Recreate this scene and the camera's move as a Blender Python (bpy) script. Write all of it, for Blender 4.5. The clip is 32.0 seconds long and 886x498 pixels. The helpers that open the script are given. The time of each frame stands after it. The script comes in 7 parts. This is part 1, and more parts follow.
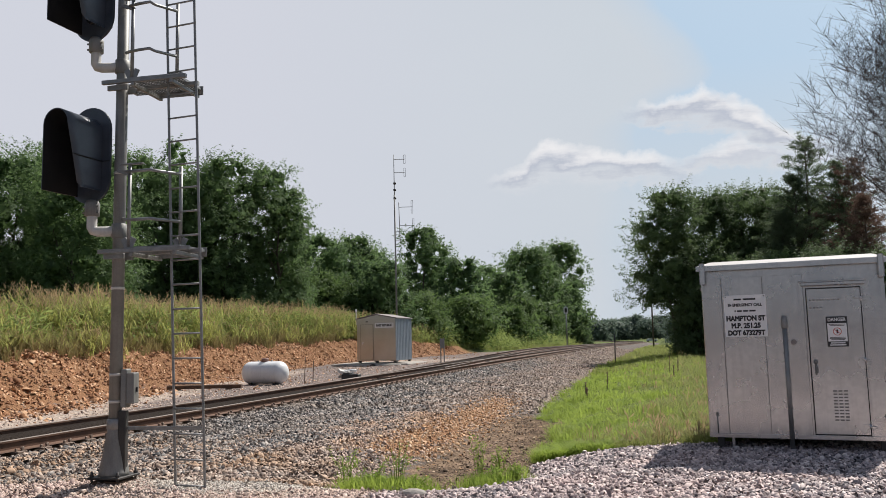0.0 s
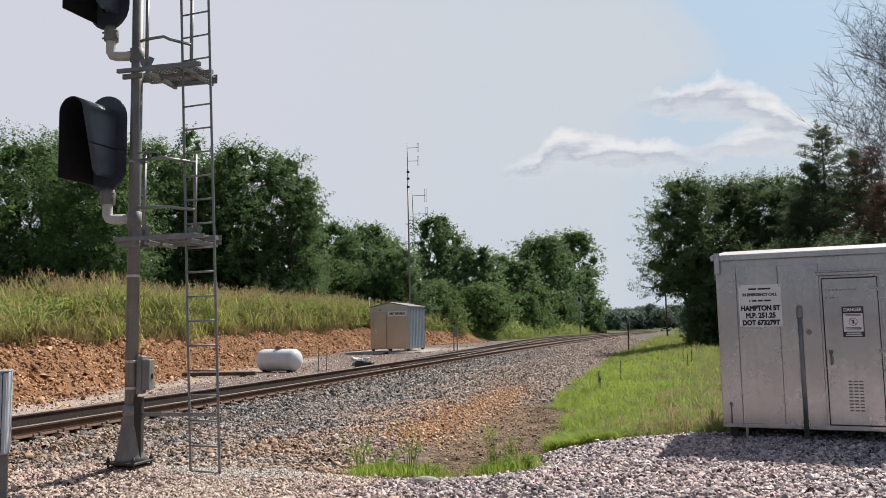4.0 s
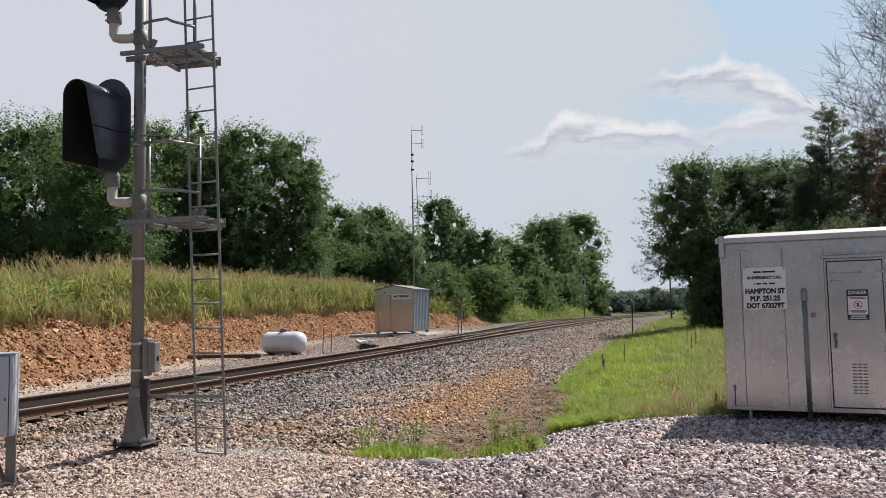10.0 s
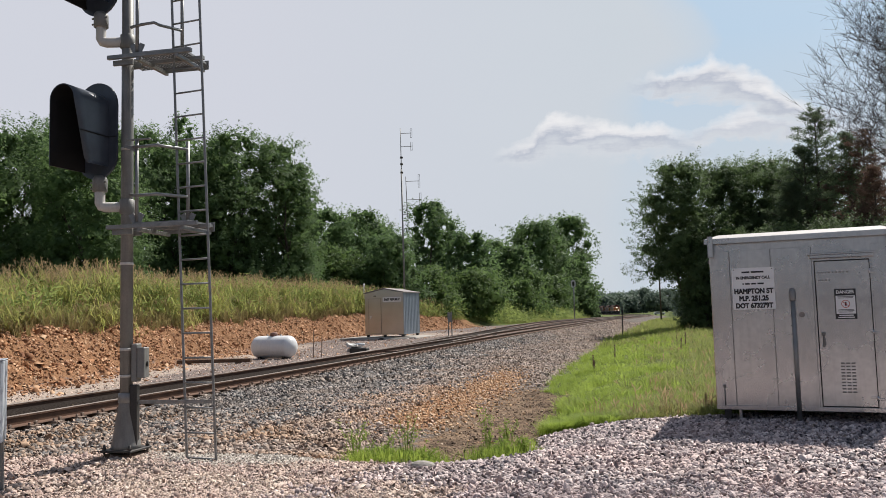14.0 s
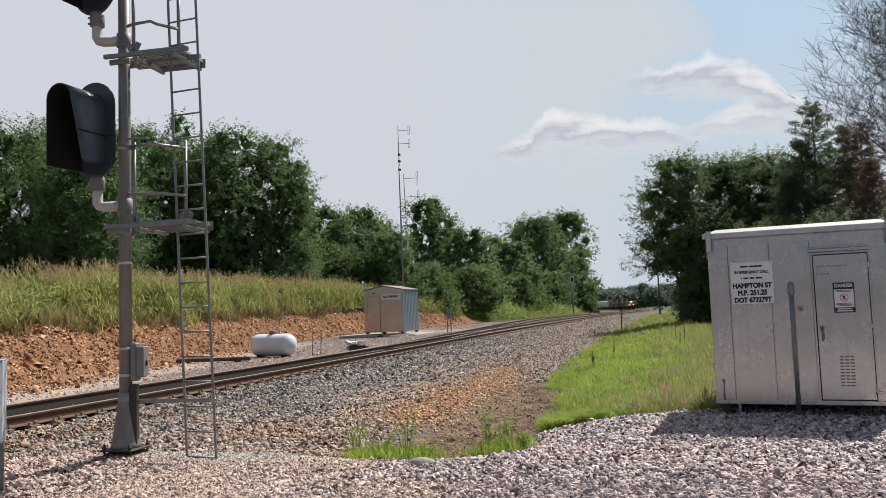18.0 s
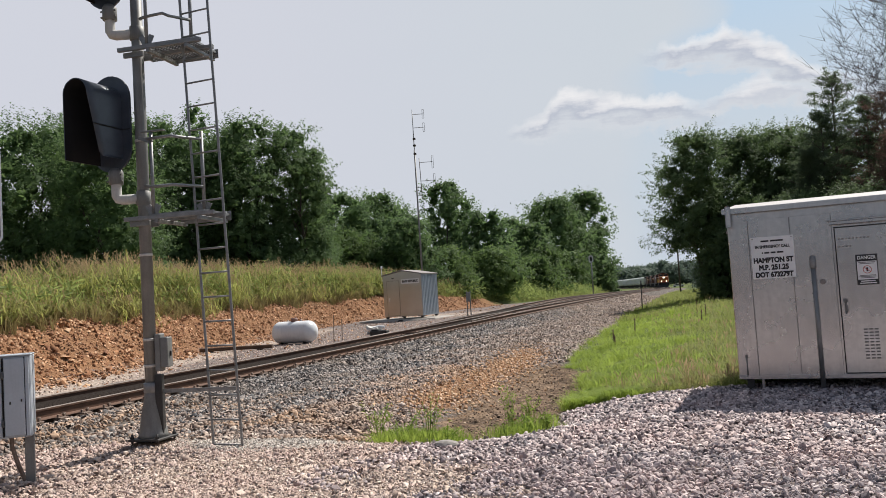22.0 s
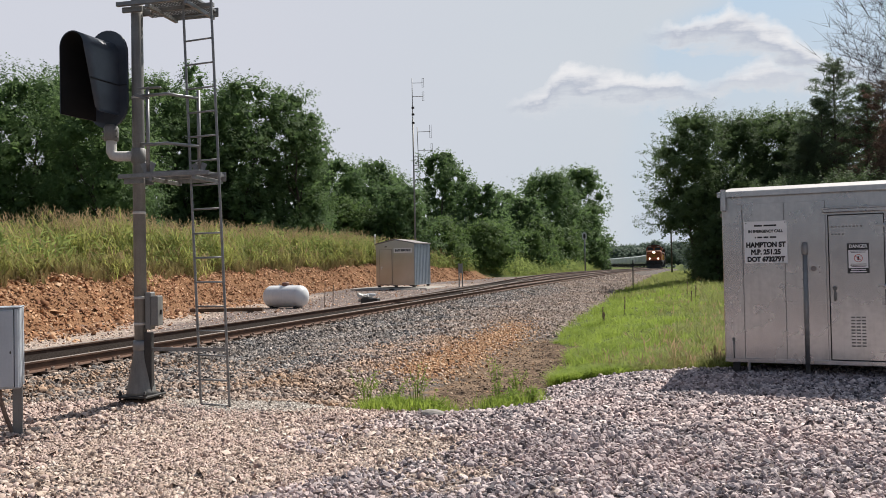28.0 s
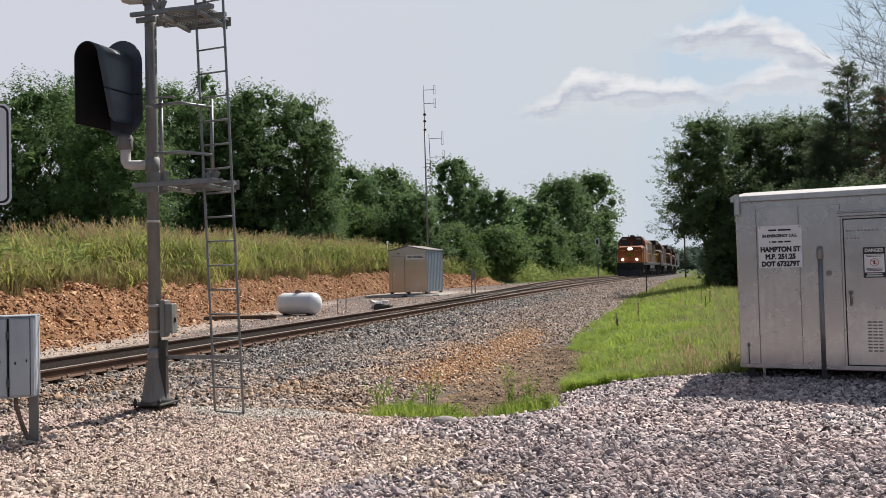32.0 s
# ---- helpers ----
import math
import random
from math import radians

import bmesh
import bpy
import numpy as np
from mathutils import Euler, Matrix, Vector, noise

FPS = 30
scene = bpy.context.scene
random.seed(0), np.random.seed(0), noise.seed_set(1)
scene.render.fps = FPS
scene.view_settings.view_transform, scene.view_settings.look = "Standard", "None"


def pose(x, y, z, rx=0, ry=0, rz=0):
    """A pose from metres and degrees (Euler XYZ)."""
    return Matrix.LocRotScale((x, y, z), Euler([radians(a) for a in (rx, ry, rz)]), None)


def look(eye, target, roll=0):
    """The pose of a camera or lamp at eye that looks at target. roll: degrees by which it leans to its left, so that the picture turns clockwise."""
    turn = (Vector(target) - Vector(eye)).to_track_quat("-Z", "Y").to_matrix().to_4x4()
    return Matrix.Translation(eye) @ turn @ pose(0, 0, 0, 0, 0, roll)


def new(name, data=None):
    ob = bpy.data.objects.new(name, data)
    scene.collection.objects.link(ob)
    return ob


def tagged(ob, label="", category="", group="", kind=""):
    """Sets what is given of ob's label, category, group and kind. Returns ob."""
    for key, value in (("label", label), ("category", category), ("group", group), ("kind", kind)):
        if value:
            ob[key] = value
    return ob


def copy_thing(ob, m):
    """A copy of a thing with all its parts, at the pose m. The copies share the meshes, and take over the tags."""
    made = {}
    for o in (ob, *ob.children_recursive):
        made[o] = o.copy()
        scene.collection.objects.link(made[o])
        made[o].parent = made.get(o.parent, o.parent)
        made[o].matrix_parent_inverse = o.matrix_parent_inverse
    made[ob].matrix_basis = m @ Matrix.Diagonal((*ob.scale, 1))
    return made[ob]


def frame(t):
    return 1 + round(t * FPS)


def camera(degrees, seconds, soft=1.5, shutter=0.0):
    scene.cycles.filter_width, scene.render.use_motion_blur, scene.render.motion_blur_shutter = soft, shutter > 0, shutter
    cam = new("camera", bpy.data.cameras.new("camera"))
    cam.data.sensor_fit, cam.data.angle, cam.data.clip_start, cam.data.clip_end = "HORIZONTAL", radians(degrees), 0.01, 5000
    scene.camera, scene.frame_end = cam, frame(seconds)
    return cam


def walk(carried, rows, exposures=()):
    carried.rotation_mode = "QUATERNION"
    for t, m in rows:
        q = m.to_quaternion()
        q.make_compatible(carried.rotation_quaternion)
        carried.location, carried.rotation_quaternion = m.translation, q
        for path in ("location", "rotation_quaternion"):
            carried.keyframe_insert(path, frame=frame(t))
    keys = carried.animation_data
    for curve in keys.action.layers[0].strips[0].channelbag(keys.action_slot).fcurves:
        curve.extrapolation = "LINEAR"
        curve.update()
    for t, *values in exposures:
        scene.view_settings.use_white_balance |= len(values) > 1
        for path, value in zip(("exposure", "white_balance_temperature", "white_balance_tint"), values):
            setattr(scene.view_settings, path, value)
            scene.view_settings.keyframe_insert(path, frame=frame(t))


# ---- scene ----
EYE = 1.70
cam = camera(57.8, 32.0, soft=0.9)
PATH = [
    (0.0, 96.449, 1.361, 14.001), (0.5, 96.34, 1.389, 14.077), (1.0, 96.08, 1.428, 14.213), (1.5, 95.85, 1.419, 14.314),
    (2.0, 95.747, 1.29, 14.421), (2.5, 95.843, 1.164, 14.565), (3.0, 95.978, 1.05, 14.716), (3.5, 95.893, 1.002, 14.893),
    (5.5, 94.971, 1.571, 14.707), (6.0, 95.125, 1.593, 14.55), (6.5, 95.163, 1.491, 14.561), (7.0, 94.981, 1.308, 14.777),
    (7.5, 94.731, 1.156, 15.03), (8.0, 94.51, 1.041, 15.215), (8.5, 94.365, 0.944, 15.278), (9.0, 94.332, 0.891, 15.28),
    (9.5, 94.381, 0.962, 15.264), (10.0, 94.442, 1.085, 15.231), (10.5, 94.38, 1.284, 15.225), (11.0, 94.217, 1.439, 15.163),
    (11.5, 94.008, 1.655, 15.014), (12.0, 93.943, 1.695, 14.812), (12.5, 94.083, 1.633, 14.616), (13.0, 94.33, 1.548, 14.475),
    (13.5, 94.534, 1.561, 14.469), (14.0, 94.613, 1.572, 14.547), (14.5, 94.582, 1.654, 14.647), (16.5, 94.417, 1.713, 14.692),
    (17.0, 94.44, 1.773, 14.54), (17.5, 94.424, 1.863, 14.437), (18.0, 94.384, 2.028, 14.475), (18.5, 94.38, 2.212, 14.615),
    (19.0, 94.421, 2.293, 14.83), (19.5, 94.533, 2.137, 15.003), (20.0, 94.637, 1.926, 15.143), (20.5, 94.638, 1.841, 15.284),
    (21.0, 94.427, 2.104, 15.483), (21.5, 93.943, 2.788, 15.739), (22.0, 93.258, 3.57, 15.858), (22.5, 92.384, 4.071, 15.888),
    (23.0, 91.523, 4.089, 15.727), (23.5, 91.013, 3.553, 15.415), (24.0, 90.842, 2.879, 14.851), (24.5, 90.738, 2.273, 14.269),
    (25.0, 90.536, 1.91, 13.812), (25.5, 90.072, 1.677, 13.534), (27.5, 90.912, 1.284, 14.753), (28.0, 91.156, 1.127, 15.309),
    (28.5, 91.074, 1.133, 15.675), (29.0, 90.82, 1.184, 15.916), (29.5, 90.563, 1.25, 15.975), (30.0, 90.45, 1.356, 15.982),
    (30.5, 90.565, 1.373, 15.954), (31.0, 90.917, 1.394, 15.961), (31.5, 91.331, 1.442, 16.069), (32.0, 91.639, 1.438, 16.207),
]
walk(cam, [(t, pose(0, 0, EYE, rx, ry, rz)) for t, rx, ry, rz in PATH])

# ---- light ----
SUN_TO = Vector((0.42, 0.91, 1.22)).normalized()
elev = math.asin(SUN_TO.z)
azim = math.atan2(SUN_TO.x, SUN_TO.y)
sun = new("sun", bpy.data.lights.new("sun", "SUN"))
sun.data.energy, sun.data.angle, sun.data.color = 6.0, radians(0.6), (1.0, 0.95, 0.87)
sun.matrix_world = look((0, 0, 60), Vector((0, 0, 60)) - SUN_TO)

world = bpy.data.worlds.new("sky")
scene.world = world
world.use_nodes = True
scene.view_settings.exposure = 0.0


class Nodes:
    """A small helper to write node trees in few lines."""

    def __init__(self, tree):
        self.t = tree
        tree.nodes.clear()

    def add(self, kind, props=None, **ins):
        n = self.t.nodes.new(kind)
        for k, v in (props or {}).items():
            setattr(n, k, v)
        for k, v in ins.items():
            self.set(n, k.replace("_", " "), v)
        return n

    def set(self, n, key, v):
        s = n.inputs[int(key[1:])] if key[0] == "i" and key[1:].isdigit() else n.inputs[key]
        if isinstance(v, bpy.types.NodeSocket):
            self.t.links.new(v, s)
        else:
            s.default_value = v

    def math(self, op, a, b=0.0, clamp=False):
        n = self.add("ShaderNodeMath", {"operation": op, "use_clamp": clamp}, i0=a, i1=b)
        return n.outputs[0]

    def mix(self, f, a, b, mode="MIX"):
        n = self.t.nodes.new("ShaderNodeMix")
        n.data_type, n.blend_type = "RGBA", mode
        for i, v in ((0, f), (6, a), (7, b)):
            if isinstance(v, bpy.types.NodeSocket):
                self.t.links.new(v, n.inputs[i])
            else:
                n.inputs[i].default_value = v if i == 0 else (*v[:3], 1)
        return n.outputs[2]

    def ramp(self, f, stops):
        n = self.t.nodes.new("ShaderNodeValToRGB")
        self.t.links.new(f, n.inputs[0])
        e = n.color_ramp.elements
        while len(e) < len(stops):
            e.new(0.5)
        for el, (p, c) in zip(e, stops):
            el.position = p
            el.color = (c, c, c, 1) if isinstance(c, (int, float)) else (*c, 1)
        return n.outputs[0]

    def noise(self, vec, scale, detail=4.0, rough=0.55, out=0):
        n = self.add("ShaderNodeTexNoise", Scale=scale, Detail=detail, Roughness=rough)
        if vec is not None:
            self.t.links.new(vec, n.inputs["Vector"])
        return n.outputs[out]


def build_sky():
    N = Nodes(world.node_tree)
    co = N.add("ShaderNodeTexCoord").outputs["Generated"]
    nish = N.add("ShaderNodeTexSky", {"sky_type": "NISHITA", "sun_disc": False, "sun_elevation": elev, "sun_rotation": azim,
                                      "air_density": 1.0, "dust_density": 3.0, "ozone_density": 1.5}).outputs[0]
    sep = N.add("ShaderNodeSeparateXYZ", Vector=co)
    x, y, z = sep.outputs[0], sep.outputs[1], sep.outputs[2]
    yy = N.math("MAXIMUM", y, 0.05)
    u = N.math("DIVIDE", x, yy)
    v = N.math("DIVIDE", z, yy)
    flat = N.add("ShaderNodeCombineXYZ", X=u, Y=v, Z=0.0).outputs[0]
    stretched = N.add("ShaderNodeCombineXYZ", X=u, Y=N.math("MULTIPLY", v, 2.2), Z=0.3).outputs[0]
    # hazy veil of high cloud, open to blue towards the sunlit side
    veil_n = N.noise(stretched, 3.2, 6.0, 0.5)
    # its rim bulges out at mid height and gives way to blue
    wave = N.math("ADD", v, N.math("MULTIPLY", N.math("SUBTRACT", N.noise(flat, 14.0, 4.0), 0.5), 0.03))
    line = N.ramp(wave, [(0.18, 0.50), (0.242, 0.48), (0.258, 0.50), (0.294, 0.635), (0.306, 0.70), (0.32, 0.72), (0.357, 0.675), (0.406, 0.56), (0.47, 0.48)])
    rim = N.math("SUBTRACT", N.math("SUBTRACT", N.math("MULTIPLY", line, 0.4), 0.2), u)
    edge = N.math("ADD", N.math("MULTIPLY", rim, 13.0), N.math("MULTIPLY", N.math("SUBTRACT", veil_n, 0.5), 0.7))
    veil = N.ramp(N.math("ADD", edge, 0.3), [(0.10, 0.0), (0.34, 0.55), (0.62, 0.8), (1.0, 1.0)])
    low = N.ramp(v, [(0.16, 1.0), (0.33, 0.0)])
    veil = N.math("MAXIMUM", veil, N.math("MULTIPLY", low, 0.8))
    blue = N.mix(0.85, nish, (4.75, 6.3, 7.85))
    grey = N.mix(N.noise(stretched, 1.7, 5.0), (5.6, 6.15, 6.85), (6.35, 6.8, 7.3))
    # the veil is greyer away from the opening
    grey = N.mix(N.ramp(N.math("ADD", N.math("MULTIPLY", u, 1.4), 1.0), [(0.25, 1.0), (0.95, 0.0)]), grey, (6.35, 6.55, 7.3))
    base = N.mix(veil, blue, grey)
    # away from the sun the sky is clear and deeper
    clear = N.mix(0.6, nish, (2.1, 2.45, 3.1))
    base = N.mix(N.ramp(y, [(0.05, 0.0), (0.45, 1.0)]), clear, base)
    # cumulus banks low in the sky: crisp lit tops over greyer bellies that fray below
    puff = N.noise(flat, 13.0, 6.0, 0.55)
    fine = N.noise(flat, 48.0, 5.0, 0.6)
    smear = N.noise(N.add("ShaderNodeCombineXYZ", X=N.math("ADD", u, N.math("MULTIPLY", v, 0.5)), Y=N.math("MULTIPLY", v, 4.0), Z=0.7).outputs[0], 13.0, 5.0, 0.55)

    def bank(col, u0, u1, tops, floor, slope, rim, dark):
        """A cloud between u0 and u1 whose top follows tops (share of the way, height) over a flat base."""
        lo, hi = min(h for _, h in tops), max(h for _, h in tops)
        f = N.math("DIVIDE", N.math("SUBTRACT", u, u0), u1 - u0)
        line = N.math("ADD", lo, N.math("MULTIPLY", N.ramp(f, [(p, (h - lo) / (hi - lo)) for p, h in tops]), hi - lo))
        rag = N.math("ADD", N.math("MULTIPLY", N.math("SUBTRACT", puff, 0.5), 0.058), N.math("MULTIPLY", N.math("SUBTRACT", fine, 0.5), 0.022))
        down = N.math("ADD", N.math("SUBTRACT", N.math("ADD", line, 0.005), v), rag)
        base_v = N.math("ADD", floor, N.math("MULTIPLY", f, slope))
        k = N.math("DIVIDE", down, N.math("MAXIMUM", N.math("SUBTRACT", line, base_v), 0.012))
        drift = N.math("MULTIPLY", N.math("SUBTRACT", smear, 0.5), 1.3)
        top = N.ramp(N.math("DIVIDE", down, rim), [(0.0, 0.0), (0.55, 0.75), (1.0, 1.0)])
        under = N.ramp(N.math("ADD", k, drift), [(0.72, 1.0), (1.0, 0.35), (1.0, 0.0)])
        fade = N.ramp(k, [(0.85, 1.0), (1.0, 0.0)])
        ends = N.math("MULTIPLY", N.ramp(f, [(0.0, 0.0), (0.14, 1.0)]), N.ramp(f, [(0.76, 1.0), (1.0, 0.0)]))
        m = N.math("MULTIPLY", N.math("MULTIPLY", N.math("MULTIPLY", top, under), fade), ends)
        lit = N.math("ADD", k, drift)
        shade = N.ramp(lit, [(0.10, (8.5, 8.45, 8.6)), (0.30, (7.3, 7.4, 7.8)), (0.50, dark), (0.78, (6.5, 6.8, 7.3))])
        return N.mix(m, col, shade)

    c = bank(base, 0.03, 0.25, [(0.0, 0.206), (0.30, 0.2207), (0.42, 0.2301), (0.53, 0.2212), (0.75, 0.2104), (1.0, 0.199)], 0.186, 0.0, 0.018, (5.9, 6.2, 6.9))
    c = bank(c, -0.02, 0.25, [(0.0, 0.272), (0.19, 0.2856), (0.30, 0.2956), (0.38, 0.3002), (0.46, 0.2854), (0.58, 0.2719), (0.69, 0.252), (0.78, 0.2329), (1.0, 0.210)], 0.256, -0.075, 0.016, (5.1, 5.45, 6.3))
    c = bank(c, -0.19, 0.085, [(0.0, 0.203), (0.20, 0.2218), (0.265, 0.2407), (0.305, 0.2456), (0.46, 0.2362), (0.63, 0.228), (0.75, 0.2203), (0.85, 0.2077), (1.0, 0.190)], 0.180, -0.008, 0.016, (5.1, 5.45, 6.25))
    bg = N.add("ShaderNodeBackground", Color=c, Strength=0.1)
    out = N.add("ShaderNodeOutputWorld", Surface=bg.outputs[0])


build_sky()

# ---- materials ----


def material(name):
    m = bpy.data.materials.new(name)
    m.use_nodes = True
    return m, Nodes(m.node_tree)


def finish(N, bsdf, bump=None, strength=0.3, distance=0.01):
    if bump is not None:
        b = N.add("ShaderNodeBump", Strength=strength, Distance=distance, Height=bump)
        N.t.links.new(b.outputs[0], bsdf.inputs["Normal"])
    N.add("ShaderNodeOutputMaterial", Surface=bsdf.outputs[0])


def surface(name, a, b, rough=0.7, metal=0.0, scale=6.0, grain=60.0, bump=0.2, dist=0.004, worn=None, streak=0.0):
    """A two-tone surface: broad stains, fine grain, an optional wear colour, in object metres."""
    m, N = material(name)
    co = N.add("ShaderNodeTexCoord").outputs["Object"]
    big = N.noise(co, scale, 5.0)
    fine = N.noise(co, grain, 3.0)
    f = N.math("ADD", N.math("MULTIPLY", big, 0.65), N.math("MULTIPLY", fine, 0.35))
    col = N.mix(N.ramp(f, [(0.34, 0.0), (0.66, 1.0)]), a, b)
    if streak:
        s = N.add("ShaderNodeMapping", Scale=(9.0, 9.0, 0.6), Vector=co).outputs[0]
        col = N.mix(N.math("MULTIPLY", N.ramp(N.noise(s, 2.0, 5.0), [(0.5, 0.0), (0.7, 1.0)]), streak), col, [q * 0.55 for q in a])
    if worn:
        col = N.mix(N.ramp(N.noise(co, scale * 3.1, 7.0, 0.7), [(0.56, 0.0), (0.66, 1.0)]), col, worn)
    bs = N.add("ShaderNodeBsdfPrincipled", Base_Color=col, Metallic=metal)
    N.set(bs, "Roughness", N.math("ADD", rough - 0.1, N.math("MULTIPLY", big, 0.2)))
    finish(N, bs, f, bump, dist)
    return m


def stone_mat(name, cols, rough=0.85, patch=None):
    """Loose stones: each island takes its own tone, and broad patches lean to another."""
    m, N = material(name)
    geo = N.add("ShaderNodeNewGeometry")
    co = N.add("ShaderNodeTexCoord").outputs["Object"]
    rnd = geo.outputs["Random Per Island"]
    stops = [(i / (len(cols) - 1), c) for i, c in enumerate(cols)]
    col = N.ramp(rnd, stops)
    if patch:
        big = N.noise(co, 0.75, 4.0, 0.6)
        col = N.mix(N.ramp(big, [(0.42, 0.0), (0.64, 0.62)]), col, N.mix(rnd, [q * 0.7 for q in patch], [q * 1.3 for q in patch]))
    fine = N.noise(co, 55.0, 4.0, 0.65)
    col = N.mix(N.math("MULTIPLY", fine, 0.4), col, (0.55, 0.52, 0.49), "OVERLAY")
    bs = N.add("ShaderNodeBsdfPrincipled", Base_Color=col, Roughness=rough)
    N.set(bs, "Specular IOR Level", 0.22)
    finish(N, bs, fine, 0.5, 0.006)
    return m


def leaf_mat(name, dark, light, translucent=0.35, alt=None, patches=0.3):
    """Leaves or blades: each its own tone, drifting from clump to clump; alt is a second hue that takes over in places."""
    m, N = material(name)
    geo = N.add("ShaderNodeNewGeometry")
    co = N.add("ShaderNodeTexCoord").outputs["Object"]
    rnd = geo.outputs["Random Per Island"]
    patch = N.ramp(N.noise(co, 0.7, 4.0), [(0.32, 0.0), (0.68, 1.0)])
    f = N.math("ADD", N.math("MULTIPLY", rnd, 0.35), N.math("MULTIPLY", patch, 0.65), clamp=True)
    col = N.mix(f, dark, light)
    if alt:
        place = N.ramp(N.noise(co, patches, 4.0, 0.6), [(0.46, 0.0), (0.62, 0.85)])
        col = N.mix(place, col, N.mix(rnd, [q * 0.65 for q in alt], [q * 1.35 for q in alt]))
    d = N.add("ShaderNodeBsdfPrincipled", Base_Color=col, Roughness=0.65)
    N.set(d, "Specular IOR Level", 0.16)
    tr = N.add("ShaderNodeBsdfTranslucent", Color=N.mix(0.5, col, [min(1, q * 1.6) for q in light]))
    mx = N.add("ShaderNodeMixShader", i0=translucent)
    N.t.links.new(d.outputs[0], mx.inputs[1])
    N.t.links.new(tr.outputs[0], mx.inputs[2])
    N.add("ShaderNodeOutputMaterial", Surface=mx.outputs[0])
    return m


def glow_mat(name, col, strength):
    m, N = material(name)
    e = N.add("ShaderNodeEmission", Color=(*col, 1), Strength=strength)
    N.add("ShaderNodeOutputMaterial", Surface=e.outputs[0])
    return m


def ground_mat():
    m, N = material("ground_soil")
    co = N.add("ShaderNodeTexCoord").outputs["Object"]
    zone = N.add("ShaderNodeAttribute", {"attribute_name": "zone"}).outputs["Color"]
    sep = N.add("ShaderNodeSeparateColor", Color=zone)
    orange, mud, turf = sep.outputs[0], sep.outputs[1], sep.outputs[2]
    zone2 = N.add("ShaderNodeAttribute", {"attribute_name": "zone_b"}).outputs["Color"]
    sep2 = N.add("ShaderNodeSeparateColor", Color=zone2)
    ballast, dust, oil = sep2.outputs[0], sep2.outputs[1], sep2.outputs[2]
    vor = N.add("ShaderNodeTexVoronoi", Vector=co, Scale=17.0)
    cell = N.add("ShaderNodeSeparateColor", Color=vor.outputs["Color"]).outputs[0]
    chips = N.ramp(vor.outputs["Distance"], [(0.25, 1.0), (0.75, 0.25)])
    big = N.noise(co, 0.7, 5.0)
    mid = N.noise(co, 5.0, 5.0)
    brk = N.math("MULTIPLY", N.math("SUBTRACT", mid, 0.5), 1.6)

    def mask(s):
        return N.ramp(N.math("ADD", s, brk), [(0.35, 0.0), (0.65, 1.0)])

    pink = N.ramp(cell, [(0.0, (0.20, 0.17, 0.165)), (0.4, (0.36, 0.305, 0.29)), (0.75, (0.46, 0.40, 0.375)), (1.0, (0.56, 0.51, 0.48))])
    # dark rims round the chips and a darker whole paint the shade among stones
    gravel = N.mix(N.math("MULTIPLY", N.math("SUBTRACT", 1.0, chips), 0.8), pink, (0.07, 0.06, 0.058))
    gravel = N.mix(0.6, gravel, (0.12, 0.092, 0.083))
    bal = N.ramp(cell, [(0.0, (0.13, 0.125, 0.125)), (0.35, (0.26, 0.24, 0.23)), (0.7, (0.38, 0.335, 0.30)), (1.0, (0.50, 0.45, 0.41))])
    # ballast likewise: darkened in colour for the self-shadowing a flat sheet lacks
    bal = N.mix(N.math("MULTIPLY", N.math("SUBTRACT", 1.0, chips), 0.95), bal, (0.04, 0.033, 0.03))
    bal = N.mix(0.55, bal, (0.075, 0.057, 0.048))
    grit = N.mix(N.math("SUBTRACT", 1.0, chips), N.ramp(cell, [(0.0, (0.30, 0.235, 0.19)), (1.0, (0.56, 0.47, 0.40))]), (0.24, 0.19, 0.16))
    sand = N.mix(mid, grit, (0.47, 0.385, 0.325))
    clay = N.mix(mid, (0.13, 0.060, 0.033), (0.35, 0.195, 0.105))
    soil = N.mix(N.ramp(N.math("ADD", N.math("MULTIPLY", mid, 0.6), N.math("MULTIPLY", N.noise(co, 1.6, 5.0), 0.4)), [(0.38, 0.0), (0.62, 1.0)]), (0.045, 0.030, 0.021), (0.27, 0.185, 0.125))
    grass = N.mix(big, (0.06, 0.085, 0.022), (0.13, 0.15, 0.05))
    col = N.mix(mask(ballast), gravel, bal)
    col = N.mix(mask(dust), col, sand)
    col = N.mix(N.math("MULTIPLY", mask(oil), 0.97), col, (0.020, 0.014, 0.011))
    col = N.mix(mask(orange), col, clay)
    col = N.mix(mask(mud), col, soil)
    col = N.mix(mask(turf), col, grass)
    bs = N.add("ShaderNodeBsdfPrincipled", Base_Color=col, Roughness=0.92)
    N.set(bs, "Specular IOR Level", 0.08)
    finish(N, bs, N.math("ADD", chips, N.math("MULTIPLY", mid, 0.4)), 0.8, 0.03)
    return m


M = {}
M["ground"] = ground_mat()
M["stone"] = stone_mat("crushed_stone", [(0.105, 0.094, 0.102), (0.235, 0.214, 0.228), (0.47, 0.385, 0.375), (0.34, 0.302, 0.312), (0.61, 0.51, 0.495), (0.72, 0.625, 0.605)], patch=(0.50, 0.38, 0.36))
M["ballast"] = stone_mat("ballast_stone", [(0.047, 0.048, 0.053), (0.118, 0.116, 0.120), (0.205, 0.196, 0.194), (0.32, 0.288, 0.268), (0.45, 0.40, 0.368)], patch=(0.23, 0.18, 0.145))
M["oiled"] = stone_mat("oil_stained_stone", [(0.018, 0.015, 0.013), (0.045, 0.036, 0.030), (0.075, 0.060, 0.050), (0.11, 0.09, 0.076), (0.26, 0.225, 0.20)])
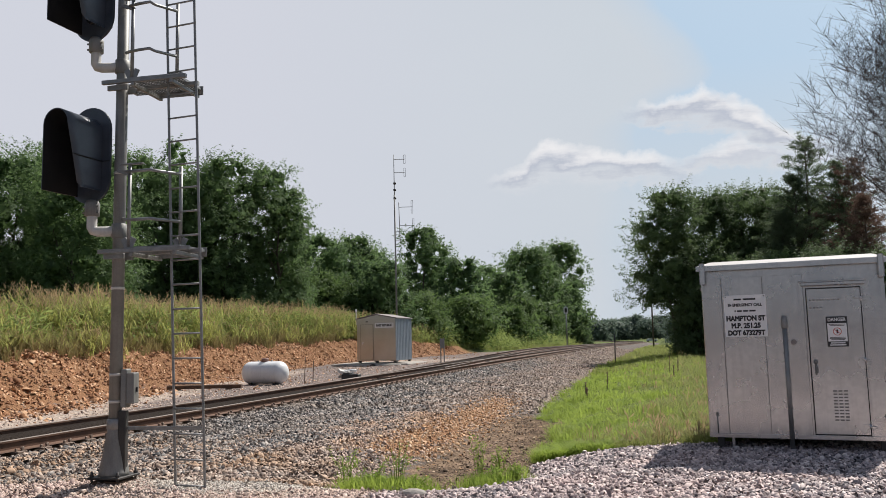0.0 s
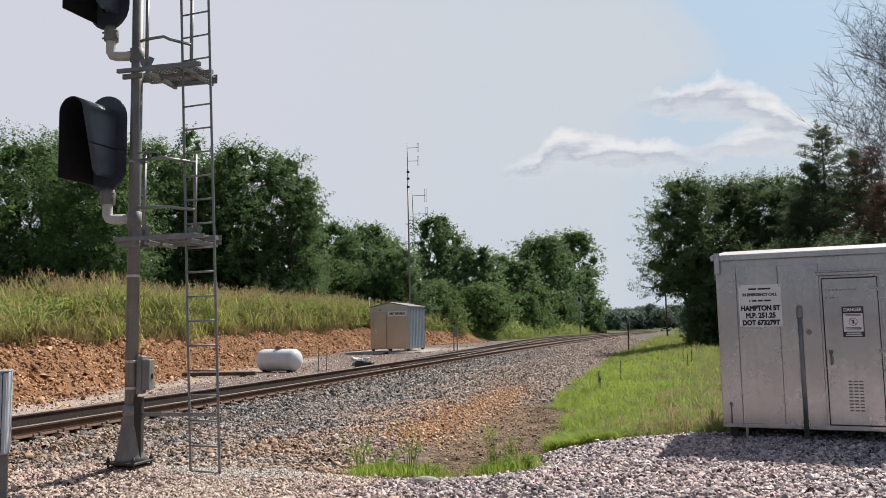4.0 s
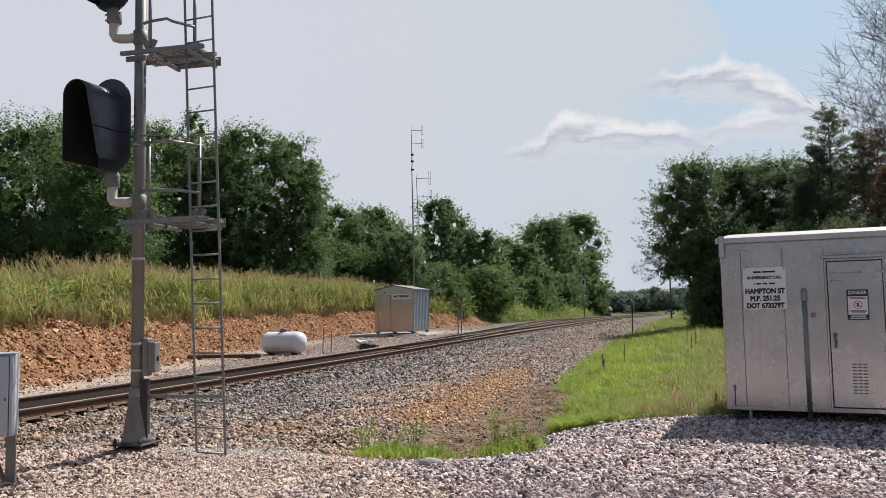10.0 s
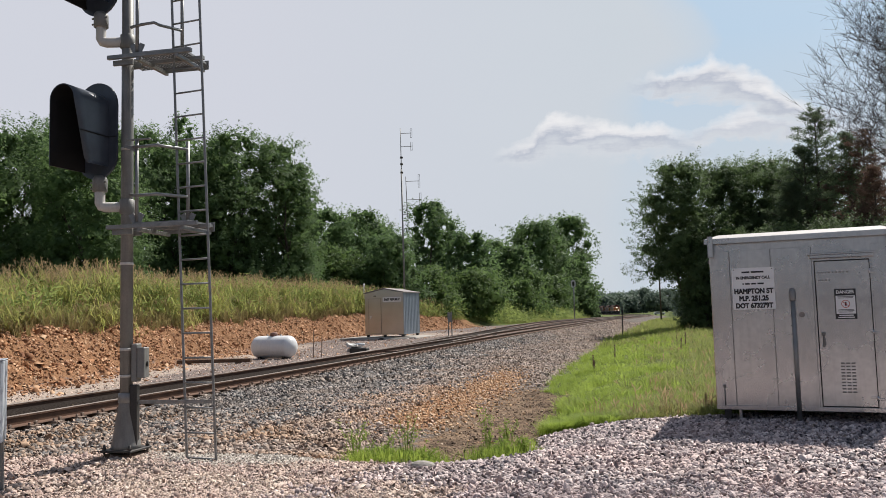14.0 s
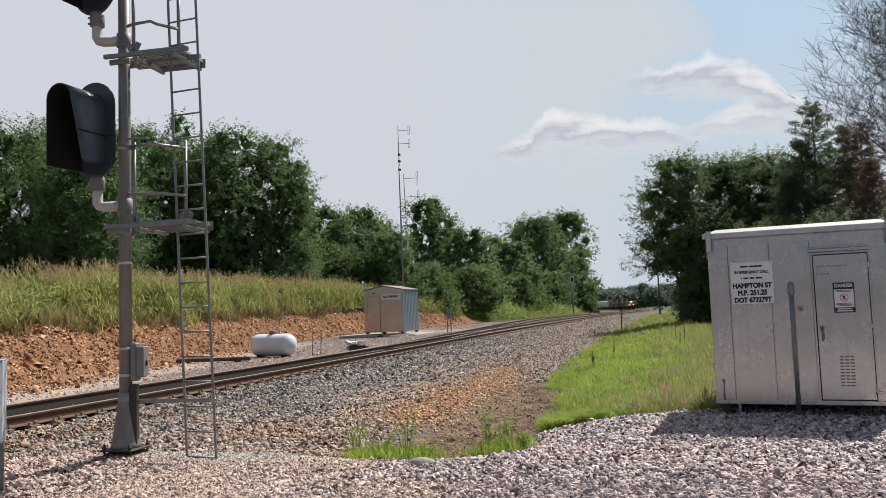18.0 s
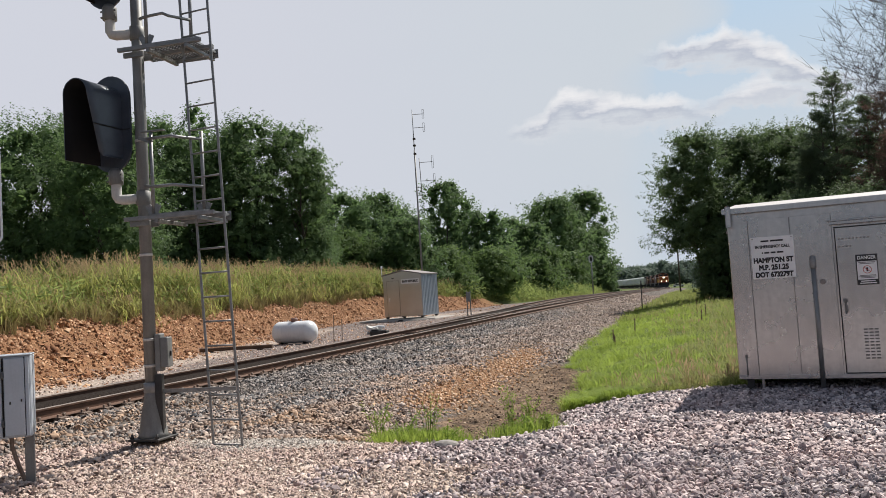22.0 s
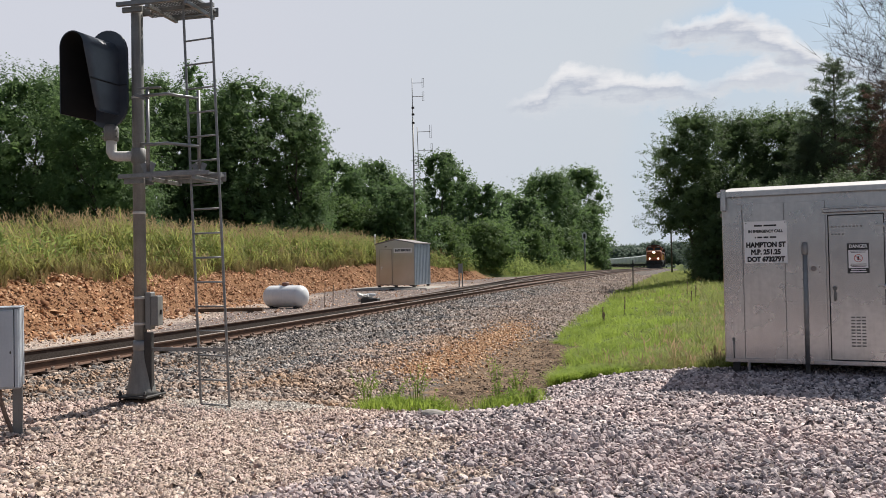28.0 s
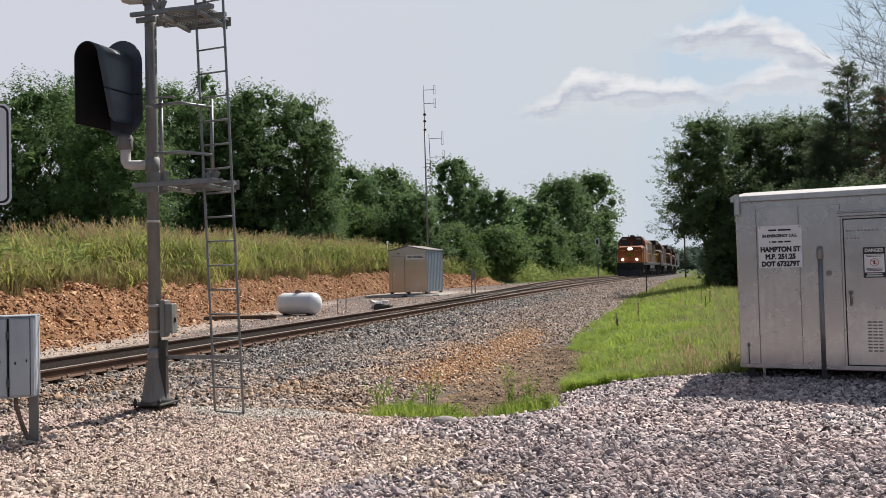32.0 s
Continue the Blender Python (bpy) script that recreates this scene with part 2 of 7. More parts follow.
M["clay_rock"] = stone_mat("orange_rock", [(0.20, 0.090, 0.050), (0.31, 0.147, 0.074), (0.42, 0.23, 0.125), (0.58, 0.385, 0.25), (0.36, 0.175, 0.086)], patch=(0.19, 0.098, 0.058))
M["galv"] = surface("galvanised_steel", (0.20, 0.20, 0.20), (0.31, 0.31, 0.31), 0.5, 0.6, 9.0, 80.0, 0.1)
M["mast"] = surface("weathered_grey_paint", (0.165, 0.16, 0.152), (0.25, 0.245, 0.235), 0.55, 0.2, 3.0, 60.0, 0.1, streak=0.35)
M["pipe"] = surface("cream_pipe_paint", (0.50, 0.48, 0.45), (0.62, 0.60, 0.57), 0.5, 0.0, 8.0, 60.0, 0.1, streak=0.3)
M["black"] = surface("black_paint", (0.008, 0.009, 0.012), (0.02, 0.022, 0.028), 0.42, 0.0, 5.0, 80.0, 0.05)
M["hood"] = surface("faded_black_hood", (0.034, 0.041, 0.054), (0.066, 0.077, 0.098), 0.36, 0.0, 4.0, 60.0, 0.08)
M["conduit"] = surface("dark_conduit", (0.02, 0.018, 0.018), (0.05, 0.045, 0.042), 0.6)
M["alu"] = surface("mill_aluminium", (0.43, 0.43, 0.44), (0.62, 0.612, 0.61), 0.27, 0.92, 1.1, 14.0, 0.03, 0.010, streak=0.16)
M["alu_dark"] = surface("aluminium_seam", (0.16, 0.155, 0.15), (0.24, 0.235, 0.23), 0.5, 0.6)
M["alu_roof"] = surface("bright_roof_metal", (0.19, 0.165, 0.16), (0.27, 0.24, 0.23), 0.7, 0.0, 3.0)
M["roof_sheet"] = surface("pale_roof_sheet", (0.26, 0.235, 0.232), (0.36, 0.33, 0.325), 0.6, 0.0, 3.0, 50.0, 0.05)
M["seam"] = surface("panel_seam", (0.20, 0.195, 0.19), (0.30, 0.295, 0.29), 0.45, 0.7)
M["alu_side"] = surface("blue_grey_ribbed_metal", (0.36, 0.41, 0.48), (0.46, 0.51, 0.58), 0.45, 0.6, 3.0)
M["stencil"] = surface("worn_stencil_paint", (0.26, 0.25, 0.24), (0.36, 0.35, 0.34), 0.5, 0.6)
M["gap"] = surface("shadow_gap", (0.01, 0.01, 0.01), (0.02, 0.02, 0.02), 0.9)
M["white"] = surface("white_sign_face", (0.76, 0.76, 0.77), (0.82, 0.82, 0.82), 0.4, 0.0, 5.0)
M["ink"] = surface("black_lettering", (0.012, 0.012, 0.014), (0.022, 0.022, 0.025), 0.5)
M["red"] = surface("red_print", (0.42, 0.05, 0.04), (0.50, 0.08, 0.06), 0.5)
M["cabinet"] = surface("grey_blue_enamel", (0.42, 0.46, 0.51), (0.50, 0.54, 0.59), 0.45, 0.15, 2.5, 50.0, 0.06, streak=0.2)
M["rail"] = surface("rusty_rail_web", (0.078, 0.040, 0.027), (0.165, 0.088, 0.056), 0.7, 0.3, 4.0, 50.0, 0.3)
M["railtop"] = surface("worn_rail_head", (0.13, 0.095, 0.078), (0.23, 0.185, 0.16), 0.65, 0.0, 4.0)
M["ochre"] = stone_mat("ochre_stone", [(0.36, 0.195, 0.10), (0.50, 0.30, 0.165), (0.58, 0.40, 0.255), (0.27, 0.15, 0.085), (0.62, 0.49, 0.37)])
M["mud_lump"] = stone_mat("dried_mud", [(0.06, 0.041, 0.029), (0.14, 0.098, 0.07), (0.25, 0.18, 0.13), (0.36, 0.27, 0.20)], 0.95)
M["tan_stone"] = stone_mat("tan_gravel_stone", [(0.17, 0.125, 0.105), (0.36, 0.275, 0.225), (0.50, 0.395, 0.325), (0.60, 0.49, 0.415), (0.44, 0.325, 0.295), (0.68, 0.585, 0.51)], patch=(0.47, 0.345, 0.315))
M["mixed_stone"] = stone_mat("brown_grey_stone", [(0.085, 0.066, 0.060), (0.25, 0.196, 0.17), (0.40, 0.318, 0.272), (0.32, 0.245, 0.205), (0.56, 0.47, 0.41)], patch=(0.40, 0.25, 0.15))
M["tie"] = surface("creosoted_timber", (0.045, 0.027, 0.018), (0.135, 0.082, 0.052), 0.9, 0.0, 3.0, 40.0, 0.6, 0.01)
M["spike"] = surface("rusty_plate", (0.13, 0.085, 0.062), (0.26, 0.19, 0.15), 0.7)
M["tank"] = surface("white_tank_enamel", (0.70, 0.70, 0.72), (0.80, 0.80, 0.80), 0.35, 0.0, 2.0, 40.0, 0.03, streak=0.2)
M["tankcap"] = surface("red_brown_dome", (0.18, 0.09, 0.07), (0.26, 0.14, 0.11), 0.6)
M["brown_ballast"] = stone_mat("weathered_ballast", [(0.075, 0.060, 0.054), (0.22, 0.180, 0.160), (0.34, 0.280, 0.246), (0.27, 0.222, 0.196), (0.47, 0.40, 0.355)], patch=(0.29, 0.21, 0.16))
M["pale_stone"] = stone_mat("pale_grey_grit", [(0.27, 0.238, 0.21), (0.39, 0.35, 0.315), (0.48, 0.435, 0.395), (0.56, 0.515, 0.47)])
M["concrete"] = surface("pale_concrete", (0.36, 0.36, 0.36), (0.50, 0.50, 0.49), 0.85, 0.0, 2.0, 50.0, 0.4)
M["pale_lump"] = surface("pale_broken_concrete", (0.50, 0.48, 0.45), (0.66, 0.64, 0.61), 0.85, 0.0, 4.0, 50.0, 0.4)
M["pad"] = surface("dusty_concrete", (0.27, 0.24, 0.21), (0.42, 0.385, 0.35), 0.9, 0.0, 2.5, 40.0, 0.5)
M["bark"] = surface("bark", (0.05, 0.04, 0.032), (0.13, 0.105, 0.085), 0.95, 0.0, 5.0, 30.0, 0.8, 0.03)
M["deadbark"] = surface("grey_bare_bark", (0.035, 0.027, 0.025), (0.08, 0.063, 0.058), 0.95, 0.0, 5.0, 30.0, 0.6, 0.02)
M["maroon"] = surface("sooty_orange_loco_paint", (0.075, 0.024, 0.012), (0.125, 0.042, 0.020), 0.75, 0.0, 2.0, 30.0, 0.03, streak=0.4)
M["orange"] = surface("orange_loco_paint", (0.23, 0.052, 0.012), (0.30, 0.074, 0.018), 0.55, 0.0, 2.0, 30.0, 0.03, streak=0.4)
M["yellow"] = surface("yellow_stripe_paint", (0.75, 0.45, 0.04), (0.8, 0.5, 0.06), 0.4)
M["emblem"] = surface("dull_yellow_emblem", (0.22, 0.12, 0.015), (0.28, 0.16, 0.02), 0.5)
M["locoblack"] = surface("black_loco_paint", (0.012, 0.012, 0.014), (0.035, 0.032, 0.032), 0.8, 0.0, 2.0)
M["undergear"] = surface("grimy_running_gear", (0.012, 0.011, 0.010), (0.035, 0.03, 0.026), 0.8)
M["hopper"] = surface("pale_hopper_paint", (0.50, 0.52, 0.50), (0.62, 0.64, 0.62), 0.55, 0.0, 1.2, 30.0, 0.03, streak=0.4)
M["glass"] = surface("dark_cab_glass", (0.02, 0.025, 0.03), (0.03, 0.035, 0.04), 0.08)
M["lamp"] = glow_mat("headlight_glow", (1.0, 0.86, 0.66), 9.0)
# inside of the signal cowls: the hollow's shade is put into a near-black colour
M["void"] = surface("shaded_hood_inside", (0.004, 0.004, 0.005), (0.008, 0.008, 0.009), 1.0)
M["tarnish"] = surface("silver_sheet", (0.50, 0.49, 0.48), (0.62, 0.61, 0.60), 0.32, 0.95, 1.0, 60.0, 0.25, 0.012)
M["lens"] = surface("dull_lens", (0.25, 0.24, 0.22), (0.4, 0.39, 0.36), 0.2)
M["leaf_a"] = leaf_mat("oak_leaves", (0.060, 0.102, 0.048), (0.150, 0.226, 0.086), 0.46)
M["leaf_b"] = leaf_mat("hackberry_leaves", (0.066, 0.112, 0.053), (0.150, 0.228, 0.090), 0.48)
M["leaf_d"] = leaf_mat("shaded_tree_leaves", (0.064, 0.100, 0.050), (0.142, 0.204, 0.084), 0.40)
# far trees: the haze of distance is mixed into this paler, bluer leaf colour
M["hazed_leaf"] = leaf_mat("hazed_distant_leaves", (0.085, 0.118, 0.094), (0.150, 0.195, 0.150), 0.35)
M["base_grass"] = leaf_mat("dry_brown_grass", (0.12, 0.095, 0.045), (0.30, 0.25, 0.115), 0.4)
M["leaf_c"] = leaf_mat("shrub_leaves", (0.055, 0.098, 0.034), (0.145, 0.215, 0.070), 0.45)
M["needle"] = leaf_mat("pine_needles", (0.074, 0.102, 0.068), (0.150, 0.195, 0.110), 0.45)
M["rust_leaf"] = leaf_mat("dead_red_brown_leaves", (0.105, 0.066, 0.053), (0.215, 0.142, 0.112), 0.3)
M["tall_grass"] = leaf_mat("tall_grass_blades", (0.125, 0.155, 0.040), (0.345, 0.365, 0.120), 0.45, (0.235, 0.185, 0.085), 0.33)
M["hummock"] = leaf_mat("hummock_grass_blades", (0.150, 0.185, 0.044), (0.395, 0.405, 0.125), 0.5, (0.30, 0.245, 0.11), 0.45)
M["brush"] = leaf_mat("brush_leaves", (0.105, 0.155, 0.042), (0.315, 0.365, 0.120), 0.45, (0.13, 0.20, 0.055), 0.3)
M["seed"] = leaf_mat("grass_seed_heads", (0.22, 0.155, 0.085), (0.44, 0.33, 0.19), 0.4)
M["lawn"] = leaf_mat("fresh_grass_blades", (0.160, 0.225, 0.035), (0.335, 0.415, 0.085), 0.5, (0.145, 0.205, 0.042), 0.6)
M["olive"] = leaf_mat("olive_grass_blades", (0.115, 0.150, 0.036), (0.29, 0.32, 0.105), 0.45, (0.26, 0.235, 0.105), 0.5)
M["weed"] = leaf_mat("weed_leaves", (0.13, 0.20, 0.036), (0.31, 0.40, 0.09), 0.5)
M["carpaint"] = surface("white_car_paint", (0.7, 0.7, 0.7), (0.78, 0.78, 0.78), 0.3)
M["rubber"] = surface("black_rubber", (0.015, 0.015, 0.015), (0.03, 0.03, 0.03), 0.85)
M["siding"] = surface("pale_house_siding", (0.55, 0.54, 0.52), (0.65, 0.64, 0.62), 0.7)
M["shingle"] = surface("grey_roof_shingles", (0.12, 0.12, 0.12), (0.2, 0.2, 0.2), 0.9)

# ---- mesh helpers ----


def thing(name, label, category, at=None, group="", kind=""):
    """An Empty at a thing's base that carries its parts."""
    ob = new(name)
    ob.empty_display_size = 0.1
    if at is not None:
        ob.matrix_basis = at
    return tagged(ob, label, category, group, kind)


def part(name, bm, mat, parent=None, label="", at=None):
    """Links a bmesh as one mesh object under a thing or part."""
    me = bpy.data.meshes.new(name)
    bm.normal_update()
    bm.to_mesh(me)
    bm.free()
    for m in (mat if isinstance(mat, (list, tuple)) else [mat]):
        me.materials.append(m)
    ob = new(name, me)
    ob.parent = parent
    if at is not None:
        ob.matrix_basis = at
    return tagged(ob, label)


def again(ob, name, parent, at):
    """Another piece on the same mesh."""
    o = new(name, ob.data)
    o.parent = parent
    o.matrix_basis = at
    return o


def box(bm, c, s, bevel=0.0, rot=None, mat=0):
    r = bmesh.ops.create_cube(bm, size=1.0)
    vs = r["verts"]
    for v in vs:
        v.co = Vector((v.co.x * s[0], v.co.y * s[1], v.co.z * s[2]))
    if bevel:
        es = list({e for v in vs for e in v.link_edges})
        rb = bmesh.ops.bevel(bm, geom=es, offset=bevel, segments=1, affect="EDGES")
        vs = list({v for f in rb["faces"] for v in f.verts} | {v for v in vs if v.is_valid})
    for v in vs:
        v.co = (rot @ v.co if rot is not None else v.co) + Vector(c)
    for f in {f for v in vs for f in v.link_faces}:
        f.material_index = mat
    return vs


def tube(bm, a, b, r0, r1=None, seg=10, caps=True):
    a, b = Vector(a), Vector(b)
    r1 = r0 if r1 is None else r1
    q = (b - a).to_track_quat("Z", "Y")
    ra, rb = [], []
    for i in range(seg):
        w = 2 * math.pi * i / seg
        d = q @ Vector((math.cos(w), math.sin(w), 0))
        ra.append(bm.verts.new(a + d * r0))
        rb.append(bm.verts.new(b + d * r1))
    for i in range(seg):
        j = (i + 1) % seg
        bm.faces.new((ra[i], ra[j], rb[j], rb[i])).smooth = seg > 6
    if caps:
        bm.faces.new(ra[::-1])
        bm.faces.new(rb)


def sweep(bm, pts, r, seg=8):
    """A bent round bar through the points."""
    pts = [Vector(p) for p in pts]
    rings = []
    for i, p in enumerate(pts):
        d = (pts[min(i + 1, len(pts) - 1)] - pts[max(i - 1, 0)]).normalized()
        q = d.to_track_quat("Z", "Y")
        rings.append([bm.verts.new(p + q @ Vector((math.cos(2 * math.pi * k / seg) * r, math.sin(2 * math.pi * k / seg) * r, 0))) for k in range(seg)])
    for A, B in zip(rings, rings[1:]):
        # line the rings up
        best = min(range(seg), key=lambda o: sum((A[k].co - B[(k + o) % seg].co).length for k in range(seg)))
        for k in range(seg):
            bm.faces.new((A[k], A[(k + 1) % seg], B[(k + 1 + best) % seg], B[(k + best) % seg])).smooth = True
    bm.faces.new(rings[0][::-1])
    bm.faces.new(rings[-1])


def lathe(bm, prof, seg=24, axis="Z", at=(0, 0, 0)):
    """Turns (radius, height) pairs round an axis."""
    rings = []
    for r, h in prof:
        ring = []
        for i in range(seg):
            w = 2 * math.pi * i / seg
            c, s = math.cos(w) * r, math.sin(w) * r
            p = (c, s, h) if axis == "Z" else ((h, c, s) if axis == "X" else (c, h, s))
            ring.append(bm.verts.new(Vector(p) + Vector(at)))
        rings.append(ring)
    for A, B in zip(rings, rings[1:]):
        for i in range(seg):
            j = (i + 1) % seg
            bm.faces.new((A[i], A[j], B[j], B[i])).smooth = True
    bm.faces.new(rings[0][::-1])
    bm.faces.new(rings[-1])


def loft(bm, sections, close=True):
    """Skins a row of closed outlines of equal length."""
    rings = [[bm.verts.new(p) for p in s] for s in sections]
    n = len(rings[0])
    for A, B in zip(rings, rings[1:]):
        for i in range(n):
            bm.faces.new((A[i], A[(i + 1) % n], B[(i + 1) % n], B[i]))
    if close:
        bm.faces.new(rings[0][::-1])
        bm.faces.new(rings[-1])
    bmesh.ops.recalc_face_normals(bm, faces=bm.faces[:])


def array_mesh(name, V, F, mat, smooth=False):
    """A mesh from arrays: vertices (n, 3) and faces (m, k) of one size k."""
    me = bpy.data.meshes.new(name)
    m, k = F.shape
    me.vertices.add(len(V))
    me.vertices.foreach_set("co", np.ascontiguousarray(V, dtype=np.float32).ravel())
    me.loops.add(m * k)
    me.loops.foreach_set("vertex_index", np.ascontiguousarray(F, dtype=np.int32).ravel())
    me.polygons.add(m)
    me.polygons.foreach_set("loop_start", np.arange(0, m * k, k, dtype=np.int32))
    me.polygons.foreach_set("loop_total", np.full(m, k, dtype=np.int32))
    me.polygons.foreach_set("use_smooth", np.full(m, smooth))
    me.materials.append(mat)
    me.update(calc_edges=True)
    me.validate()
    return me


def lettering(text, size, mat, parent, at, name="lettering", bold=0.0, wide=1.0):
    cu = bpy.data.curves.new(name, "FONT")
    cu.body, cu.size, cu.align_x, cu.align_y, cu.extrude, cu.offset = text, size, "CENTER", "CENTER", 0.0008, 0.0
    cu.bevel_depth, cu.bevel_resolution = bold, 0
    tmp = bpy.data.objects.new(name, cu)
    me = bpy.data.meshes.new_from_object(tmp)
    bpy.data.objects.remove(tmp)
    me.materials.clear()
    me.materials.append(mat)
    ob = new(name, me)
    ob.parent, ob.matrix_basis = parent, at @ Matrix.Diagonal((wide, 1, 1, 1))
    return ob


# ---- the lie of the land ----
def curve_through(pts, blur):
    xs = np.arange(-400.0, 1500.0, 1.0)
    px, py = zip(*pts)
    ys = np.interp(xs, px, py)
    # carry the end slopes on
    lo, hi = xs < px[0], xs > px[-1]
    ys[lo] = py[0] + (xs[lo] - px[0]) * (py[1] - py[0]) / (px[1] - px[0])
    ys[hi] = py[-1] + (xs[hi] - px[-1]) * (py[-1] - py[-2]) / (px[-1] - px[-2])
    k = np.exp(-0.5 * (np.arange(-3 * blur, 3 * blur + 1) / blur) ** 2)
    pad = np.pad(ys, 3 * blur, mode="edge")
    out = np.convolve(pad, k / k.sum(), mode="valid")
    return lambda v: np.interp(v, xs, out)


TRACK_X = curve_through([(-300, -14.5), (0, -10.6), (20, -9.95), (40, -9.0), (60, -7.65), (92, -5.0), (118, -3.3), (144, -2.1), (190, -0.9), (230, -0.9),
                         (282, -2.7), (351, -9.0), (403, -16.5), (437, -22.0), (540, -43.0), (645, -70.0), (780, -113.0), (900, -158.0)], 6)
TRACK_Z = curve_through([(-300, 0.33), (20, 0.33), (30, 0.41), (42, 0.48), (55, 0.54), (70, 0.63), (85, 0.68), (110, 0.60), (144, 0.40), (204, 0.05), (282, -0.4), (351, -0.7),
                         (437, -0.9), (645, -1.4), (900, -2.0)], 5)
SIDE_GAP = curve_through([(-300, 0.0), (26, 0.0), (34, 0.35), (48, 1.5), (66, 3.3), (80, 4.2), (100, 4.35), (900, 4.35)], 3)
TOE_X = curve_through([(-300, -16.0), (5, -12.6), (14.5, -13.3), (23.8, -16.0), (32, -17.2), (44, -18.6), (56, -17.4), (64, -16.2), (80, -15.2), (110, -14.0), (160, -13.5), (230, -14.0), (300, -18.0), (400, -32.0), (900, -175.0)], 3)


def smooth(a, b, v):
    t = np.clip((v - a) / (b - a), 0, 1)
    return t * t * (3 - 2 * t)


def fbm(x, y, s):
    return (np.sin(x * 1.7 * s + 1.3) * np.cos(y * 1.3 * s - 0.7) + 0.5 * np.sin(x * 3.9 * s - y * 2.7 * s + 2.1) + 0.25 * np.cos(x * 7.3 * s + y * 8.9 * s)) / 1.75


def land(x, y):
    """Ground height, and the weights of the soils, at plan positions (arrays)."""
    tx, tz, gap = TRACK_X(y), TRACK_Z(y), SIDE_GAP(y)
    # near side: gravel apron, ditch, pad, grass
    far = smooth(25, 90, y)
    base = 0.0 + (TRACK_Z(y) - 0.55) * far
    ditch_x = np.interp(y, [8, 10, 14, 20, 30, 60, 200], [-3.2, -2.9, -2.7, -2.6, -2.9, -1.6, 2.5])
    turf_x = np.interp(y, [9, 11, 18.5, 20.5, 24, 32, 53, 70, 110, 200], [-1.5, -1.75, -1.95, -2.75, -2.9, -3.0, -2.7, -1.6, 0.8, 3.5]) + 0.25 * fbm(x, y, 1.6)
    turf_x = np.where(y > 92, np.minimum(turf_x, tx + 4.5 + 0.3 * fbm(x, y, 0.7)), turf_x)
    ditch = np.exp(-((x - ditch_x) / 1.7) ** 2) * smooth(8.6, 10.8, y) * (1 - smooth(40, 90, y))
    near = base - 0.34 * ditch
    verge = smooth(-1.2, 2.0, x - ditch_x) * smooth(11.5, 14, y)
    near = near + 0.06 * verge
    pad = smooth(-2.6, 0.0, x + 0.12 * (y - 8)) * (1 - smooth(11.6 + 0.22 * np.clip(x, -2, 9), 13.6 + 0.22 * np.clip(x, -2, 9), y))
    near = near + 0.155 * pad * smooth(2.0, 8.0, y)
    near = near + 0.02 * fbm(x, y, 1.0) * (1 - np.clip(pad, 0, 1) * 0.3)
    near = near + 0.075 * np.exp(-(((x + 6.42) / 0.55) ** 2 + ((y - 8.84) / 0.55) ** 2))
    # far side: strip, cut bank, field
    left = 0.24 + 0.20 * smooth(28, 46, y) + (TRACK_Z(y) - 0.75) * smooth(60, 150, y)
    s = TOE_X(y) - x + 0.35 * fbm(x * 0.6, y, 0.9)
    rise = (1.45 - 0.55 * smooth(50, 80, y)) * (1 - 0.6 * smooth(120, 220, y))
    left = left + rise * smooth(0.0, 2.6, s) + 0.04 * np.clip(s - 2.4, 0, 25) + 0.05 * fbm(x, y, 1.8) * smooth(0.0, 1.0, s)
    z = np.where(x > tx - 0.5 * gap, near, left)
    # ballast prism over one track, then two
    dn, df = x - tx, (tx - gap) - x
    d = np.maximum(np.maximum(dn, df), 0)
    crown = tz - 0.275 + 0.008 * fbm(x, y, 6.0) + 0.075 * smooth(0.85, 1.2, d)
    prism = crown - np.clip(d - 1.75, 0, 20) * 0.42 - np.clip(d - 1.5, 0, 0.25) * 0.1
    is_bal = prism > z - 0.03
    z = np.maximum(z, prism)
    # soils
    w = {}
    slope = (x > tx) & (x < turf_x) & (y > 9.6 + 0.25 * np.clip(-4.6 - x, 0, 4) * -1.0)
    w["ballast"] = np.where(is_bal | slope, 1.0, 0.0)
    w["oil"] = 0.95 * (1 - smooth(1.15, 1.55, d))
    w["orange"] = np.where(x < tx - gap - 1.5, np.maximum(smooth(0.2, 0.7, s) * (1 - smooth(2.6, 3.6, s)), 0.26 + 0.40 * smooth(-1.2, 0.3, s) - smooth(2.6, 3.6, s)), 0.0) * (1 - smooth(72, 90, y))
    spill = np.exp(-((x - ditch_x + 1.5) / 0.8) ** 2) * smooth(11.5, 14, y) * (1 - smooth(22, 30, y))
    w["orange"] = np.maximum(w["orange"], np.where(x > tx, 0.92 * spill, 0))
    w["mud"] = np.where(x > tx, np.clip(1.3 * np.exp(-((x - ditch_x - 0.15) / 1.05) ** 2), 0, 1) * smooth(9.4, 10.4, y) * (1 - smooth(19, 23, y)), 0)
    w["turf"] = np.where(x > tx, smooth(-0.15, 0.25, x - turf_x) * smooth(11.3 + 0.22 * np.clip(x, -2, 9), 13.0 + 0.22 * np.clip(x, -2, 9), y), smooth(2.6, 3.3, s))
    w["turf"] = np.maximum(w["turf"], np.where(x < tx - gap, smooth(2.9, 3.8, tx - gap - x) * smooth(68, 82, y), 0))
    w["turf"] = np.maximum(w["turf"], smooth(250, 300, np.hypot(x, y)))
